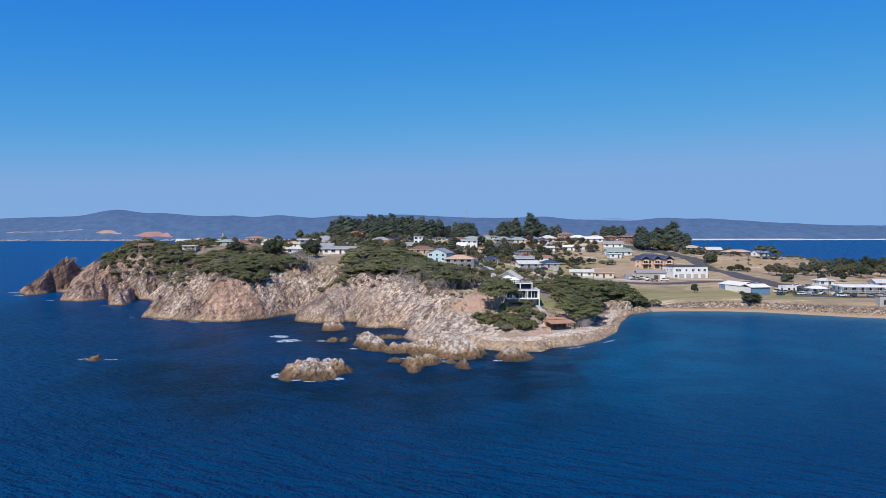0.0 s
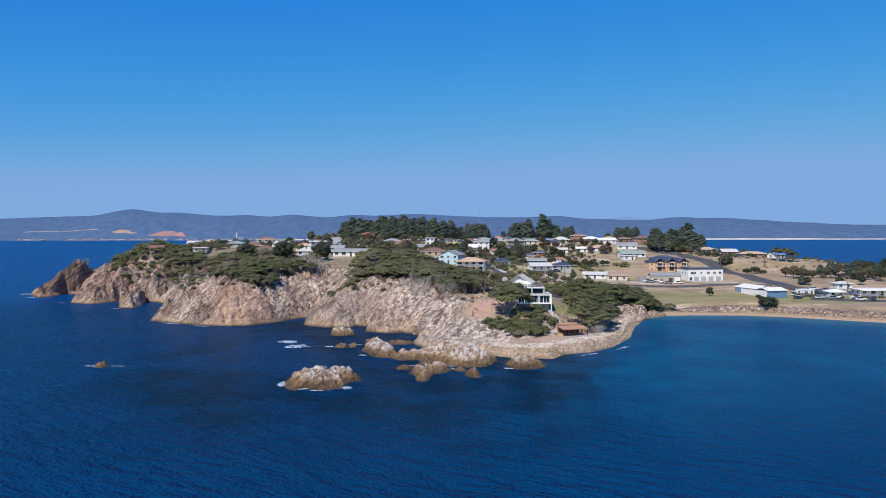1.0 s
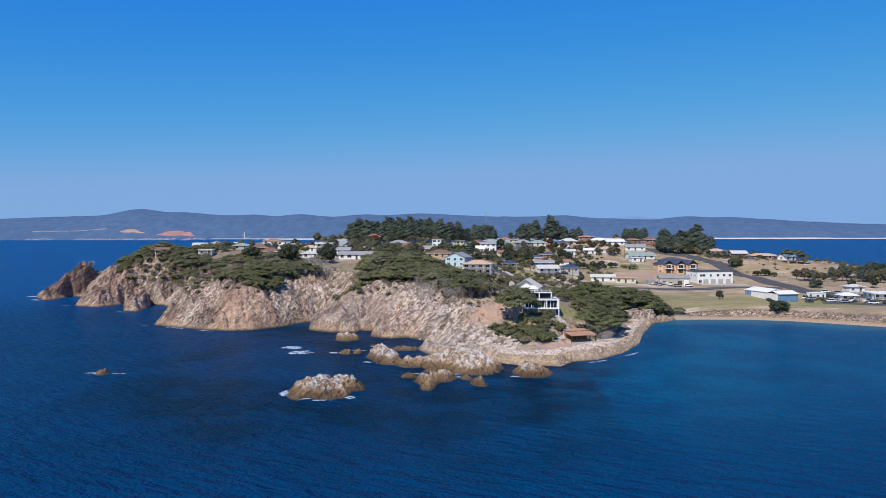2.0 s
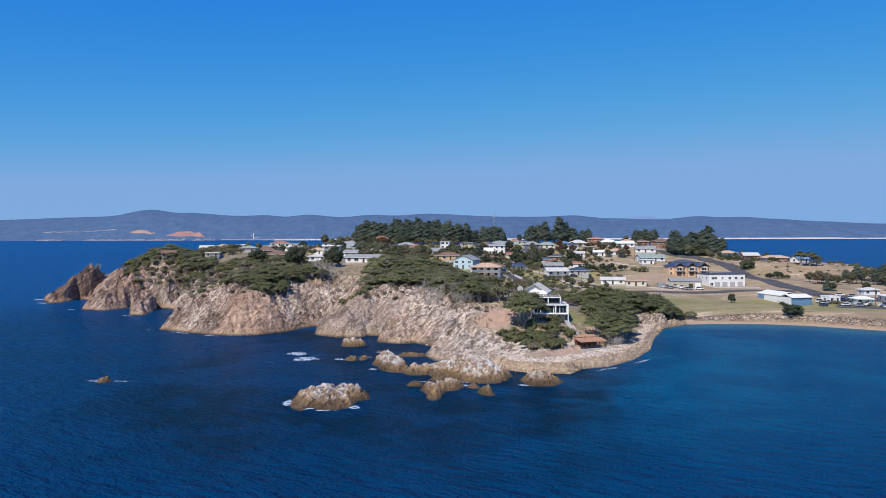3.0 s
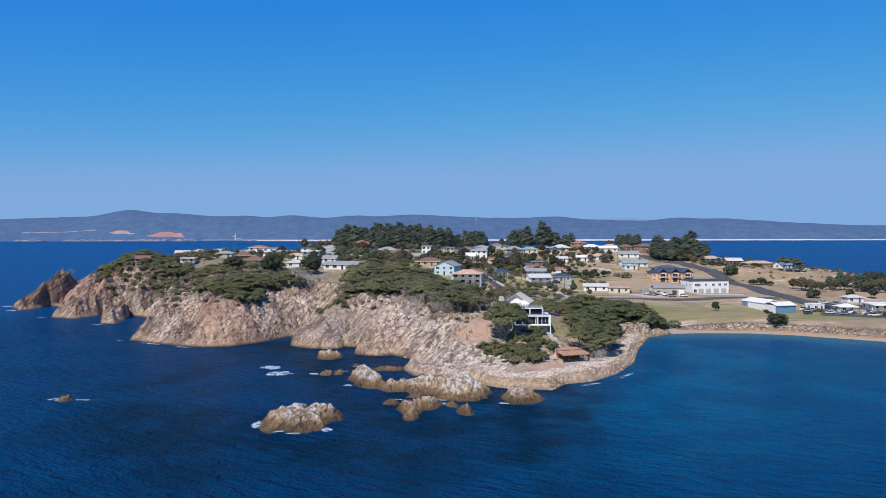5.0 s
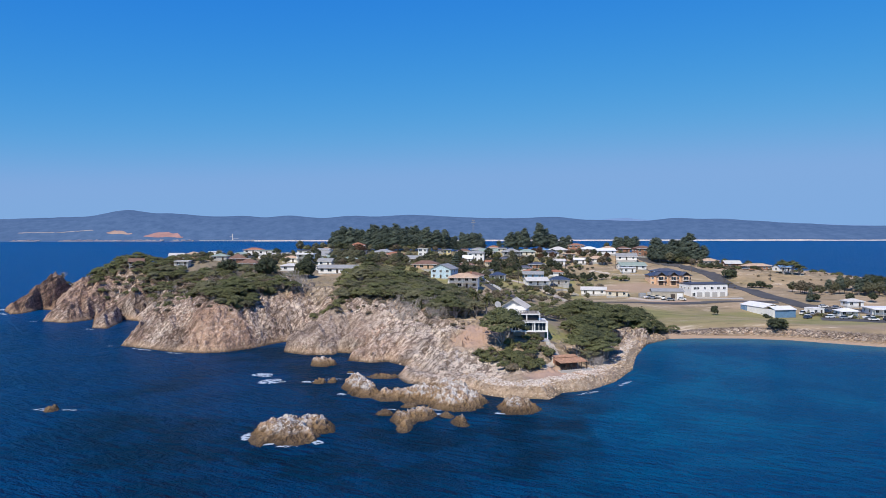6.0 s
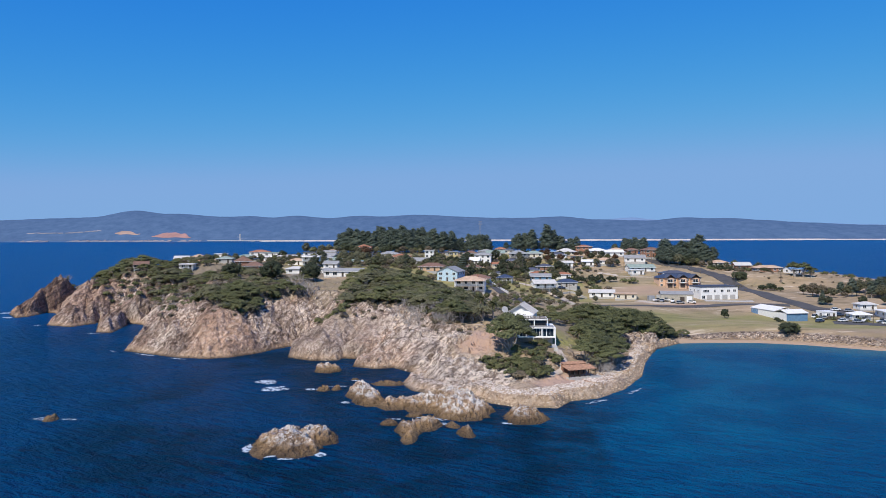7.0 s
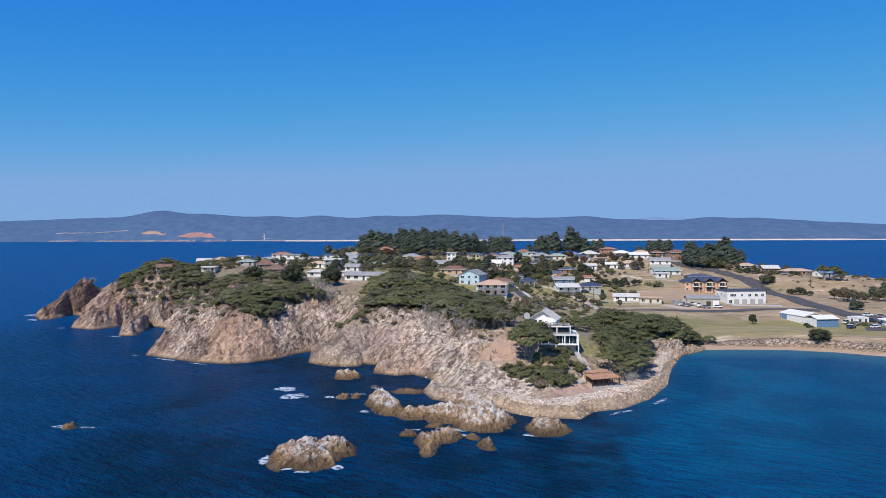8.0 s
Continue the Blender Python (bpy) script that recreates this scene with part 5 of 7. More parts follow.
    for k in range(3):
        window(back, pose(-2.9 + 2.9 * k, -3.6, eaves - 1.2), 2.2, 1.7)
    a = part("awning", roof_mesh("hip", 4.4, 3.0, 0.2, 1.1), M_WHITER, back, "white fabric awning")
    a.location = (2.6, -5.6, eaves - 0.35)
    for px in (0.6, 4.6):
        part("post", box(bmesh.new(), px - 0.05, px + 0.05, -7.0, -6.9, eaves - 2.6, eaves - 0.35), M_TRIM, back)
    for k, (px, py, turn) in enumerate(((18.2, 276.5, 10), (20.4, 277.5, -20), (23.2, 276.2, 30))):
        t = thing("garden_table", pose(px, py, 16.38, 0, 0, turn), "dark timber table on the roof terrace", "table", "terrace tables")
        part("tabletop", box(bmesh.new(), -0.8, 0.8, -0.45, 0.45, 0.70, 0.76, 0.01), M_DARK, t)
        for qx in (-0.7, 0.7):
            for qy in (-0.36, 0.36):
                part("leg", box(bmesh.new(), qx - 0.04, qx + 0.04, qy - 0.04, qy + 0.04, 0, 0.70), M_DARK, t)
    for k, px in enumerate((17.0, 19.2, 21.6, 24.4)):
        t = thing("flower_pot", pose(px, 279.2, 16.38), "grey clay pot with a clipped green shrub", "plant pot", "terrace pots")
        bm = bmesh.new()
        bmesh.ops.create_cone(bm, cap_ends=True, segments=12, radius1=0.24, radius2=0.34, depth=0.5, matrix=pose(0, 0, 0.25))
        part("pot", bm, M_CONC, t)
    dish = thing("satellite_dish", pose(11.6, 287, ground(11.6, 287)), "large grey satellite dish on a pole", "satellite dish")
    bm = bmesh.new()
    bmesh.ops.create_cone(bm, cap_ends=True, segments=20, radius1=0.25, radius2=1.15, depth=0.35, matrix=pose(0, -0.2, 6.6, 70, 0, 25))
    part("reflector", bm, M_GREYW, dish)
    part("pole", box(bmesh.new(), -0.07, 0.07, -0.07, 0.07, -0.5, 6.5), M_GREYR, dish)


def shore_pavilion():
    x, y, t = 31.6, 250.5, 24
    z = ground(x, y - 1) + 0.15
    ob = thing("pavilion", pose(x, y, z, 0, 0, t), "open timber pavilion with rust-brown lean-to roof behind a low wall", "pavilion")
    TAKEN.append((x, y, 6.5))
    ob.scale = (0.82, 0.82, 0.9)
    rust = plain("rusty_roof", (0.44, 0.24, 0.135), 0.8, vary=0.25, scale=1.2)
    for k, (y0, y1, z0, z1, w) in enumerate(((-3.2, 1.8, 2.5, 3.3, 5.6), (2.0, 4.4, 3.5, 4.0, 4.6))):
        bm = bmesh.new()
        vs = [bm.verts.new(p) for p in ((-w, y0, z0), (w, y0, z0), (w, y1, z1), (-w, y1, z1), (-w, y0, z0 - 0.14), (w, y0, z0 - 0.14), (w, y1, z1 - 0.14), (-w, y1, z1 - 0.14))]
        for f in ((0, 1, 2, 3), (7, 6, 5, 4), (0, 4, 5, 1), (1, 5, 6, 2), (2, 6, 7, 3), (3, 7, 4, 0)):
            bm.faces.new([vs[i] for i in f])
        part("roof", bm, rust, ob, "rust-brown steel roof")
    for k in range(6):
        px = -5.2 + k * 2.08
        part("post", box(bmesh.new(), px - 0.09, px + 0.09, -2.9, -2.72, -0.6, 2.42), M_DARK, ob)
        part("post", box(bmesh.new(), px - 0.09, px + 0.09, 1.4, 1.58, -0.6, 3.1), M_DARK, ob)
    part("floor", box(bmesh.new(), -5.6, 5.6, -3.1, 4.2, -0.9, 0.02), M_CONC, ob)
    part("rear_wall", box(bmesh.new(), -4.4, 4.4, 2.1, 4.2, 0.02, 3.4), M_BRICK, ob)
    bm = bmesh.new()
    for k in range(22):
        px = -5.5 + k * 0.52
        box(bm, px - 0.03, px + 0.03, -3.05, -2.99, 0.02, 1.0)
    box(bm, -5.6, 5.6, -3.07, -2.97, 1.0, 1.08)
    part("railing", bm, M_DARK, ob)
    part("low_wall", box(bmesh.new(), -6.2, 6.4, -4.6, -4.25, -1.2, 0.35, 0.04), M_CONC, ob, "pale stone retaining wall")
    for k in range(3):
        part("table", box(bmesh.new(), -4.2 + 3.6 * k, -2.6 + 3.6 * k, -2.0, -1.2, 0.68, 0.75), M_DARK, ob)


big_shed()
white_block()
beige_shed()
orange_terrace()
deck_house()
shore_pavilion()


# ---- roads, paths and walls on the ground ----
def ribbon(name, points, width, mat, label, lift=0.09, thick=0.4, kind="structure", category="road"):
    """A strip that follows the ground along a line in plan."""
    line = []
    for (ax, ay), (bx, by) in zip(points, points[1:]):
        k = max(2, int(math.hypot(bx - ax, by - ay) / 2.0))
        line += [(ax + (bx - ax) * i / k, ay + (by - ay) * i / k) for i in range(k)]
    line.append(points[-1])
    for _ in range(3):
        line = [line[0]] + [((a[0] + 2 * b[0] + c[0]) / 4, (a[1] + 2 * b[1] + c[1]) / 4) for a, b, c in zip(line, line[1:], line[2:])] + [line[-1]]
    verts, faces = [], []
    n = 5
    for i, (x, y) in enumerate(line):
        ax, ay = line[max(0, i - 1)]
        bx, by = line[min(len(line) - 1, i + 1)]
        l = math.hypot(bx - ax, by - ay) or 1
        nx, ny = -(by - ay) / l, (bx - ax) / l
        verts += [(x + nx * (j / (n - 1) - 0.5) * width, y + ny * (j / (n - 1) - 0.5) * width) for j in range(n)]
    px, py = np.array(verts, float).T
    pz = np.maximum(np.maximum(land_height(px, py), land_height(px + 0.7, py + 0.7)), land_height(px - 0.7, py - 0.7)) + lift
    verts = list(zip(px.tolist(), py.tolist(), pz.tolist()))
    m = len(verts)
    verts += [(x, y, z - thick) for x, y, z in verts]
    for i in range(len(line) - 1):
        for j in range(n - 1):
            a = i * n + j
            faces += [(a, a + 1, a + n + 1, a + n), (m + a + n, m + a + n + 1, m + a + 1, m + a)]
        a = i * n
        faces += [(a + n, m + a + n, m + a, a), (a + n - 1, m + a + n - 1, m + a + 2 * n - 1, a + 2 * n - 1)]
    ob = raw(name, verts, faces, mat)
    return tagged(ob, label, category, kind=kind)


ribbon("road", [(118, 575), (128, 556), (139, 530), (147, 500), (152, 460), (157, 425), (164, 404), (185, 392), (240, 384), (330, 375)], 8.5, M_ASPHALT, "grey asphalt road winding down the hill")
ribbon("road", [(58, 404), (73, 408), (102, 414.5), (124, 416), (140, 416), (155, 412)], 4.5, M_ASPHALT, "narrow asphalt lane above the green")
ribbon("path", [(57, 386), (52, 398), (49, 420), (47, 438), (30, 452), (8, 470)], 4.0, M_GRAVEL, "pale gravel drive")
ribbon("path", [(24, 377), (15, 402), (8.5, 440), (7, 470), (-6, 500), (-20, 520)], 4.2, M_ASPHALT, "narrow asphalt street between houses")
ribbon("path", [(27.5, 268), (28.6, 258), (27, 250), (23, 246)], 2.2, M_GRAVEL, "pale concrete path from house to shore", 0.06)
ribbon("path", [(120, 498), (104, 497), (88, 505), (78, 520)], 3.5, M_GRAVEL, "dusty gravel drive across the paddock")
ribbon("path", [(112, 425), (92, 420), (84, 428)], 5.0, M_GRAVEL, "bare gravel yard in front of the sheds")
ribbon("path", [(119, 430.5), (130, 430), (143, 428)], 6.0, M_CONC, "grey concrete forecourt before the garages")
ribbon("road", [(158, 372), (180, 364), (215, 358), (300, 350)], 12, M_ASPHALT, "asphalt car park behind the beach")


def wall_line(points, h, mat, label, w=0.3):
    ob = ribbon("garden_wall", points, w, mat, label, h, h + 0.8, kind="", category="wall")
    return ob


wall_line([(9, 455), (13.5, 425), (17, 408)], 1.0, M_WHITE, "long white masonry garden wall beside a drive")
wall_line([(30, 405), (44, 402), (56, 398)], 0.6, M_CONC, "low pale stone garden wall on the slope")
wall_line([(-2, 512), (12, 508), (16, 504)], 1.1, M_WHITE, "white garden wall below the houses")
wall_line([(60, 440), (54, 452), (48, 446)], 0.9, M_CONC, "pale masonry retaining wall")


# ---- plants ----
def leaf_material(name, dark, light, rough=0.75):
    mat, n, l, b = material(name, light, rough)
    geo = n.new("ShaderNodeNewGeometry")
    info = n.new("ShaderNodeObjectInfo")
    k = math_node(n, l, "ADD", math_node(n, l, "MULTIPLY", geo.outputs["Random Per Island"], 0.55), math_node(n, l, "MULTIPLY", info.outputs["Random"], 0.45))
    l.new(ramp(n, l, k, [(0.1, dark), (0.85, light)]), b.inputs["Base Color"])
    b.inputs["Specular IOR Level"].default_value = 0.25
    thin, both = n.new("ShaderNodeBsdfTranslucent"), n.new("ShaderNodeMixShader")
    l.new(b.inputs["Base Color"].links[0].from_socket, thin.inputs["Color"])
    both.inputs[0].default_value = 0.48
    l.new(b.outputs[0], both.inputs[1])
    l.new(thin.outputs[0], both.inputs[2])
    l.new(both.outputs[0], n["Material Output"].inputs["Surface"])
    return mat


M_SCRUB = leaf_material("scrub_leaves", (0.100, 0.112, 0.058), (0.25, 0.262, 0.118))
M_MID = leaf_material("grey_green_leaves", (0.13, 0.130, 0.078), (0.30, 0.29, 0.165))
M_OLIVE = leaf_material("olive_leaves", (0.14, 0.145, 0.066), (0.27, 0.272, 0.128))
M_PINE = leaf_material("pine_needles", (0.090, 0.120, 0.100), (0.20, 0.24, 0.175))
M_GARDEN = leaf_material("garden_leaves", (0.125, 0.128, 0.080), (0.29, 0.28, 0.165))
M_DARKLEAF = leaf_material("dark_evergreen_leaves", (0.058, 0.072, 0.045), (0.135, 0.155, 0.085))
M_RUSSET = leaf_material("russet_leaves", (0.07, 0.04, 0.025), (0.17, 0.10, 0.06))
M_HEATH = leaf_material("heath_leaves", (0.13, 0.11, 0.075), (0.34, 0.285, 0.195))
M_PALM = leaf_material("palm_fronds", (0.05, 0.06, 0.02), (0.14, 0.14, 0.06))
M_BARK = plain("bark", (0.16, 0.125, 0.095), 0.95, vary=0.2, grain=0.02)
M_GREYBARK = plain("grey_bark", (0.42, 0.375, 0.335), 0.95, vary=0.2, grain=0.02)
rng = np.random.default_rng(7)


def tubes(paths, sides=4):
    """Tapered limbs: each path is a list of (x, y, z, radius). Returns vertices and faces."""
    verts, faces = [], []
    for path in paths:
        base = len(verts)
        for i, (x, y, z, r) in enumerate(path):
            a, b = Vector(path[max(0, i - 1)][:3]), Vector(path[min(len(path) - 1, i + 1)][:3])
            q = (b - a).to_track_quat("Z", "Y")
            for k in range(sides):
                o = q @ Vector((math.cos(2 * math.pi * k / sides) * r, math.sin(2 * math.pi * k / sides) * r, 0))
                verts.append((x + o.x, y + o.y, z + o.z))
        for i in range(len(path) - 1):
            for k in range(sides):
                p, q = base + i * sides + k, base + i * sides + (k + 1) % sides
                faces.append((p, q, q + sides, p + sides))
        faces.append(tuple(base + (len(path) - 1) * sides + k for k in range(sides)))
    return verts, faces


ICO = bmesh.new()
bmesh.ops.create_icosphere(ICO, subdivisions=1, radius=1)
ICO_V = np.array([v.co[:] for v in ICO.verts])
ICO_F = [tuple(v.index for v in f.verts) for f in ICO.faces]
ICO.free()


def crown(lumps, leaves, size, heart=None):
    """Leaf clumps over a set of lumps (x, y, z, rx, ry, rz): small diamond leaves round a shaded, uneven core."""
    verts, faces = [], []
    for x, y, z, rx, ry, rz in lumps:
        base = len(verts)
        wob = 0.72 + 0.20 * rng.standard_normal(len(ICO_V)).clip(-1.3, 1.3)
        core = ICO_V * wob[:, None] * (rx, ry, rz) + (x, y, z)
        verts += core.tolist()
        faces += [tuple(base + i for i in f) for f in ICO_F]
        n = int(leaves * (rx * ry * rz) ** 0.66)
        v = rng.standard_normal((n, 3))
        v /= np.linalg.norm(v, axis=1)[:, None]
        v[:, 2] = np.where(v[:, 2] < -0.35, -v[:, 2], v[:, 2])
        place = v * (0.78 + 0.50 * rng.random((n, 1)) ** 1.5) * (rx, ry, rz) + (x, y, z)
        normal = v * 0.8 + rng.standard_normal((n, 3)) * 0.5 + (0, 0, 0.35)
        if heart is not None:
            out = place - (0, 0, heart)
            normal = 0.9 * out / np.linalg.norm(out, axis=1)[:, None] + v * 0.55 + rng.standard_normal((n, 3)) * 0.28
        normal /= np.linalg.norm(normal, axis=1)[:, None]
        side = np.cross(normal, rng.standard_normal((n, 3)))
        side /= np.linalg.norm(side, axis=1)[:, None]
        up = np.cross(normal, side)
        s = size * (0.6 + 0.8 * rng.random((n, 1)))
        blade = np.stack([place - side * s * 0.9, place - up * s * 0.55 + side * s * 0.7, place + up * s * 0.85 + side * s * 0.2], 1)
        base = len(verts)
        verts += blade.reshape(-1, 3).tolist()
        faces += [(base + 3 * i, base + 3 * i + 1, base + 3 * i + 2) for i in range(n)]
    return verts, faces


def bend(x0, y0, z0, x1, y1, z1, r0, r1, steps=4, wob=0.15):
    out = []
    for i in range(steps + 1):
        k = i / steps
        w = wob * math.sin(k * math.pi)
        out.append((x0 + (x1 - x0) * k + w * rng.standard_normal(), y0 + (y1 - y0) * k + w * rng.standard_normal(), z0 + (z1 - z0) * k, r0 + (r1 - r0) * k))
    return out


def plant(name, label, category, group, leafmat, barkmat, limbs, lumps, leaves, size, bare=False, heart=None):
    ob = tagged(new(name), label, category, group)
    v, f = tubes(limbs, 3 if bare else 4)
    raw("trunk", v, f, barkmat, ob)
    if not bare:
        v, f = crown(lumps, leaves, size, heart)
        raw("crown", v, f, leafmat, ob)
    return ob


def scrub_tree(seed, h, spread, mat, label, droop=0.36):
    """A wind-pruned coastal tree: several leaning stems under a broad flat dome."""
    n = 30
    lumps, limbs = [], []
    for i in range(n):
        a = i * 2.4 + seed
        r = spread * 0.5 * math.sqrt((i + 0.3) / n) * (0.9 + 0.2 * rng.random())
        x, y = r * math.cos(a), r * math.sin(a)
        z = h * (0.84 - droop * (r / spread * 2) ** 2.2 + 0.05 * rng.standard_normal())
        k = spread * 0.105 * (0.7 + 0.7 * rng.random())
        lumps.append((x, y, z, k * 1.2, k * 1.15, k * 0.62))
        if i % 5 == 0 or i < 2:
            limbs.append(bend(0.25 * math.cos(a), 0.25 * math.sin(a), -0.6, x * 0.9, y * 0.9, z - 0.1, 0.16 + 0.01 * h, 0.05, 5, 0.3))
    return plant("tree", label, "tree", "coastal scrub trees", mat, M_GREYBARK, limbs, lumps, 72, 0.24, heart=h * 0.1)


def pine_tree(seed, h, spread, label):
    """A tall dark pine: straight trunk, tiers of uneven needle masses, ragged top."""
    lumps, limbs = [], [bend(0, 0, -0.8, 0.4, 0.2, h * 0.93, 0.42, 0.07, 7, 0.25)]
    n = 30
    for i in range(n):
        k = 0.24 + 0.73 * i / (n - 1)
        a = i * 2.4 + seed
        r = spread * 0.5 * (1.05 - 0.82 * ((k - 0.24) / 0.76) ** 1.3) * (0.45 + 0.55 * rng.random())
        x, y, z = r * math.cos(a), r * math.sin(a), h * k
        q = spread * (0.19 - 0.06 * k) * (0.7 + 0.7 * rng.random())
        lumps.append((x, y, z, q * 1.15, q * 1.15, q * 0.66))
        limbs.append(bend(0.2, 0.1, z - 1.4, x, y, z, 0.13, 0.04, 3, 0.1))
    return plant("pine_tree", label, "tree", "pines on the hill", M_PINE, M_GREYBARK, limbs, lumps, 46, 0.40, heart=h * 0.45)


def norfolk_pine(h, label):
    lumps, limbs = [], [bend(0, 0, -0.6, 0, 0, h, 0.32, 0.04, 6, 0.03)]
    tiers = 12
    for i in range(tiers):
        k = 0.14 + 0.84 * i / tiers
        R = 4.0 * (1 - k) + 0.35
        for j in range(6):
            a = j * math.pi / 3 + i * 0.4
            lumps.append((R * 0.62 * math.cos(a), R * 0.62 * math.sin(a), h * k, R * 0.42, R * 0.42, 0.42))
            limbs.append(bend(0, 0, h * k - 0.2, R * math.cos(a), R * math.sin(a), h * k, 0.06, 0.02, 2, 0.02))
    return plant("norfolk_pine", label, "tree", "", M_PINE, M_BARK, limbs, lumps, 60, 0.26)


def round_tree(seed, h, spread, mat, label, group="garden trees"):
    lumps, limbs = [], [bend(0, 0, -0.6, 0.1, 0.1, h * 0.6, 0.22, 0.1, 4, 0.1)]
    for i in range(16):
        a, k = i * 2.4 + seed, i / 15
        r = spread * 0.37 * math.sin(math.pi * (0.15 + 0.8 * k)) * (0.8 + 0.4 * rng.random())
        x, y, z = r * math.cos(a), r * math.sin(a), h * (0.38 + 0.5 * k)
        q = spread * 0.155 * (0.7 + 0.65 * rng.random())
        lumps.append((x, y, z, q, q, q * 0.85))
        limbs.append(bend(0, 0, h * 0.3, x, y, z, 0.09, 0.03, 3, 0.1))
    return plant("garden_tree", label, "tree", group, mat, M_BARK, limbs, lumps, 54, 0.31, heart=h * 0.4)


def bush(seed, h, spread, mat, label, group="low bushes"):
    lumps, limbs = [], []
    for i in range(9):
        a = i * 2.4 + seed
        r = spread * 0.42 * math.sqrt(i / 9) * (0.8 + 0.4 * rng.random())
        x, y = r * math.cos(a), r * math.sin(a)
        q = spread * 0.17 * (0.75 + 0.6 * rng.random())
        z = h * (0.52 - 0.3 * (2 * r / spread) ** 2 + 0.08 * rng.standard_normal())
        lumps.append((x, y, z, q, q, h * 0.30 * (0.8 + 0.4 * rng.random())))
        if i % 3 == 0:
            limbs.append(bend(0, 0, -0.4, x, y, z, 0.06, 0.02, 2, 0.03))
    return plant("bush", label, "bush", group, mat, M_BARK, limbs, lumps, 100, 0.18, heart=0.0)


def dome_bush(seed, h, spread, mat, label, group="domed shrubs"):
    """A dense shrub rounded by the wind, leafy down to the ground."""
    lumps, limbs = [], []
    for i in range(30):
        a, k = i * 2.4 + seed, (i + 0.5) / 30
        r = spread * 0.40 * math.sqrt(k)
        x, y, z = r * math.cos(a), r * math.sin(a), h * (0.10 + 0.72 * math.sqrt(max(0.0, 1 - k ** 1.4))) + 0.04 * h * rng.standard_normal()
        q = spread * 0.115 * (0.75 + 0.5 * rng.random())
        lumps.append((x, y, z, q, q, q * 0.8))
        if i % 6 == 0:
            limbs.append(bend(0, 0, -0.4, x, y, z, 0.08, 0.03, 3, 0.05))
    lumps.append((0, 0, h * 0.4, spread * 0.34, spread * 0.34, h * 0.36))
    return plant("shrub", label, "shrub", group, mat, M_BARK, limbs, lumps, 100, 0.19, heart=h * 0.15)


def bare_tree(seed, h, label):
    """A leafless grey shrub: stems that fork three times."""
    limbs = []

    def grow(p, d, length, r, level):
        e = (p[0] + d[0] * length, p[1] + d[1] * length, p[2] + d[2] * length)
        limbs.append(bend(*p, *e, r, r * 0.55, 2, length * 0.05))
        if level:
            for _ in range(3):
                v = np.array(d) + rng.standard_normal(3) * 0.55 + (0, 0, 0.18)
                v /= np.linalg.norm(v)
                grow(e, tuple(v), length * 0.68, r * 0.55, level - 1)
    for i in range(4):
        a = i * 1.6 + seed
        grow((0, 0, -0.4), (0.45 * math.cos(a), 0.45 * math.sin(a), 0.85), h * 0.40, 0.11, 3)
    return plant("bare_tree", label, "tree", "leafless grey shrubs", M_SCRUB, M_GREYBARK, limbs, [], 0, 0, bare=True)


def palm(h, label):
    ob = tagged(new("palm_tree"), label, "palm")
    v, f = tubes([bend(0, 0, -0.5, 0.2, 0, h, 0.34, 0.24, 6, 0.05)], 8)
    raw("trunk", v, f, M_GREYBARK, ob)
    for i in range(26):
        a, e = i * 2.4, 1.1 - 1.9 * i / 26
        pts = []
        for k in range(6):
            u = k / 5
            L = 2.7 * u
            pts.append((0.2 + math.cos(a) * L * math.cos(e * (1 - 0.3 * u)), math.sin(a) * L * math.cos(e * (1 - 0.3 * u)), h + math.sin(e) * L - 1.3 * u * u))
        vs, fs = [], []
        sx, sy = -math.sin(a), math.cos(a)
        for k, p in enumerate(pts):
            wd = 0.34 * math.sin(math.pi * (0.12 + 0.8 * k / 5))
            vs += [(p[0] - sx * wd, p[1] - sy * wd, p[2] - 0.16), (p[0], p[1], p[2]), (p[0] + sx * wd, p[1] + sy * wd, p[2] - 0.16)]
        for k in range(5):
            fs += [(3 * k, 3 * k + 1, 3 * k + 4, 3 * k + 3), (3 * k + 1, 3 * k + 2, 3 * k + 5, 3 * k + 4)]
        raw("frond", vs, fs, M_PALM if e > -0.4 else M_HEATH, ob)
    return ob


SCRUB = [scrub_tree(1, 5.5, 8.5, M_SCRUB, "wind-pruned dark green coastal tree with flat crown"), scrub_tree(2, 4.6, 7.5, M_OLIVE, "spreading olive-green coastal tree with flat crown"),
         scrub_tree(3, 6.5, 9.5, M_SCRUB, "broad dark green coastal tree with bare stems"), scrub_tree(4, 4.0, 6.5, M_SCRUB, "low dense dark green coastal tree"), scrub_tree(5, 5.0, 8.0, M_OLIVE, "olive-green tea tree on the slope"), scrub_tree(6, 4.2, 7.0, M_HEATH, "grey-brown thin coastal tree on the slope"),
         scrub_tree(7, 5.2, 8.5, M_MID, "grey-green coastal tree with feathery flat crown"), scrub_tree(8, 4.4, 7.5, M_MID, "low grey-green coastal tree with uneven crown")]
TALL = [scrub_tree(11, 8.0, 8.5, M_SCRUB, "flat-topped dark tree on bare grey stems", 0.13), scrub_tree(12, 7.0, 7.5, M_MID, "thin flat-topped tree on leaning grey stems", 0.12)]
PINES = [pine_tree(1, 17, 10, "tall dark green pine on the hilltop"), pine_tree(2, 19, 11, "very tall dark pine with ragged crown"), pine_tree(3, 15, 9.5, "dark pine with dense rounded crown")]
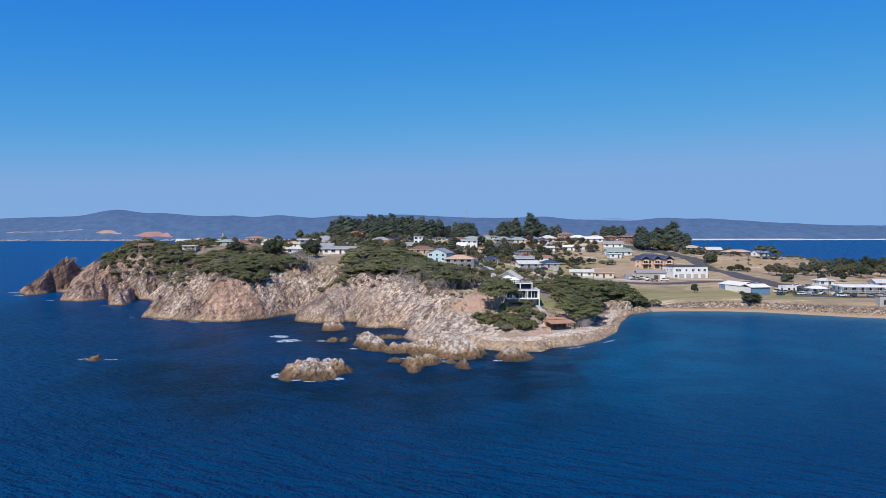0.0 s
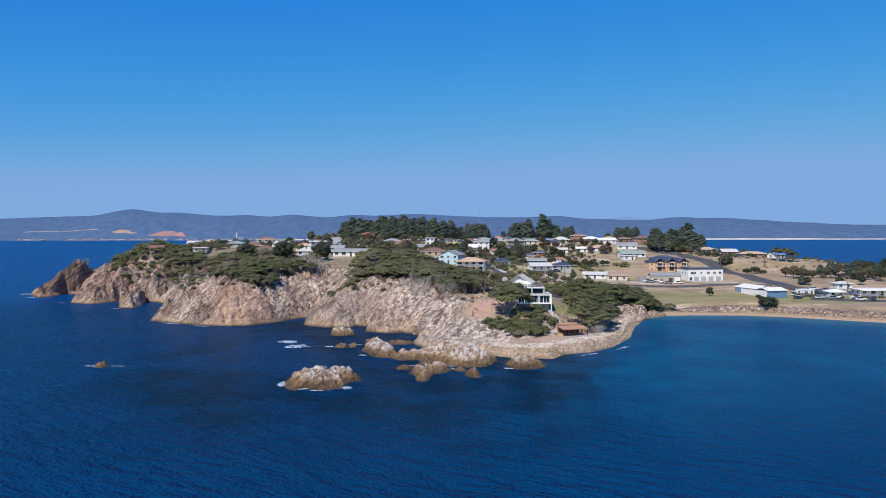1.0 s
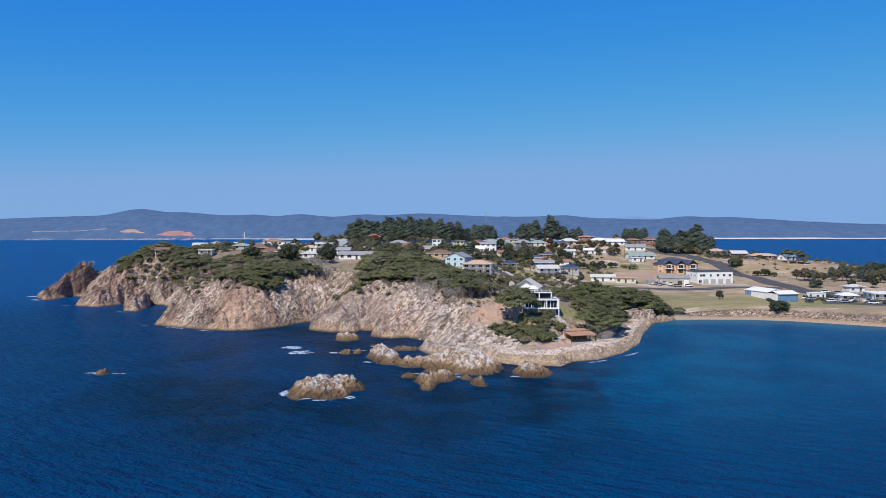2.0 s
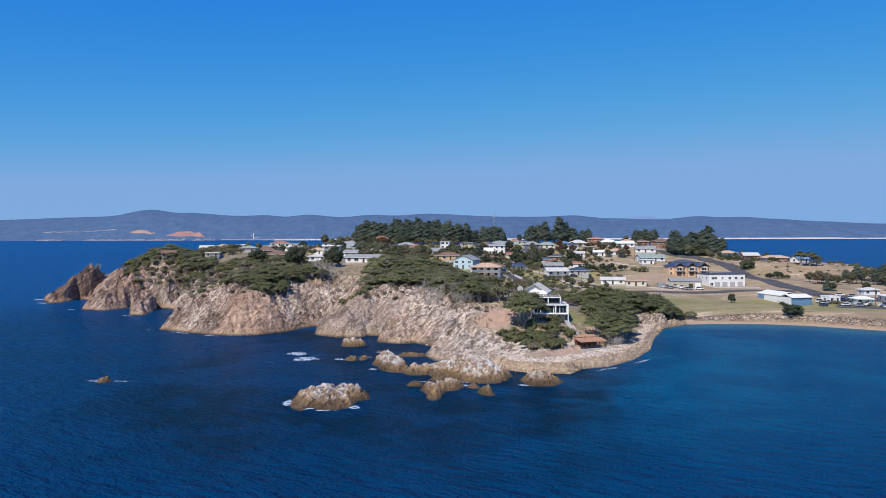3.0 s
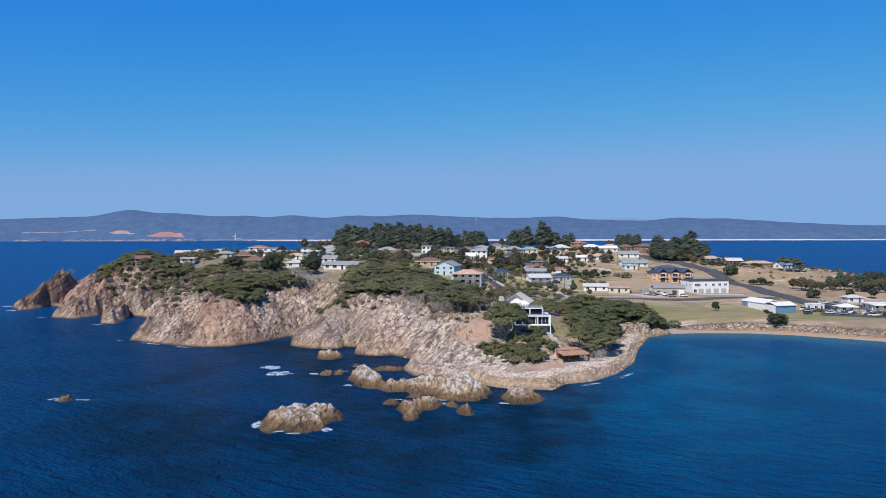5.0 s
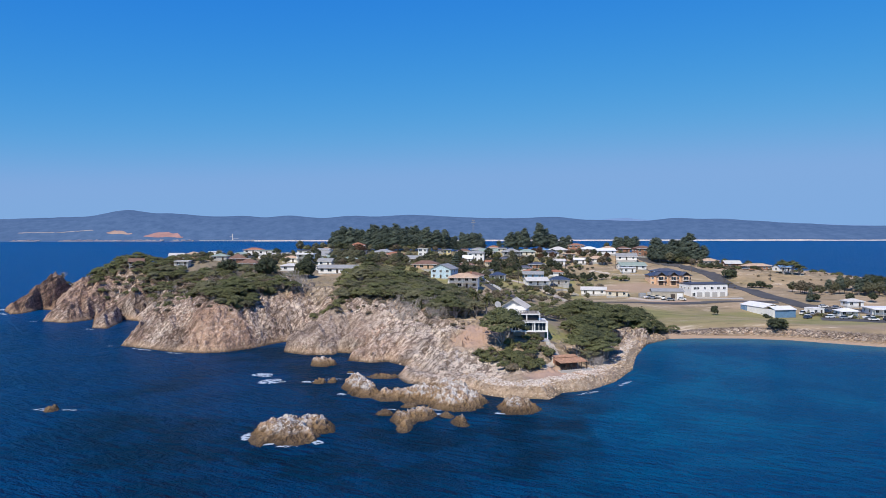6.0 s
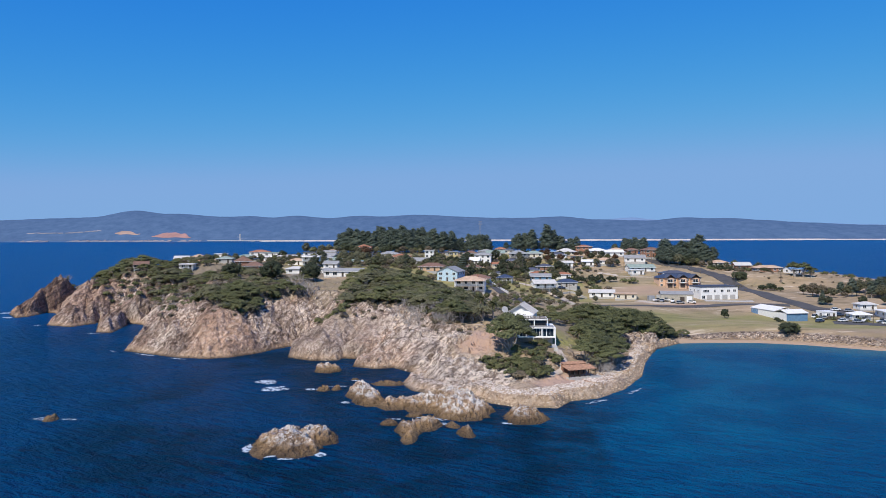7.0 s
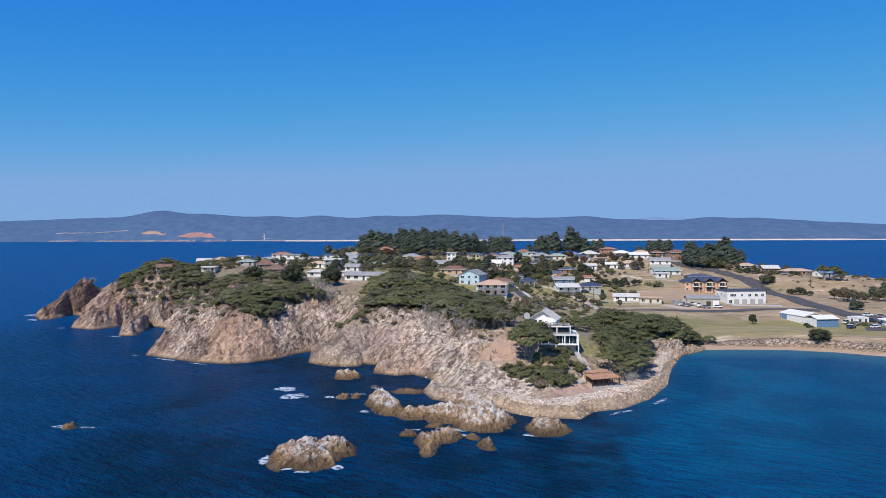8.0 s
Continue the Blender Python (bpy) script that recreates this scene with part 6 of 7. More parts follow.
ROUND = [round_tree(1, 7.0, 6.5, M_GARDEN, "dark green leafy tree between the houses"), round_tree(2, 5.5, 6.0, M_OLIVE, "olive-green rounded tree between the houses"), round_tree(3, 8.5, 7.0, M_GARDEN, "tall leafy green tree between the houses"),
         round_tree(4, 6.0, 6.5, M_HEATH, "grey-brown thin-leaved tree between the houses"), round_tree(5, 7, 8, M_RUSSET, "russet-brown autumn garden tree")]
BUSH = [bush(1, 1.8, 3.0, M_SCRUB, "low rounded dark green bush on dry ground"), bush(2, 1.4, 2.6, M_HEATH, "low brown heath bush on stony ground"), bush(3, 2.2, 3.2, M_OLIVE, "low spreading olive-green bush among dry grass"), bush(4, 1.2, 2.2, M_GARDEN, "small rounded green shrub on dry grass")]
DARK = [round_tree(6, 8.5, 7.5, M_DARKLEAF, "dark green dense evergreen tree", "dark evergreens"), bush(5, 2.2, 3.2, M_DARKLEAF, "dense dark green rounded bush", "dark bushes")]
DOME = [dome_bush(1, 3.4, 6.0, M_DARKLEAF, "dense dark green wind-rounded shrub"), dome_bush(2, 3.0, 5.5, M_SCRUB, "dense green domed shrub")]
BARE = [bare_tree(1, 4.5, "leafless grey coastal shrub with forked stems"), bare_tree(2, 3.6, "leafless grey twiggy shrub above the cliff")]
USED = {}
PLACED = set()
MANY = {"tree": 285, "garden_tree": 200, "bush": 330, "pine_tree": 120, "bare_tree": 80}
WOODS = []


def place(proto, x, y, scale=1.0, turn=None, sink=0.0, label=""):
    """The first use of a prototype takes the prototype itself, later ones copies; past the count of a kind they join the woods."""
    turn = float(rng.random() * 360) if turn is None else turn
    m = pose(x, y, ground(x, y) - sink, 0, 0, turn) @ Matrix.Diagonal((scale, scale, scale * (0.9 + 0.2 * float(rng.random())), 1))
    kind = proto.name.split(".")[0]
    USED[kind] = USED.get(kind, 0) + 1
    if proto.name not in PLACED:
        PLACED.add(proto.name)
        proto.matrix_basis = m
        ob = proto
    elif USED[kind] > MANY.get(kind, 300):
        WOODS.append((proto, m))
        return None
    else:
        ob = copy_thing(proto, Matrix())
        ob.matrix_basis = m
    if label:
        ob["label"] = label
    return ob


def join_woods():
    """All plants past the count, joined by material into one thing of uncounted growth."""
    heaps = {}
    for proto, m in WOODS:
        t = np.array(m)
        for child in proto.children:
            me = child.data
            co = np.empty(len(me.vertices) * 3)
            me.vertices.foreach_get("co", co)
            co = co.reshape(-1, 3) @ t[:3, :3].T + t[:3, 3]
            h = heaps.setdefault(me.materials[0].name, ([], []))
            base = sum(len(c) for c in h[0])
            h[0].append(co)
            h[1].extend([tuple(base + i for i in p.vertices) for p in me.polygons])
    for name, (cos, faces) in heaps.items():
        ob = raw("scrub_growth", np.concatenate(cos), faces, bpy.data.materials[name])
        tagged(ob, "dense scrub and trees growing over the headland", "scrub", kind="stuff")


def scatter(protos, zone, count, gap, lo=0.8, hi=1.2, clear=True, inland=6, tries=16, cliff=False):
    """Plants at random places of an ellipse (x, y, rx, ry, turn), kept apart and off the houses."""
    cx, cy, rx, ry, turn = zone
    c, s = math.cos(radians(turn)), math.sin(radians(turn))
    spots = []
    for _ in range(count * tries):
        if len(spots) == count:
            break
        r, a = math.sqrt(rng.random()), rng.random() * 2 * math.pi
        u, v = r * math.cos(a) * rx, r * math.sin(a) * ry
        x, y = cx + u * c - v * s, cy + u * s + v * c
        if any((x - p) ** 2 + (y - q) ** 2 < gap * gap for p, q in spots):
            continue
        if clear and any((x - p) ** 2 + (y - q) ** 2 < (k + 1.2) ** 2 for p, q, k in TAKEN):
            continue
        if not cliff and -135 < x < 4 and y < scrub_line(x) + 1.5:
            continue
        if 255 < y < 331 and x > 46.5 + (y - 281) * 0.2:
            continue
        spots.append((x, y))
    if not spots:
        return
    d = coast_state(*np.array(spots).T)[0]
    for (x, y), e in zip(spots, d):
        if e > inland:
            place(protos[int(rng.integers(len(protos)))], x, y, float(lo + (hi - lo) * rng.random()))


# Central scrub above the white cliff
TAKEN.append((-55, 371, 9))
TAKEN.append((-62, 369, 8))
scatter(SCRUB[:2] + SCRUB[4:5] + SCRUB[6:], (-27, 348, 26, 42, 0), 92, 3.9, 0.8, 1.1)
scatter(DOME[1:], (-27, 345, 26, 34, 0), 30, 5.0, 0.9, 1.3)
scatter(SCRUB[1:2] + SCRUB[4:], (-36, 330, 16, 20, 0), 16, 4.4, 0.85, 1.1)
scatter(SCRUB, (-14, 312, 14, 14, 0), 18, 4.0, 0.7, 1.0)
scatter(BARE, (-16, 306, 14, 9, -30), 30, 2.2, 0.9, 1.5, cliff=True)
scatter(BUSH[1:2], (-10, 292, 14, 9, -30), 16, 2.8, 0.6, 1.1, cliff=True)
scatter(SCRUB[6:] + SCRUB[1:2], (6, 328, 14, 22, 0), 15, 4.8, 0.6, 0.9)
scatter(ROUND[1:4:2], (10, 352, 14, 20, 0), 9, 5.0, 0.5, 0.8)
# The point: trees round the bare ground, the deck house and the pavilion
for x, y, k, p in ((12.5, 259.5, 1.5, 2), (12.5, 271, 1.35, 2), (16.5, 250.0, 0.6, 3), (16.5, 246.5, 0.5, 1), (20.0, 244.8, 0.5, 1), (13.2, 251.5, 0.45, 0), (22.8, 246.8, 0.5, 3), (42, 278, 1.2, 2), (40, 285, 1.2, 0), (46, 284, 1.2, 2)):
    place(SCRUB[p], x, y, k)
for x, y, k in ((20.0, 252.0, 0.62), (22.5, 249.5, 0.5), (18.5, 248.5, 0.55), (21.5, 259.6, 0.6)):
    place(SCRUB[3], x, y, k)
scatter(BUSH[:3], (17, 246, 6, 4, 20), 18, 1.6, 1.0, 1.8)
scatter(BUSH[:3], (20, 257, 7, 2.5, 0), 14, 1.4, 0.8, 1.3, clear=False)
scatter(BUSH[:3], (8, 251.5, 7, 2.5, -10), 12, 1.8, 0.7, 1.2)
scatter(BUSH[:3] + DOME[1:], (21, 268.3, 5, 1.6, 0), 9, 1.2, 0.5, 0.8, clear=False)
scatter(BUSH[1:3], (-3, 266, 2.5, 9, 10), 6, 1.8, 0.6, 1.0)
scatter(SCRUB[:1] + SCRUB[2:4], (52, 302, 13, 20, -15), 22, 4.4, 1.0, 1.35, inland=12)
scatter(TALL, (48, 284, 6, 10, -15), 5, 4.4, 0.9, 1.1, inland=9)
scatter(SCRUB[:1] + SCRUB[2:4], (66, 325, 20, 14, 35), 34, 3.8, 0.8, 1.25, inland=12)
scatter(SCRUB[:1] + SCRUB[3:4], (79, 338, 9, 5, 10), 9, 2.8, 0.6, 0.85)
scatter(BUSH[:3], (12, 252, 8, 3, -10), 14, 1.4, 0.6, 1.0)
scatter(SCRUB[3:4] + BUSH[:1], (77, 343, 9, 5, -20), 9, 2.8, 0.6, 0.9)
for x, y, k, q in ((58, 338, 1.1, 0), (63, 341, 1.1, 2), (69, 343, 1.0, 0), (56, 327, 0.75, 0), (61, 329, 0.6, 3), (66, 331, 0.55, 3), (71, 333, 0.5, 0), (53, 321, 0.8, 2), (76, 338, 0.9, 2), (80, 339.5, 0.75, 3), (85, 342.5, 0.65, 0), (69, 336, 1.0, 2), (62, 331, 1.1, 0)):
    place(SCRUB[q], x, y, k)
for x, y, k, p in ((38.5, 258.5, 0.75, 1), (42, 261, 0.9, 0), (45, 268, 1.0, 0), (43, 272, 1.0, 1), (47, 279, 1.0, 0), (36, 264, 0.9, 0), (40, 268, 1.05, 0)):
    place(TALL[p], x, y, k)
scatter(TALL, (-14, 316, 16, 6, -25), 10, 4.4, 0.6, 0.85)
scatter(TALL, (-2, 304, 9, 8, 0), 9, 4.0, 0.65, 0.9)
scatter(BARE, (42, 253, 8, 6, 30), 9, 2.2, 0.8, 1.2)
scatter(BARE, (44, 262, 4, 8, -10), 6, 2.6, 0.7, 1.0)
scatter(BARE, (56, 333, 9, 5, 10), 8, 2.6, 0.8, 1.2)
scatter(SCRUB[:1] + SCRUB[2:4], (56, 338, 15, 13, 0), 18, 4.6, 1.1, 1.5)
scatter(SCRUB, (32, 330, 12, 20, 0), 16, 4.6, 0.5, 0.9)
scatter(BUSH, (34, 372, 22, 34, 0), 46, 3.0, 0.8, 1.7)
scatter(ROUND[1:4:2], (28, 372, 22, 24, 0), 16, 5.0, 0.4, 0.65)
PALM = palm(4.6, "shaggy fan palm with hanging dead fronds")
place(PALM, 37, 287, 1.0)
for x, y, k in ((8, 316, 1.2), (12.5, 322, 1.0), (4, 330, 1.15), (26, 283, 0.7)):
    place(PALM, x, y, k)
# Western cliff top and its slopes
scatter(SCRUB[:1] + SCRUB[2:4], (-206, 459, 13, 6, -12), 22, 3.0, 0.7, 1.0)
scatter(SCRUB[:1] + SCRUB[2:4], (-192, 463, 10, 5, -8), 8, 3.6, 0.85, 1.1)
scatter(SCRUB, (-178, 462, 32, 10, -12), 26, 4.2, 0.6, 0.95)
scatter(SCRUB, (-168, 437, 24, 10, -35), 16, 4.0, 0.55, 0.85)
scatter(SCRUB[1:2] + SCRUB[4:] + SCRUB[:1] + SCRUB[5:], (-138, 412, 28, 26, -40), 28, 4.8, 0.6, 1.0)
scatter(SCRUB[:3], (-176, 449, 14, 4, -15), 8, 3.6, 0.6, 0.85)
scatter(SCRUB, (-114, 398, 24, 22, -20), 22, 5.0, 0.7, 1.05)
scatter(SCRUB, (-92, 342, 24, 17, 0), 30, 4.0, 0.7, 1.1)
scatter(DOME[1:], (-95, 338, 22, 16, 0), 14, 4.4, 0.8, 1.2)
scatter(SCRUB[1:2] + SCRUB[3:], (-95, 368, 24, 12, 0), 18, 4.6, 0.75, 1.05)
scatter(BARE, (-128, 380, 24, 20, -40), 12, 4.0, 0.7, 1.1)
scatter(BUSH[:3], (-140, 375, 30, 22, -40), 34, 3.0, 0.8, 1.5)
scatter(SCRUB[3:], (-156, 420, 26, 12, -30), 22, 3.6, 0.45, 0.8)
scatter(SCRUB[3:], (-196, 446, 20, 12, -30), 20, 3.2, 0.35, 0.65)
scatter(BUSH[:3], (-180, 428, 30, 14, -35), 34, 2.4, 0.9, 1.8)
scatter(BARE, (-160, 405, 26, 16, -40), 10, 4.0, 0.7, 1.0)
scatter(BUSH[1:2], (-100, 322, 30, 9, 0), 16, 3.5, 0.7, 1.2, cliff=True)
scatter(BARE, (-74, 350, 8, 10, 0), 6, 2.6, 0.9, 1.4)
for x, y, k in ((-75, 352, 2.0), (-71, 350, 1.7), (-73, 355, 1.8)):
    place(BARE[0], x, y, k, label="large leafless grey tree at the cliff edge")
scatter(SCRUB[3:], (-93, 325, 26, 9, 0), 9, 4.0, 0.4, 0.65, inland=11)
scatter(BUSH[1:3], (-53, 320, 6, 13, 25), 34, 1.6, 0.6, 1.2, cliff=True)
scatter(SCRUB[:2] + SCRUB[3:], (-92, 328, 20, 8, 0), 9, 4.4, 0.5, 0.85, inland=12)
scatter(BUSH[:3], (-84, 322, 14, 7, 0), 14, 2.2, 1.0, 1.8)
scatter(SCRUB[3:], (-172, 432, 20, 8, -20), 12, 3.4, 0.45, 0.7)
scatter(BUSH[:3], (-30, 302, 22, 8, 0), 24, 2.6, 0.7, 1.4, inland=10)
scatter(BUSH[1:2], (-40, 316, 9, 9, 0), 14, 2.4, 0.6, 1.1, cliff=True)
place(BARE[1], -238, 466, 1.3, label="thin grey wind-bent shrub on the pinnacle")
place(PINES[2], -239, 467, 0.2, label="small wind-bent dark conifer on the pinnacle")
place(BUSH[0], -236, 467, 1.2)
# Hilltop pines
scatter(ROUND[:4] + DARK[:1], (-58, 573, 42, 5, 0), 24, 4.0, 0.5, 0.9)
scatter(PINES, (-60, 590, 44, 12, 0), 80, 3.0, 0.62, 1.04)
scatter(PINES, (-80, 605, 30, 10, 0), 12, 5.0, 0.75, 0.95)
scatter(PINES, (0, 598, 20, 8, 0), 17, 3.4, 0.6, 0.85)
scatter(PINES, (46, 602, 18, 5, 0), 8, 4.0, 0.7, 0.9)
for x, y, k, p in ((31, 597, 0.82, 0), (36, 600, 0.86, 2), (41, 596, 0.9, 0), (52, 597, 1.03, 1), (57, 600, 0.9, 1), (63, 598, 0.8, 0), (70, 602, 0.85, 2), (74, 600, 0.8, 0), (22, 600, 0.55, 2), (-103, 590, 0.7, 2), (-97, 585, 0.72, 0)):
    place(PINES[p], x, y, k)
scatter(PINES[2:] + ROUND[:1], (112, 596, 16, 10, 0), 12, 4.6, 0.6, 0.9)
scatter(PINES, (138, 560, 12, 14, 20), 22, 3.4, 0.6, 0.95, clear=False)
scatter(ROUND[:3] + DARK[:1], (141, 546, 10, 6, 20), 12, 3.0, 0.6, 1.0, clear=False)
place(PINES[1], 149, 549, 1.05)
place(PINES[0], 152, 546, 0.9)
place(PINES[2], 157, 544, 0.75)
scatter(PINES[2:] + ROUND[:1], (152, 556, 8, 8, 0), 5, 4.2, 0.5, 0.7)
scatter(ROUND[:4], (-112, 585, 14, 8, 0), 8, 4.5, 0.8, 1.2)
place(norfolk_pine(20, "tall conical dark green island pine"), -7.5, 478, 1.0)
# Gardens
TAKEN.append((82, 500, 19))
TAKEN.append((96, 484, 14))
scatter(DARK[:1] + ROUND[:4], (-120, 490, 48, 36, 0), 60, 4.4, 0.4, 0.8)
scatter(DARK[:1] + ROUND[:4], (-60, 500, 34, 40, 0), 62, 4.2, 0.45, 0.95)
scatter(DARK[:1] + ROUND[:4], (14, 512, 46, 44, 0), 95, 3.8, 0.45, 0.95)
scatter(ROUND + DARK[:1], (72, 562, 40, 20, 0), 40, 4.4, 0.4, 0.75)
scatter(BUSH[:2] + BUSH[3:], (-10, 495, 110, 62, 0), 190, 3.2, 1.0, 2.4)
scatter(ROUND[:4], (-40, 500, 110, 55, 0), 90, 4.0, 0.4, 0.85)
scatter(BUSH, (30, 415, 26, 26, 0), 30, 3.0, 0.7, 1.3)
scatter(ROUND[:4], (36, 425, 26, 22, 0), 12, 5.0, 0.4, 0.7)
scatter(DARK[:1], (68, 475, 16, 3.5, -4), 14, 2.4, 0.35, 0.55)
place(ROUND[4], -74, 540, 1.25, label="large russet-brown tree beside an orange roof")
TAKEN[-2:] = []
place(ROUND[3], 90, 545, 1.1, label="large grey-brown thin-leaved tree on the paddock edge")
place(BUSH[0], 72, 532, 2.2, label="dark purple-brown shrub on the paddock")
for x, y, k in ((-91, 371, 1.1), (-94, 375, 1.15), (-71, 367, 1.0), (-74, 371, 0.95), (-114, 388, 1.0), (-118, 392, 0.9), (-98, 402, 0.9)):
    place(DARK[0], x, y, k, label="dark rounded evergreen at the cliff-top gardens")
# The green, the ridge and the shore road
lone = place(DOME[0], 114.5, 383, 0.66, label="lone rounded dark small tree on the green")
lone.scale.z *= 2.2
place(DOME[0], 126, 340, 1.45, label="large rounded dark bush above the beach")
place(DOME[1], 128.8, 341, 1.0, label="rounded green bush joined to a larger one")
for x, y, k in ((154.5, 487, 1.5), (157.5, 489, 1.2), (160, 463, 1.0), (164, 461, 1.15), (167.5, 457, 0.7), (100, 508, 0.8), (160, 520, 0.7), (176, 505, 0.9), (169, 520, 0.8), (180, 508, 0.7)):
    place(DOME[0], x, y, k, label="dark rounded shrub on the dry ridge")
for x, y, k in ((187, 486, 1.0), (192, 488, 1.05), (197.5, 489, 0.8)):
    place(TALL[0], x, y, k, label="tall umbrella-shaped dark tree on the ridge")
scatter(BUSH[:2] + DARK[1:], (172, 522, 24, 9, -12), 34, 2.6, 0.9, 1.8)
scatter(ROUND[:4] + DARK[:1], (168, 536, 26, 8, -12), 16, 4.0, 0.45, 0.75)
scatter(BUSH[:3], (165, 475, 36, 24, 0), 14, 5.0, 0.5, 1.0)
for x, y, k in ((197, 438, 0.6), (203, 430, 0.55), (210, 436, 0.65), (218, 430, 0.6), (194, 444, 0.5)):
    place(PINES[2], x, y, k, label="dark conifer behind the car park")
scatter(BUSH[:3], (215, 505, 34, 10, -20), 18, 4.0, 0.8, 1.6)
scatter(ROUND[:4], (184, 440, 12, 10, -20), 9, 4.0, 0.5, 0.9)
place(ROUND[3], 175, 434, 1.1, label="brown thin-leaved round tree behind the car park")
place(ROUND[3], 181, 437, 1.0, label="brown thin-leaved round tree behind the car park")
place(norfolk_pine(12, "dark conical island pine beside the car park"), 171, 413, 0.68)
for x, y, k in ((173, 411, 0.55), (188, 408, 0.6), (199, 408, 0.6)):
    place(DARK[0], x, y, k, label="dark dense tree beside the car park")
scatter(DARK[:1] + ROUND[:1], (222, 440, 24, 20, -10), 26, 4.6, 0.7, 1.2)
scatter(SCRUB, (265, 470, 34, 24, -10), 22, 6.0, 0.9, 1.2)
scatter(DARK[1:], (136.5, 378, 1.2, 9, -15), 9, 1.6, 0.5, 0.8, clear=False)
scatter(BUSH[:3], (165, 383, 10, 6, 0), 9, 2.4, 0.8, 1.4)
scatter(BUSH[:3], (190, 372, 22, 4, -8), 10, 3.5, 0.7, 1.2)
scatter(BUSH[1:2], (185, 480, 40, 24, -20), 30, 4.0, 0.4, 0.9)
join_woods()


# ---- stones of the shore ----
def stone_shape(seed, sub=1):
    bm = bmesh.new()
    bmesh.ops.create_icosphere(bm, subdivisions=sub, radius=0.5)
    for v in bm.verts:
        v.co *= 1 + 0.42 * noise.noise(v.co * 2.2 + Vector((seed * 5.1, 0, 0)))
        v.co.z *= 0.72
        v.co.x *= 1.15
    return bm


def stone_material(name, stops):
    mat, n, l, b = material(name, (0.5, 0.42, 0.34), 0.9)
    geo = n.new("ShaderNodeNewGeometry")
    info = n.new("ShaderNodeObjectInfo")
    k = math_node(n, l, "FRACT", math_node(n, l, "ADD", geo.outputs["Random Per Island"], info.outputs["Random"]))
    c = ramp(n, l, k, stops)
    f = noise_node(n, l, 1.6, 5, geo.outputs["Position"], 0.65).outputs[0]
    c = mix(n, l, ramp(n, l, f, [(0.35, (1, 1, 1)), (0.5, (0, 0, 0))]), c, (0.20, 0.15, 0.11))
    l.new(c, b.inputs["Base Color"])
    bump(n, l, b, f, 0.8, 0.15)
    return mat


M_COBBLE = stone_material("pale_cobbles", [(0.05, (0.46, 0.37, 0.29)), (0.4, (0.62, 0.535, 0.45)), (0.95, (0.76, 0.69, 0.62))])
M_TANSTONE = stone_material("tan_cobbles", [(0.05, (0.28, 0.185, 0.11)), (0.5, (0.48, 0.34, 0.21)), (0.95, (0.60, 0.49, 0.36))])
M_RIPRAP = stone_material("grey_boulders", [(0.05, (0.12, 0.09, 0.07)), (0.5, (0.23, 0.175, 0.14)), (0.95, (0.38, 0.31, 0.25))])


def joined_stones(name, spots, mat, label, seed):
    """Many small stones as one mesh of uncounted pieces. spots: x, y, z, size."""
    protos = []
    for k in range(6):
        bm = stone_shape(seed + k)
        protos.append((np.array([v.co[:] for v in bm.verts]), [tuple(v.index for v in f.verts) for f in bm.faces]))
        bm.free()
    cos, faces, base = [], [], 0
    for i, (x, y, z, s) in enumerate(spots):
        v, f = protos[i % 6]
        a = rng.random() * 6.28
        c, q = math.cos(a), math.sin(a)
        w = v * s * (0.8 + 0.5 * rng.random(3))
        cos.append(np.stack([w[:, 0] * c - w[:, 1] * q + x, w[:, 0] * q + w[:, 1] * c + y, w[:, 2] + z], 1))
        faces += [tuple(base + k for k in g) for g in f]
        base += len(v)
    ob = raw(name, np.concatenate(cos), faces, mat)
    return tagged(ob, label, "stones", kind="stuff")


def bank(lo, hi, x0, x1, y0, y1, count, size, section):
    """Places at a given distance from the waterline of one stretch of coast."""
    out = []
    while len(out) < count:
        x, y = x0 + (x1 - x0) * rng.random(4000), y0 + (y1 - y0) * rng.random(4000)
        d, _, _, _, near = coast_state(x, y)
        ok = (d > lo) & (d < hi) & (near[section] <= np.minimum.reduce(near) + 0.01)
        z = land_height(x, y)
        out += [(a, b, c, s) for a, b, c, s in zip(x[ok], y[ok], z[ok], size[0] + (size[1] - size[0]) * rng.random(ok.sum()) ** 2.2)]
    return out[:count]


joined_stones("cobble_bank", bank(3.5, 10, 4, 66, 215, 272, 7000, (0.16, 0.46), 3) + bank(2.5, 5.5, 44, 70, 268, 316, 2200, (0.16, 0.46), 3), M_COBBLE, "bank of pale rounded cobbles along the point", 1)
joined_stones("cobble_edge", bank(0.2, 4.5, 2, 70, 215, 322, 2600, (0.15, 0.65), 3), M_TANSTONE, "tan cobbles and boulders at the waterline", 11)
joined_stones("rubble_edge", bank(3.6, 7.0, 66, 240, 270, 350, 1800, (0.3, 0.9), 4), M_RIPRAP, "grey rubble packed behind the beach", 21)
joined_stones("cove_rubble", bank(0.3, 8, 56, 80, 306, 336, 420, (0.3, 1.0), 3), M_TANSTONE, "tan tumbled boulders below the cove cliff", 41)
joined_stones("cliff_rubble", bank(-0.8, 2.0, -140, -16, 260, 330, 60, (0.3, 0.9), 1) + bank(-0.8, 2.5, -70, -12, 262, 300, 70, (0.3, 1.0), 2), M_TANSTONE, "fallen tan rubble at the foot of the cliffs", 31)


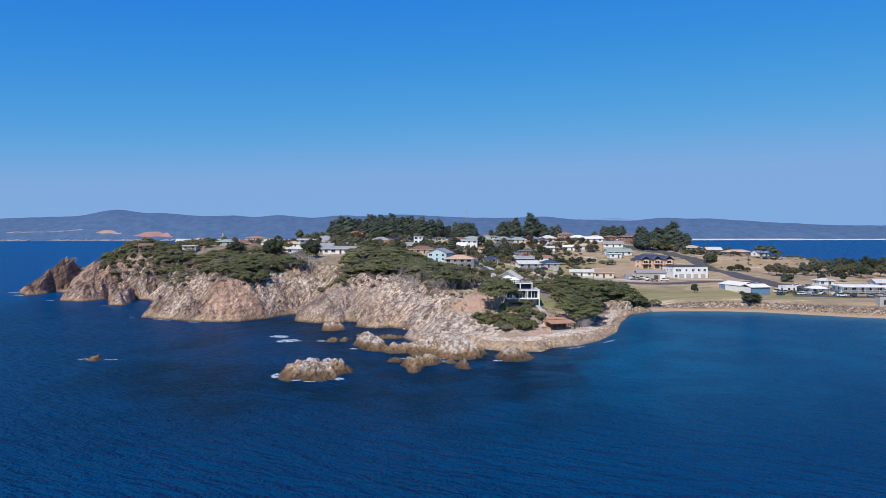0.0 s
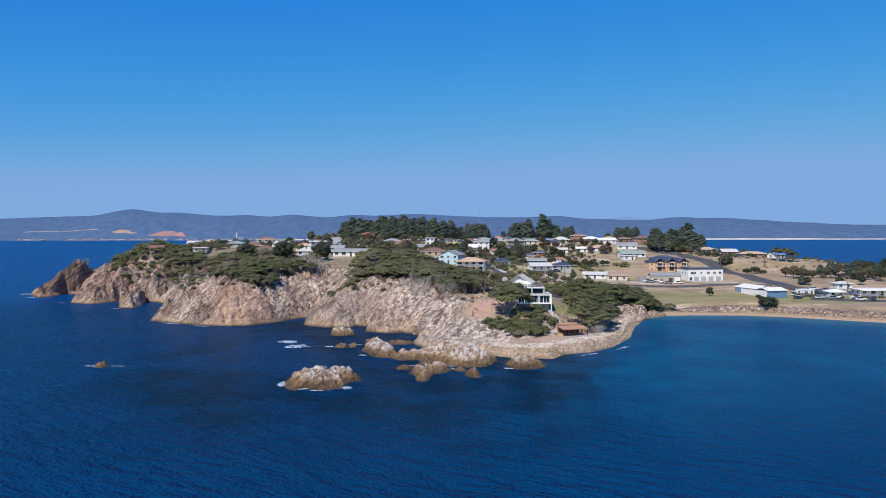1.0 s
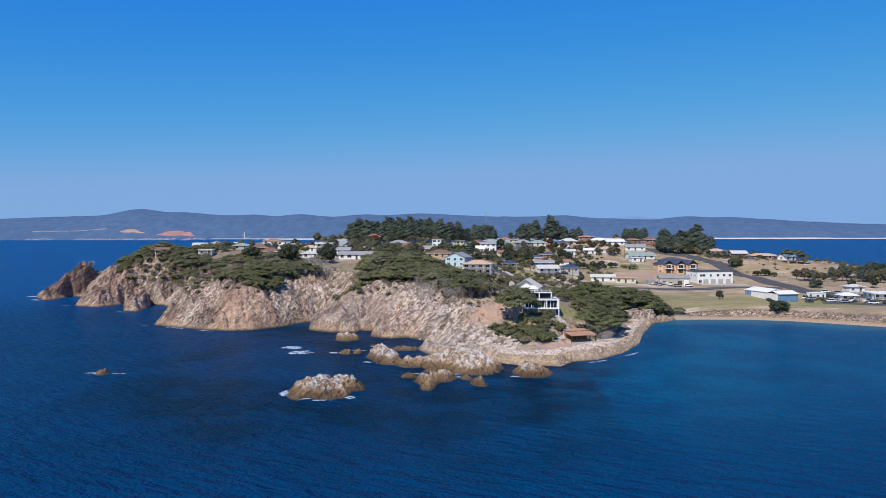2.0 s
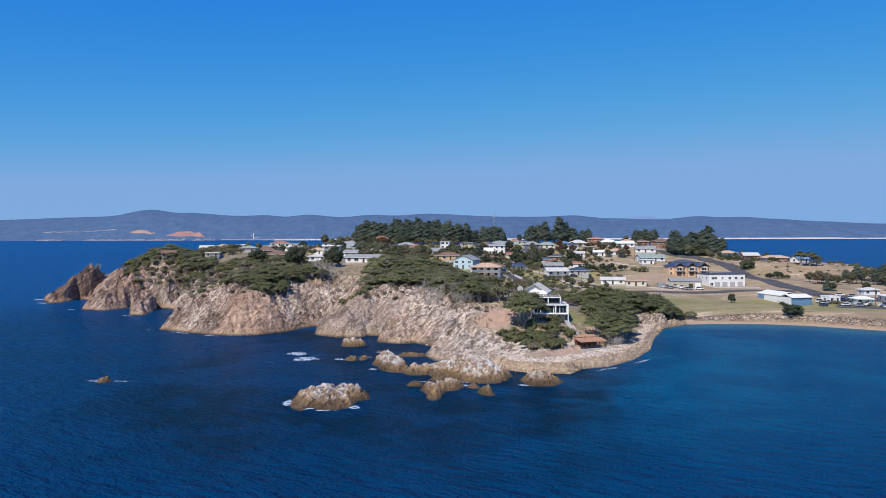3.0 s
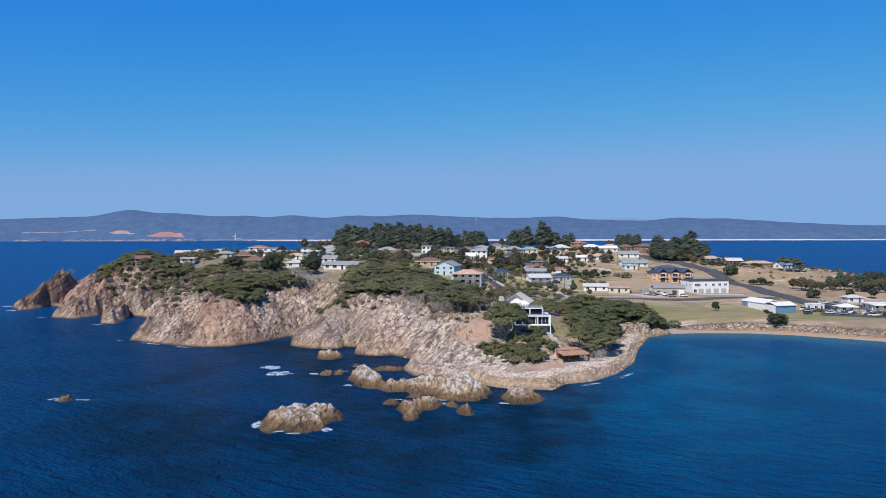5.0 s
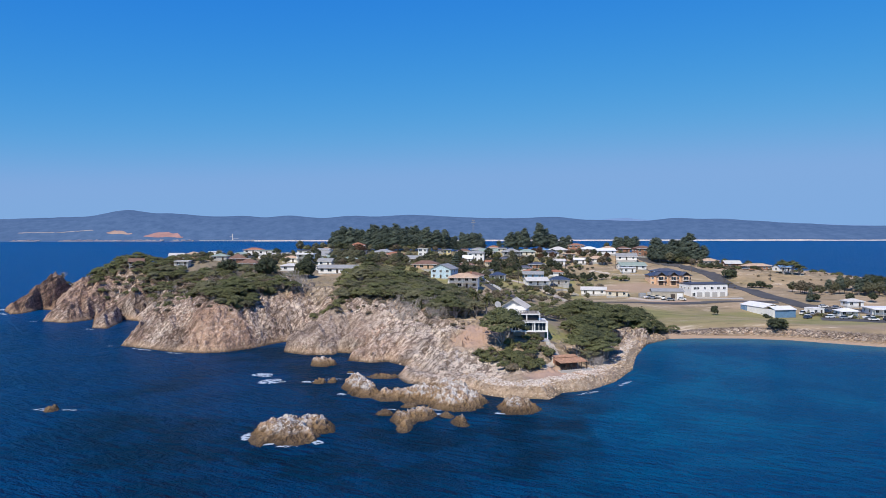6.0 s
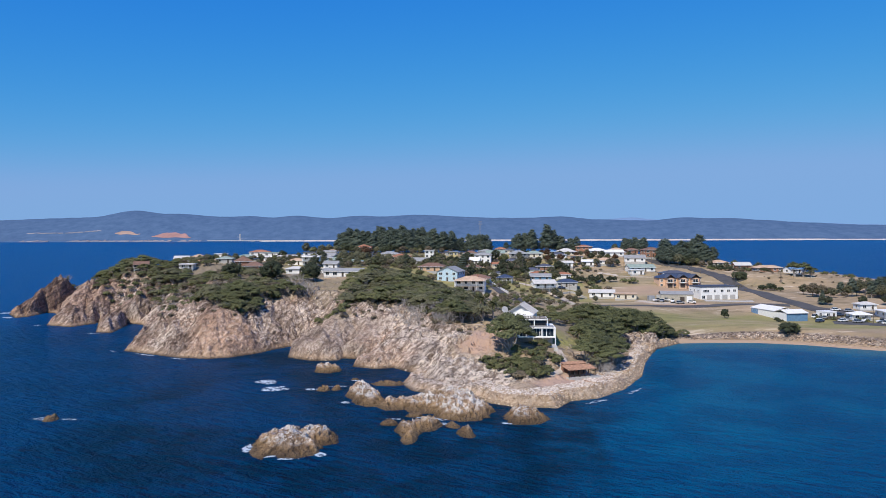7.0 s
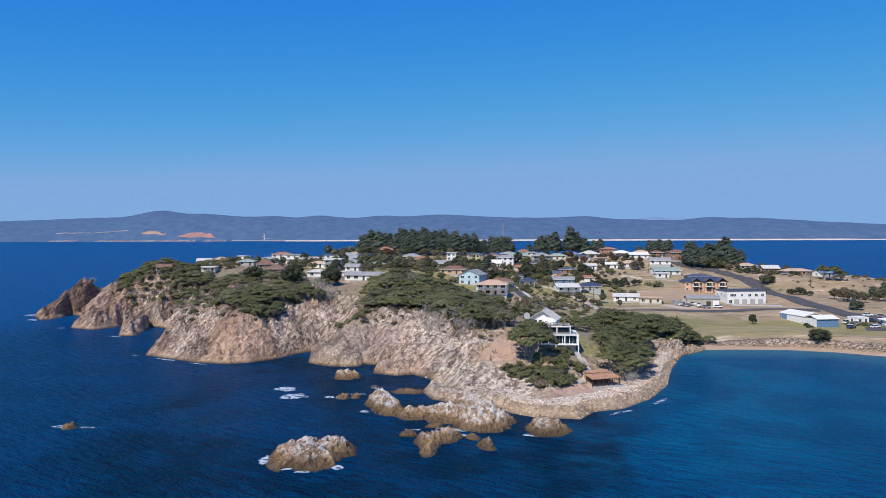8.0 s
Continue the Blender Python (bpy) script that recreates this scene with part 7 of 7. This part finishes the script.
def sea_wall():
    """The larger boulders of the rubble wall behind the beach, one by one."""
    ob = thing("rubble_wall", pose(0, 0, 0), "wall of grey-brown boulders between beach and green", "sea wall")
    meshes = []
    for k in range(8):
        bm = stone_shape(50 + k, 2)
        me = bpy.data.meshes.new("boulder")
        bm.to_mesh(me)
        bm.free()
        me.materials.append(M_RIPRAP)
        meshes.append(me)
    for i, (x, y, z, s) in enumerate(bank(3.6, 7.0, 66, 190, 290, 350, 290, (0.6, 1.3), 4)):
        put("boulder", meshes[i % 8], pose(x, y, z + 0.1 * s, 0, 0, rng.random() * 360) @ Matrix.Diagonal((s, s * 0.9, s * 0.85, 1)), ob)


def shelf_boulders():
    ob = thing("boulder_field", pose(0, 0, 0), "scattered pale boulders on the rock shelf", "boulders")
    meshes = []
    for k in range(8):
        bm = stone_shape(70 + k, 2)
        me = bpy.data.meshes.new("boulder")
        bm.to_mesh(me)
        bm.free()
        me.materials.append(M_COBBLE if k % 3 else M_TANSTONE)
        meshes.append(me)
    for i, (x, y, z, s) in enumerate(bank(2.0, 10, 0, 66, 215, 315, 90, (0.5, 1.2), 3)):
        put("boulder", meshes[i % 8], pose(x, y, z + 0.05 * s, 0, 0, rng.random() * 360) @ Matrix.Diagonal((s, s * 0.85, s * 0.7, 1)), ob)


sea_wall()
shelf_boulders()


# ---- foam ----
M_FOAM, _n, _l, _b = material("foam", (0.44, 0.52, 0.58), 0.7)


def foam(spots, label="white foam where swell breaks on rock"):
    """Lacy white water: ragged connected patches, dense in the middle. spots: x, y, half length, half width, turn, density."""
    verts, faces = [], []
    for cx, cy, rx, ry, turn, dense in spots:
        c, s = math.cos(radians(turn)), math.sin(radians(turn))
        step = 0.12
        u, v = np.meshgrid(np.arange(-1.5 * rx, 1.5 * rx, step * 1.6), np.arange(-1.5 * ry, 1.5 * ry, step))
        x, y = cx + u * c - v * s, cy + u * s + v * c
        fall = np.exp(-1.3 * ((u / rx) ** 2 + (v / ry) ** 2))
        lace = 1 - np.abs(fbm((x + 0.35 * y) / 1.3, (y - 0.35 * x) / 0.9, 3, 77)) * 4.0
        patch = fbm((x + 0.3 * y) / 3.0, (y - 0.3 * x) / 2.2, 3, 78)
        on = (fall * (0.75 + 0.25 * dense) + 0.45 * patch > 0.50) & (lace > 0.40 - 0.40 * fall * dense)
        for j, i in zip(*np.nonzero(on[:-1, :-1])):
            b = len(verts)
            for dj, di in ((0, 0), (0, 1), (1, 1), (1, 0)):
                verts.append((x[j + dj, i + di], y[j + dj, i + di], 0.05 + 0.10 * fall[j + dj, i + di]))
            faces.append((b, b + 1, b + 2, b + 3))
    tagged(raw("foam", verts, faces, M_FOAM), label, "foam", kind="stuff")


foam([(-43.6, 184, 2.6, 5.0, -15, 1.0), (-40.0, 178.5, 4, 2.4, -25, 1.0), (-29, 178.5, 1.6, 2.4, 0, 0.9), (-34, 175.5, 3.5, 1.0, 0, 0.4), (-101, 205.5, 4.5, 1.6, 0, 0.8), (-95, 205.0, 3.5, 1.0, 0, 0.5),
      (-60, 252, 4.0, 5.0, 15, 0.9), (-55, 242, 4.5, 5.5, 10, 0.9), (-44, 242, 2.2, 1.6, 0, 0.7), (-38, 246, 4, 1.2, 0, 0.3), (-31.5, 225, 1.6, 2.2, 20, 0.8), (-8, 209, 5, 1.4, -15, 0.5), (-17, 208, 4, 1.2, 0, 0.3), (-5, 204, 2.2, 1.2, 0, 0.4),
      (10, 205, 2.5, 1.5, -20, 0.3), (33, 228, 8, 1.4, 40, 0.1), (46, 242, 7, 1.2, 55, 0.1), (-118, 300.5, 7, 1.0, -30, 0.7), (-103, 292.5, 7, 1.0, -25, 0.7), (-135, 309, 4, 1.0, -20, 0.5), (-262, 443, 5, 4, -50, 0.8), (-247, 421, 6, 2.6, -40, 0.7),
      (-211, 388, 3, 1.6, -30, 0.5), (-168, 359, 4, 1.8, -20, 0.7), (-34, 255, 3, 1.0, 0, 0.6)])


# ---- far shore details ----
def far_town():
    verts, faces = [], []

    def block(x, y, z, w, d, h):
        b = len(verts)
        for q in (0, h):
            verts.extend([(x - w, y - d, z + q), (x + w, y - d, z + q), (x + w, y + d, z + q), (x - w, y + d, z + q)])
        verts.extend([(x - w, y, z + h * 1.5), (x + w, y, z + h * 1.5)])
        faces.extend([(b, b + 1, b + 5, b + 4), (b + 1, b + 2, b + 6, b + 9, b + 5), (b + 2, b + 3, b + 7, b + 6), (b + 3, b, b + 4, b + 8, b + 7), (b + 4, b + 5, b + 9, b + 8), (b + 7, b + 8, b + 9, b + 6)])
    for _ in range(620):
        x = -1560 - 900 * rng.random() if rng.random() < 0.8 else -1150 - 500 * rng.random()
        if fract_noise(np.array([x / 90]), np.array([2.0]), 5)[0] < -0.35:
            continue
        y = 4008 + 26 * rng.random() ** 1.4
        block(x, y, float(hill_height(np.array([x]), np.array([y]))[0]) - 1, 1.5 + 8 * rng.random() ** 3, 4, 1.8 + 1.5 * rng.random())
    for _ in range(110):
        x = -2080 - 420 * rng.random()
        y = 4128 + 5 * rng.random()
        block(x, y, float(hill_height(np.array([x]), np.array([y]))[0]) - 1, 3 + 9 * rng.random(), 3, 1.6)
    # Wall colour is dulled to carry the haze over the bay.
    tagged(raw("far_town", verts, faces, plain("hazed_walls", (0.34, 0.31, 0.32), 0.9, scale=0.02)), "scatter of pale houses along the far shore", "town", kind="stuff")

    def scar(x, y, w, h, seed, label, mat):
        """A bare patch of cut earth lying on the slope, higher at one end."""
        vs, fs = [], []
        n, rows = 40, 5
        for i in range(n):
            u = i / (n - 1)
            top = h * min(1.0, 5 * u, (4 if seed < 1.5 else 1.6) * (1 - u)) * (0.8 + 0.2 * float(fract_noise(np.array([u * 6.0]), np.array([seed]), 3)[0]))
            px = x + (u - 0.5) * w
            for k in range(rows):
                py = y + 4 * math.sin(u * 11 + seed) + max(top, 2) * 3.6 * k / (rows - 1)
                vs.append((px, py, float(hill_height(np.array([px]), np.array([py]))[0]) + (1.5 if 0 < k < rows - 1 else -0.5)))
        for i in range(n - 1):
            for j in range(rows - 1):
                fs.append((rows * i + j, rows * i + rows + j, rows * i + rows + 1 + j, rows * i + 1 + j))
        tagged(raw("quarry", vs, fs, mat), label, "quarry", kind="structure")
    red = plain("red_earth", (0.36, 0.20, 0.17), 0.95, scale=0.02)
    scar(-1660, 4068, 215, 19, 1.0, "reddish bare quarry face on the far shore", red)
    scar(-1915, 4098, 140, 15, 2.0, "orange cut earth bank on the far shore", plain("orange_earth", (0.38, 0.26, 0.20), 0.95, scale=0.02))


def jetty():
    ob = thing("jetty", pose(-1230, 3900, 0), "long pale jetty with a loading tower across the bay", "jetty")
    part("deck", box(bmesh.new(), -170, 330, -6, 6, 6, 8.2), M_PALER, ob)
    for k in range(26):
        part("post", box(bmesh.new(), -165 + k * 19.6, -163.8 + k * 19.6, -2, 2, -3, 6), M_CONC, ob)
    bm = bmesh.new()
    box(bm, -2.2, 2.2, -2, 2, 8, 40)
    box(bm, -16, -2.2, -1.2, 1.2, 24, 25.5)
    box(bm, 2.2, 30, -1.2, 1.2, 14, 15.5)
    part("loading_tower", bm, M_PALER, ob)


far_town()
jetty()


# ---- poles, mast, cars ----
def power_pole(h=8.5):
    ob = tagged(new("power_pole"), "weathered timber power pole with crossarm", "power pole", "power poles")
    v, f = tubes([[(0, 0, -0.8, 0.16), (0, 0, h * 0.5, 0.14), (0, 0, h, 0.11)]], 8)
    raw("pole", v, f, M_BARK, ob)
    part("crossarm", box(bmesh.new(), -1.1, 1.1, -0.06, 0.06, h - 0.7, h - 0.56), M_BARK, ob)
    for k in (-1.0, -0.4, 0.4, 1.0):
        part("insulator", box(bmesh.new(), k - 0.04, k + 0.04, -0.04, 0.04, h - 0.56, h - 0.38), M_CONC, ob)
    return ob


POLE = power_pole()
for i, (x, y) in enumerate(((50, 432), (46, 436), (28, 447), (19, 480), (30, 520), (60, 500), (118, 550), (138, 505), (150, 480), (-20, 500), (-46, 520), (-62, 510), (-88, 520), (96, 530), (175, 476), (190, 410), (172, 366))):
    m = pose(x, y, ground(x, y), 0, 0, 20 * i)
    if i == 0:
        POLE.matrix_basis = m
    else:
        copy_thing(POLE, m)


def mast():
    ob = thing("radio_mast", pose(3, 612, ground(3, 612)), "slim lattice radio mast behind the pines", "mast")
    bm = bmesh.new()
    for sx in (-0.4, 0.4):
        for sy in (-0.4, 0.4):
            box(bm, sx - 0.07, sx + 0.07, sy - 0.07, sy + 0.07, -0.5, 24)
    for k in range(24):
        box(bm, -0.4, 0.4, -0.42, -0.36, k + 0.4, k + 0.48)
        box(bm, -0.42, -0.36, -0.4, 0.4, k + 0.9, k + 0.98)
    part("lattice", bm, M_GREYR, ob)
    part("antenna", box(bmesh.new(), -1.6, 1.6, -0.1, 0.1, 21.5, 21.8), M_GREYR, ob)
    part("antenna", box(bmesh.new(), -1.2, 1.2, -0.1, 0.1, 23.2, 23.5), M_GREYR, ob)


mast()


def car(x, y, turn, paint, label, tall=1.0):
    ob = thing("car", pose(x, y, ground(x, y) + 0.12, 0, 0, turn), label, "car", "parked cars")
    bm = bmesh.new()
    box(bm, -2.2, 2.2, -0.88, 0.88, 0.28, 0.92, 0.12)
    part("body", bm, paint, ob)
    bm = bmesh.new()
    vs = [bm.verts.new(p) for p in ((-1.7, -0.82, 0.9), (1.0, -0.82, 0.9), (1.0, 0.82, 0.9), (-1.7, 0.82, 0.9), (-1.3, -0.68, 1.0 + 0.5 * tall), (0.35, -0.68, 1.0 + 0.5 * tall), (0.35, 0.68, 1.0 + 0.5 * tall), (-1.3, 0.68, 1.0 + 0.5 * tall))]
    for f in ((3, 2, 1, 0), (4, 5, 6, 7), (0, 1, 5, 4), (1, 2, 6, 5), (2, 3, 7, 6), (3, 0, 4, 7)):
        bm.faces.new([vs[i] for i in f])
    part("cabin", bm, M_GLASS, ob, "dark glazed cabin")
    part("roof", box(bmesh.new(), -1.3, 0.35, -0.68, 0.68, 1.004 + 0.5 * tall, 1.06 + 0.5 * tall, 0.02), paint, ob)
    for px in (-1.35, 1.35):
        for py in (-0.82, 0.82):
            bm = bmesh.new()
            bmesh.ops.create_cone(bm, cap_ends=True, segments=14, radius1=0.33, radius2=0.33, depth=0.22, matrix=pose(px, py, 0.31, 90))
            part("wheel", bm, M_RUBBER, ob)


SILVER = plain("silver_paint", (0.5, 0.5, 0.5), 0.3, 0.5, vary=0.03)
for i, (x, y, t) in enumerate(((163, 374, 20), (168, 371, 10), (178, 366, -8), (184, 367, 80), (190, 364, 75), (196, 362, 82), (206, 360, 80), (214, 359, 78), (153, 374, 30), (104, 421, 10), (110, 422, -20), (96, 424, 60), (43, 515, 10), (48, 455, 30), (174, 514, 10), (172, 401, 5), (177, 398.5, 8), (157, 388, 40), (169, 391, 15), (160, 385, 60))):
    car(x, y, t, (M_WHITE, SILVER, M_WHITE, M_NAVY, SILVER)[i % 5], ("white parked car", "silver parked car", "white parked van", "dark blue parked car", "silver parked car")[i % 5] + " on dusty asphalt", 1.6 if i % 5 == 2 else 1.0)

hut = thing("hut", pose(171, 318, ground(171, 318), 0, 0, 0), "small grey concrete hut at the top of the beach", "hut")
part("wall", box(bmesh.new(), -2.0, 2.0, -2.0, 2.0, -0.8, 3.6, 0.03), M_CONC, hut)
part("roof", box(bmesh.new(), -2.3, 2.3, -2.3, 2.3, 3.6, 3.8, 0.03), M_GREYR, hut)
door(hut, pose(0, -2.0, 0.0))


def container(x, y, turn, paint, label):
    ob = thing("container", pose(x, y, ground(x, y) + 0.05, 0, 0, turn), label, "container", "yard containers")
    part("body", box(bmesh.new(), -1.6, 1.6, -1.2, 1.2, 0, 2.6, 0.03), paint, ob)
    for k in range(9):
        part("rib", box(bmesh.new(), -1.5 + k * 0.36, -1.4 + k * 0.36, -1.25, -1.203, 0.1, 2.5), paint, ob)


container(91, 427, 10, SILVER, "grey steel container standing in the yard")
container(96, 430, -15, M_GREYW, "weathered grey steel container in the yard")


def boat(x, y, turn, label):
    """A small open boat on a two-wheeled trailer."""
    ob = thing("boat", pose(x, y, ground(x, y), 0, 0, turn), label, "boat", "boats on trailers")
    bm = bmesh.new()
    rings = []
    for k in range(7):
        u = k / 6
        w = 0.95 * (1 - u ** 3.0) + 0.02
        rings.append([bm.verts.new(p) for p in ((-2.4 + 4.8 * u, -w, 1.35 + 0.2 * u), (-2.4 + 4.8 * u, -0.5 * w, 0.7 + 0.25 * u * u), (-2.4 + 4.8 * u, 0.5 * w, 0.7 + 0.25 * u * u), (-2.4 + 4.8 * u, w, 1.35 + 0.2 * u))])
    for a, b in zip(rings, rings[1:]):
        for k in range(4):
            bm.faces.new([a[k], b[k], b[(k + 1) % 4], a[(k + 1) % 4]])
    bm.faces.new(rings[0][::-1])
    bmesh.ops.recalc_face_normals(bm, faces=bm.faces[:])
    part("hull", bm, M_WHITE, ob)
    part("cabin", box(bmesh.new(), -0.4, 0.9, -0.6, 0.6, 1.4, 2.1, 0.08), M_GLASS, ob, "dark windscreen")
    part("trailer", box(bmesh.new(), -2.0, 3.4, -0.5, 0.5, 0.42, 0.55), M_GREYR, ob)
    for py in (-0.95, 0.95):
        bm = bmesh.new()
        bmesh.ops.create_cone(bm, cap_ends=True, segments=12, radius1=0.3, radius2=0.3, depth=0.2, matrix=pose(-0.6, py, 0.3, 90))
        part("wheel", bm, M_RUBBER, ob)


for x, y, t in ((93.5, 424, 25), (98, 425.5, -40), (101, 423, 70), (166, 377, 15), (172, 374, 60), (178, 371, 20), (155, 378, 45)):
    boat(x, y, t, "small white boat on a trailer parked on gravel")
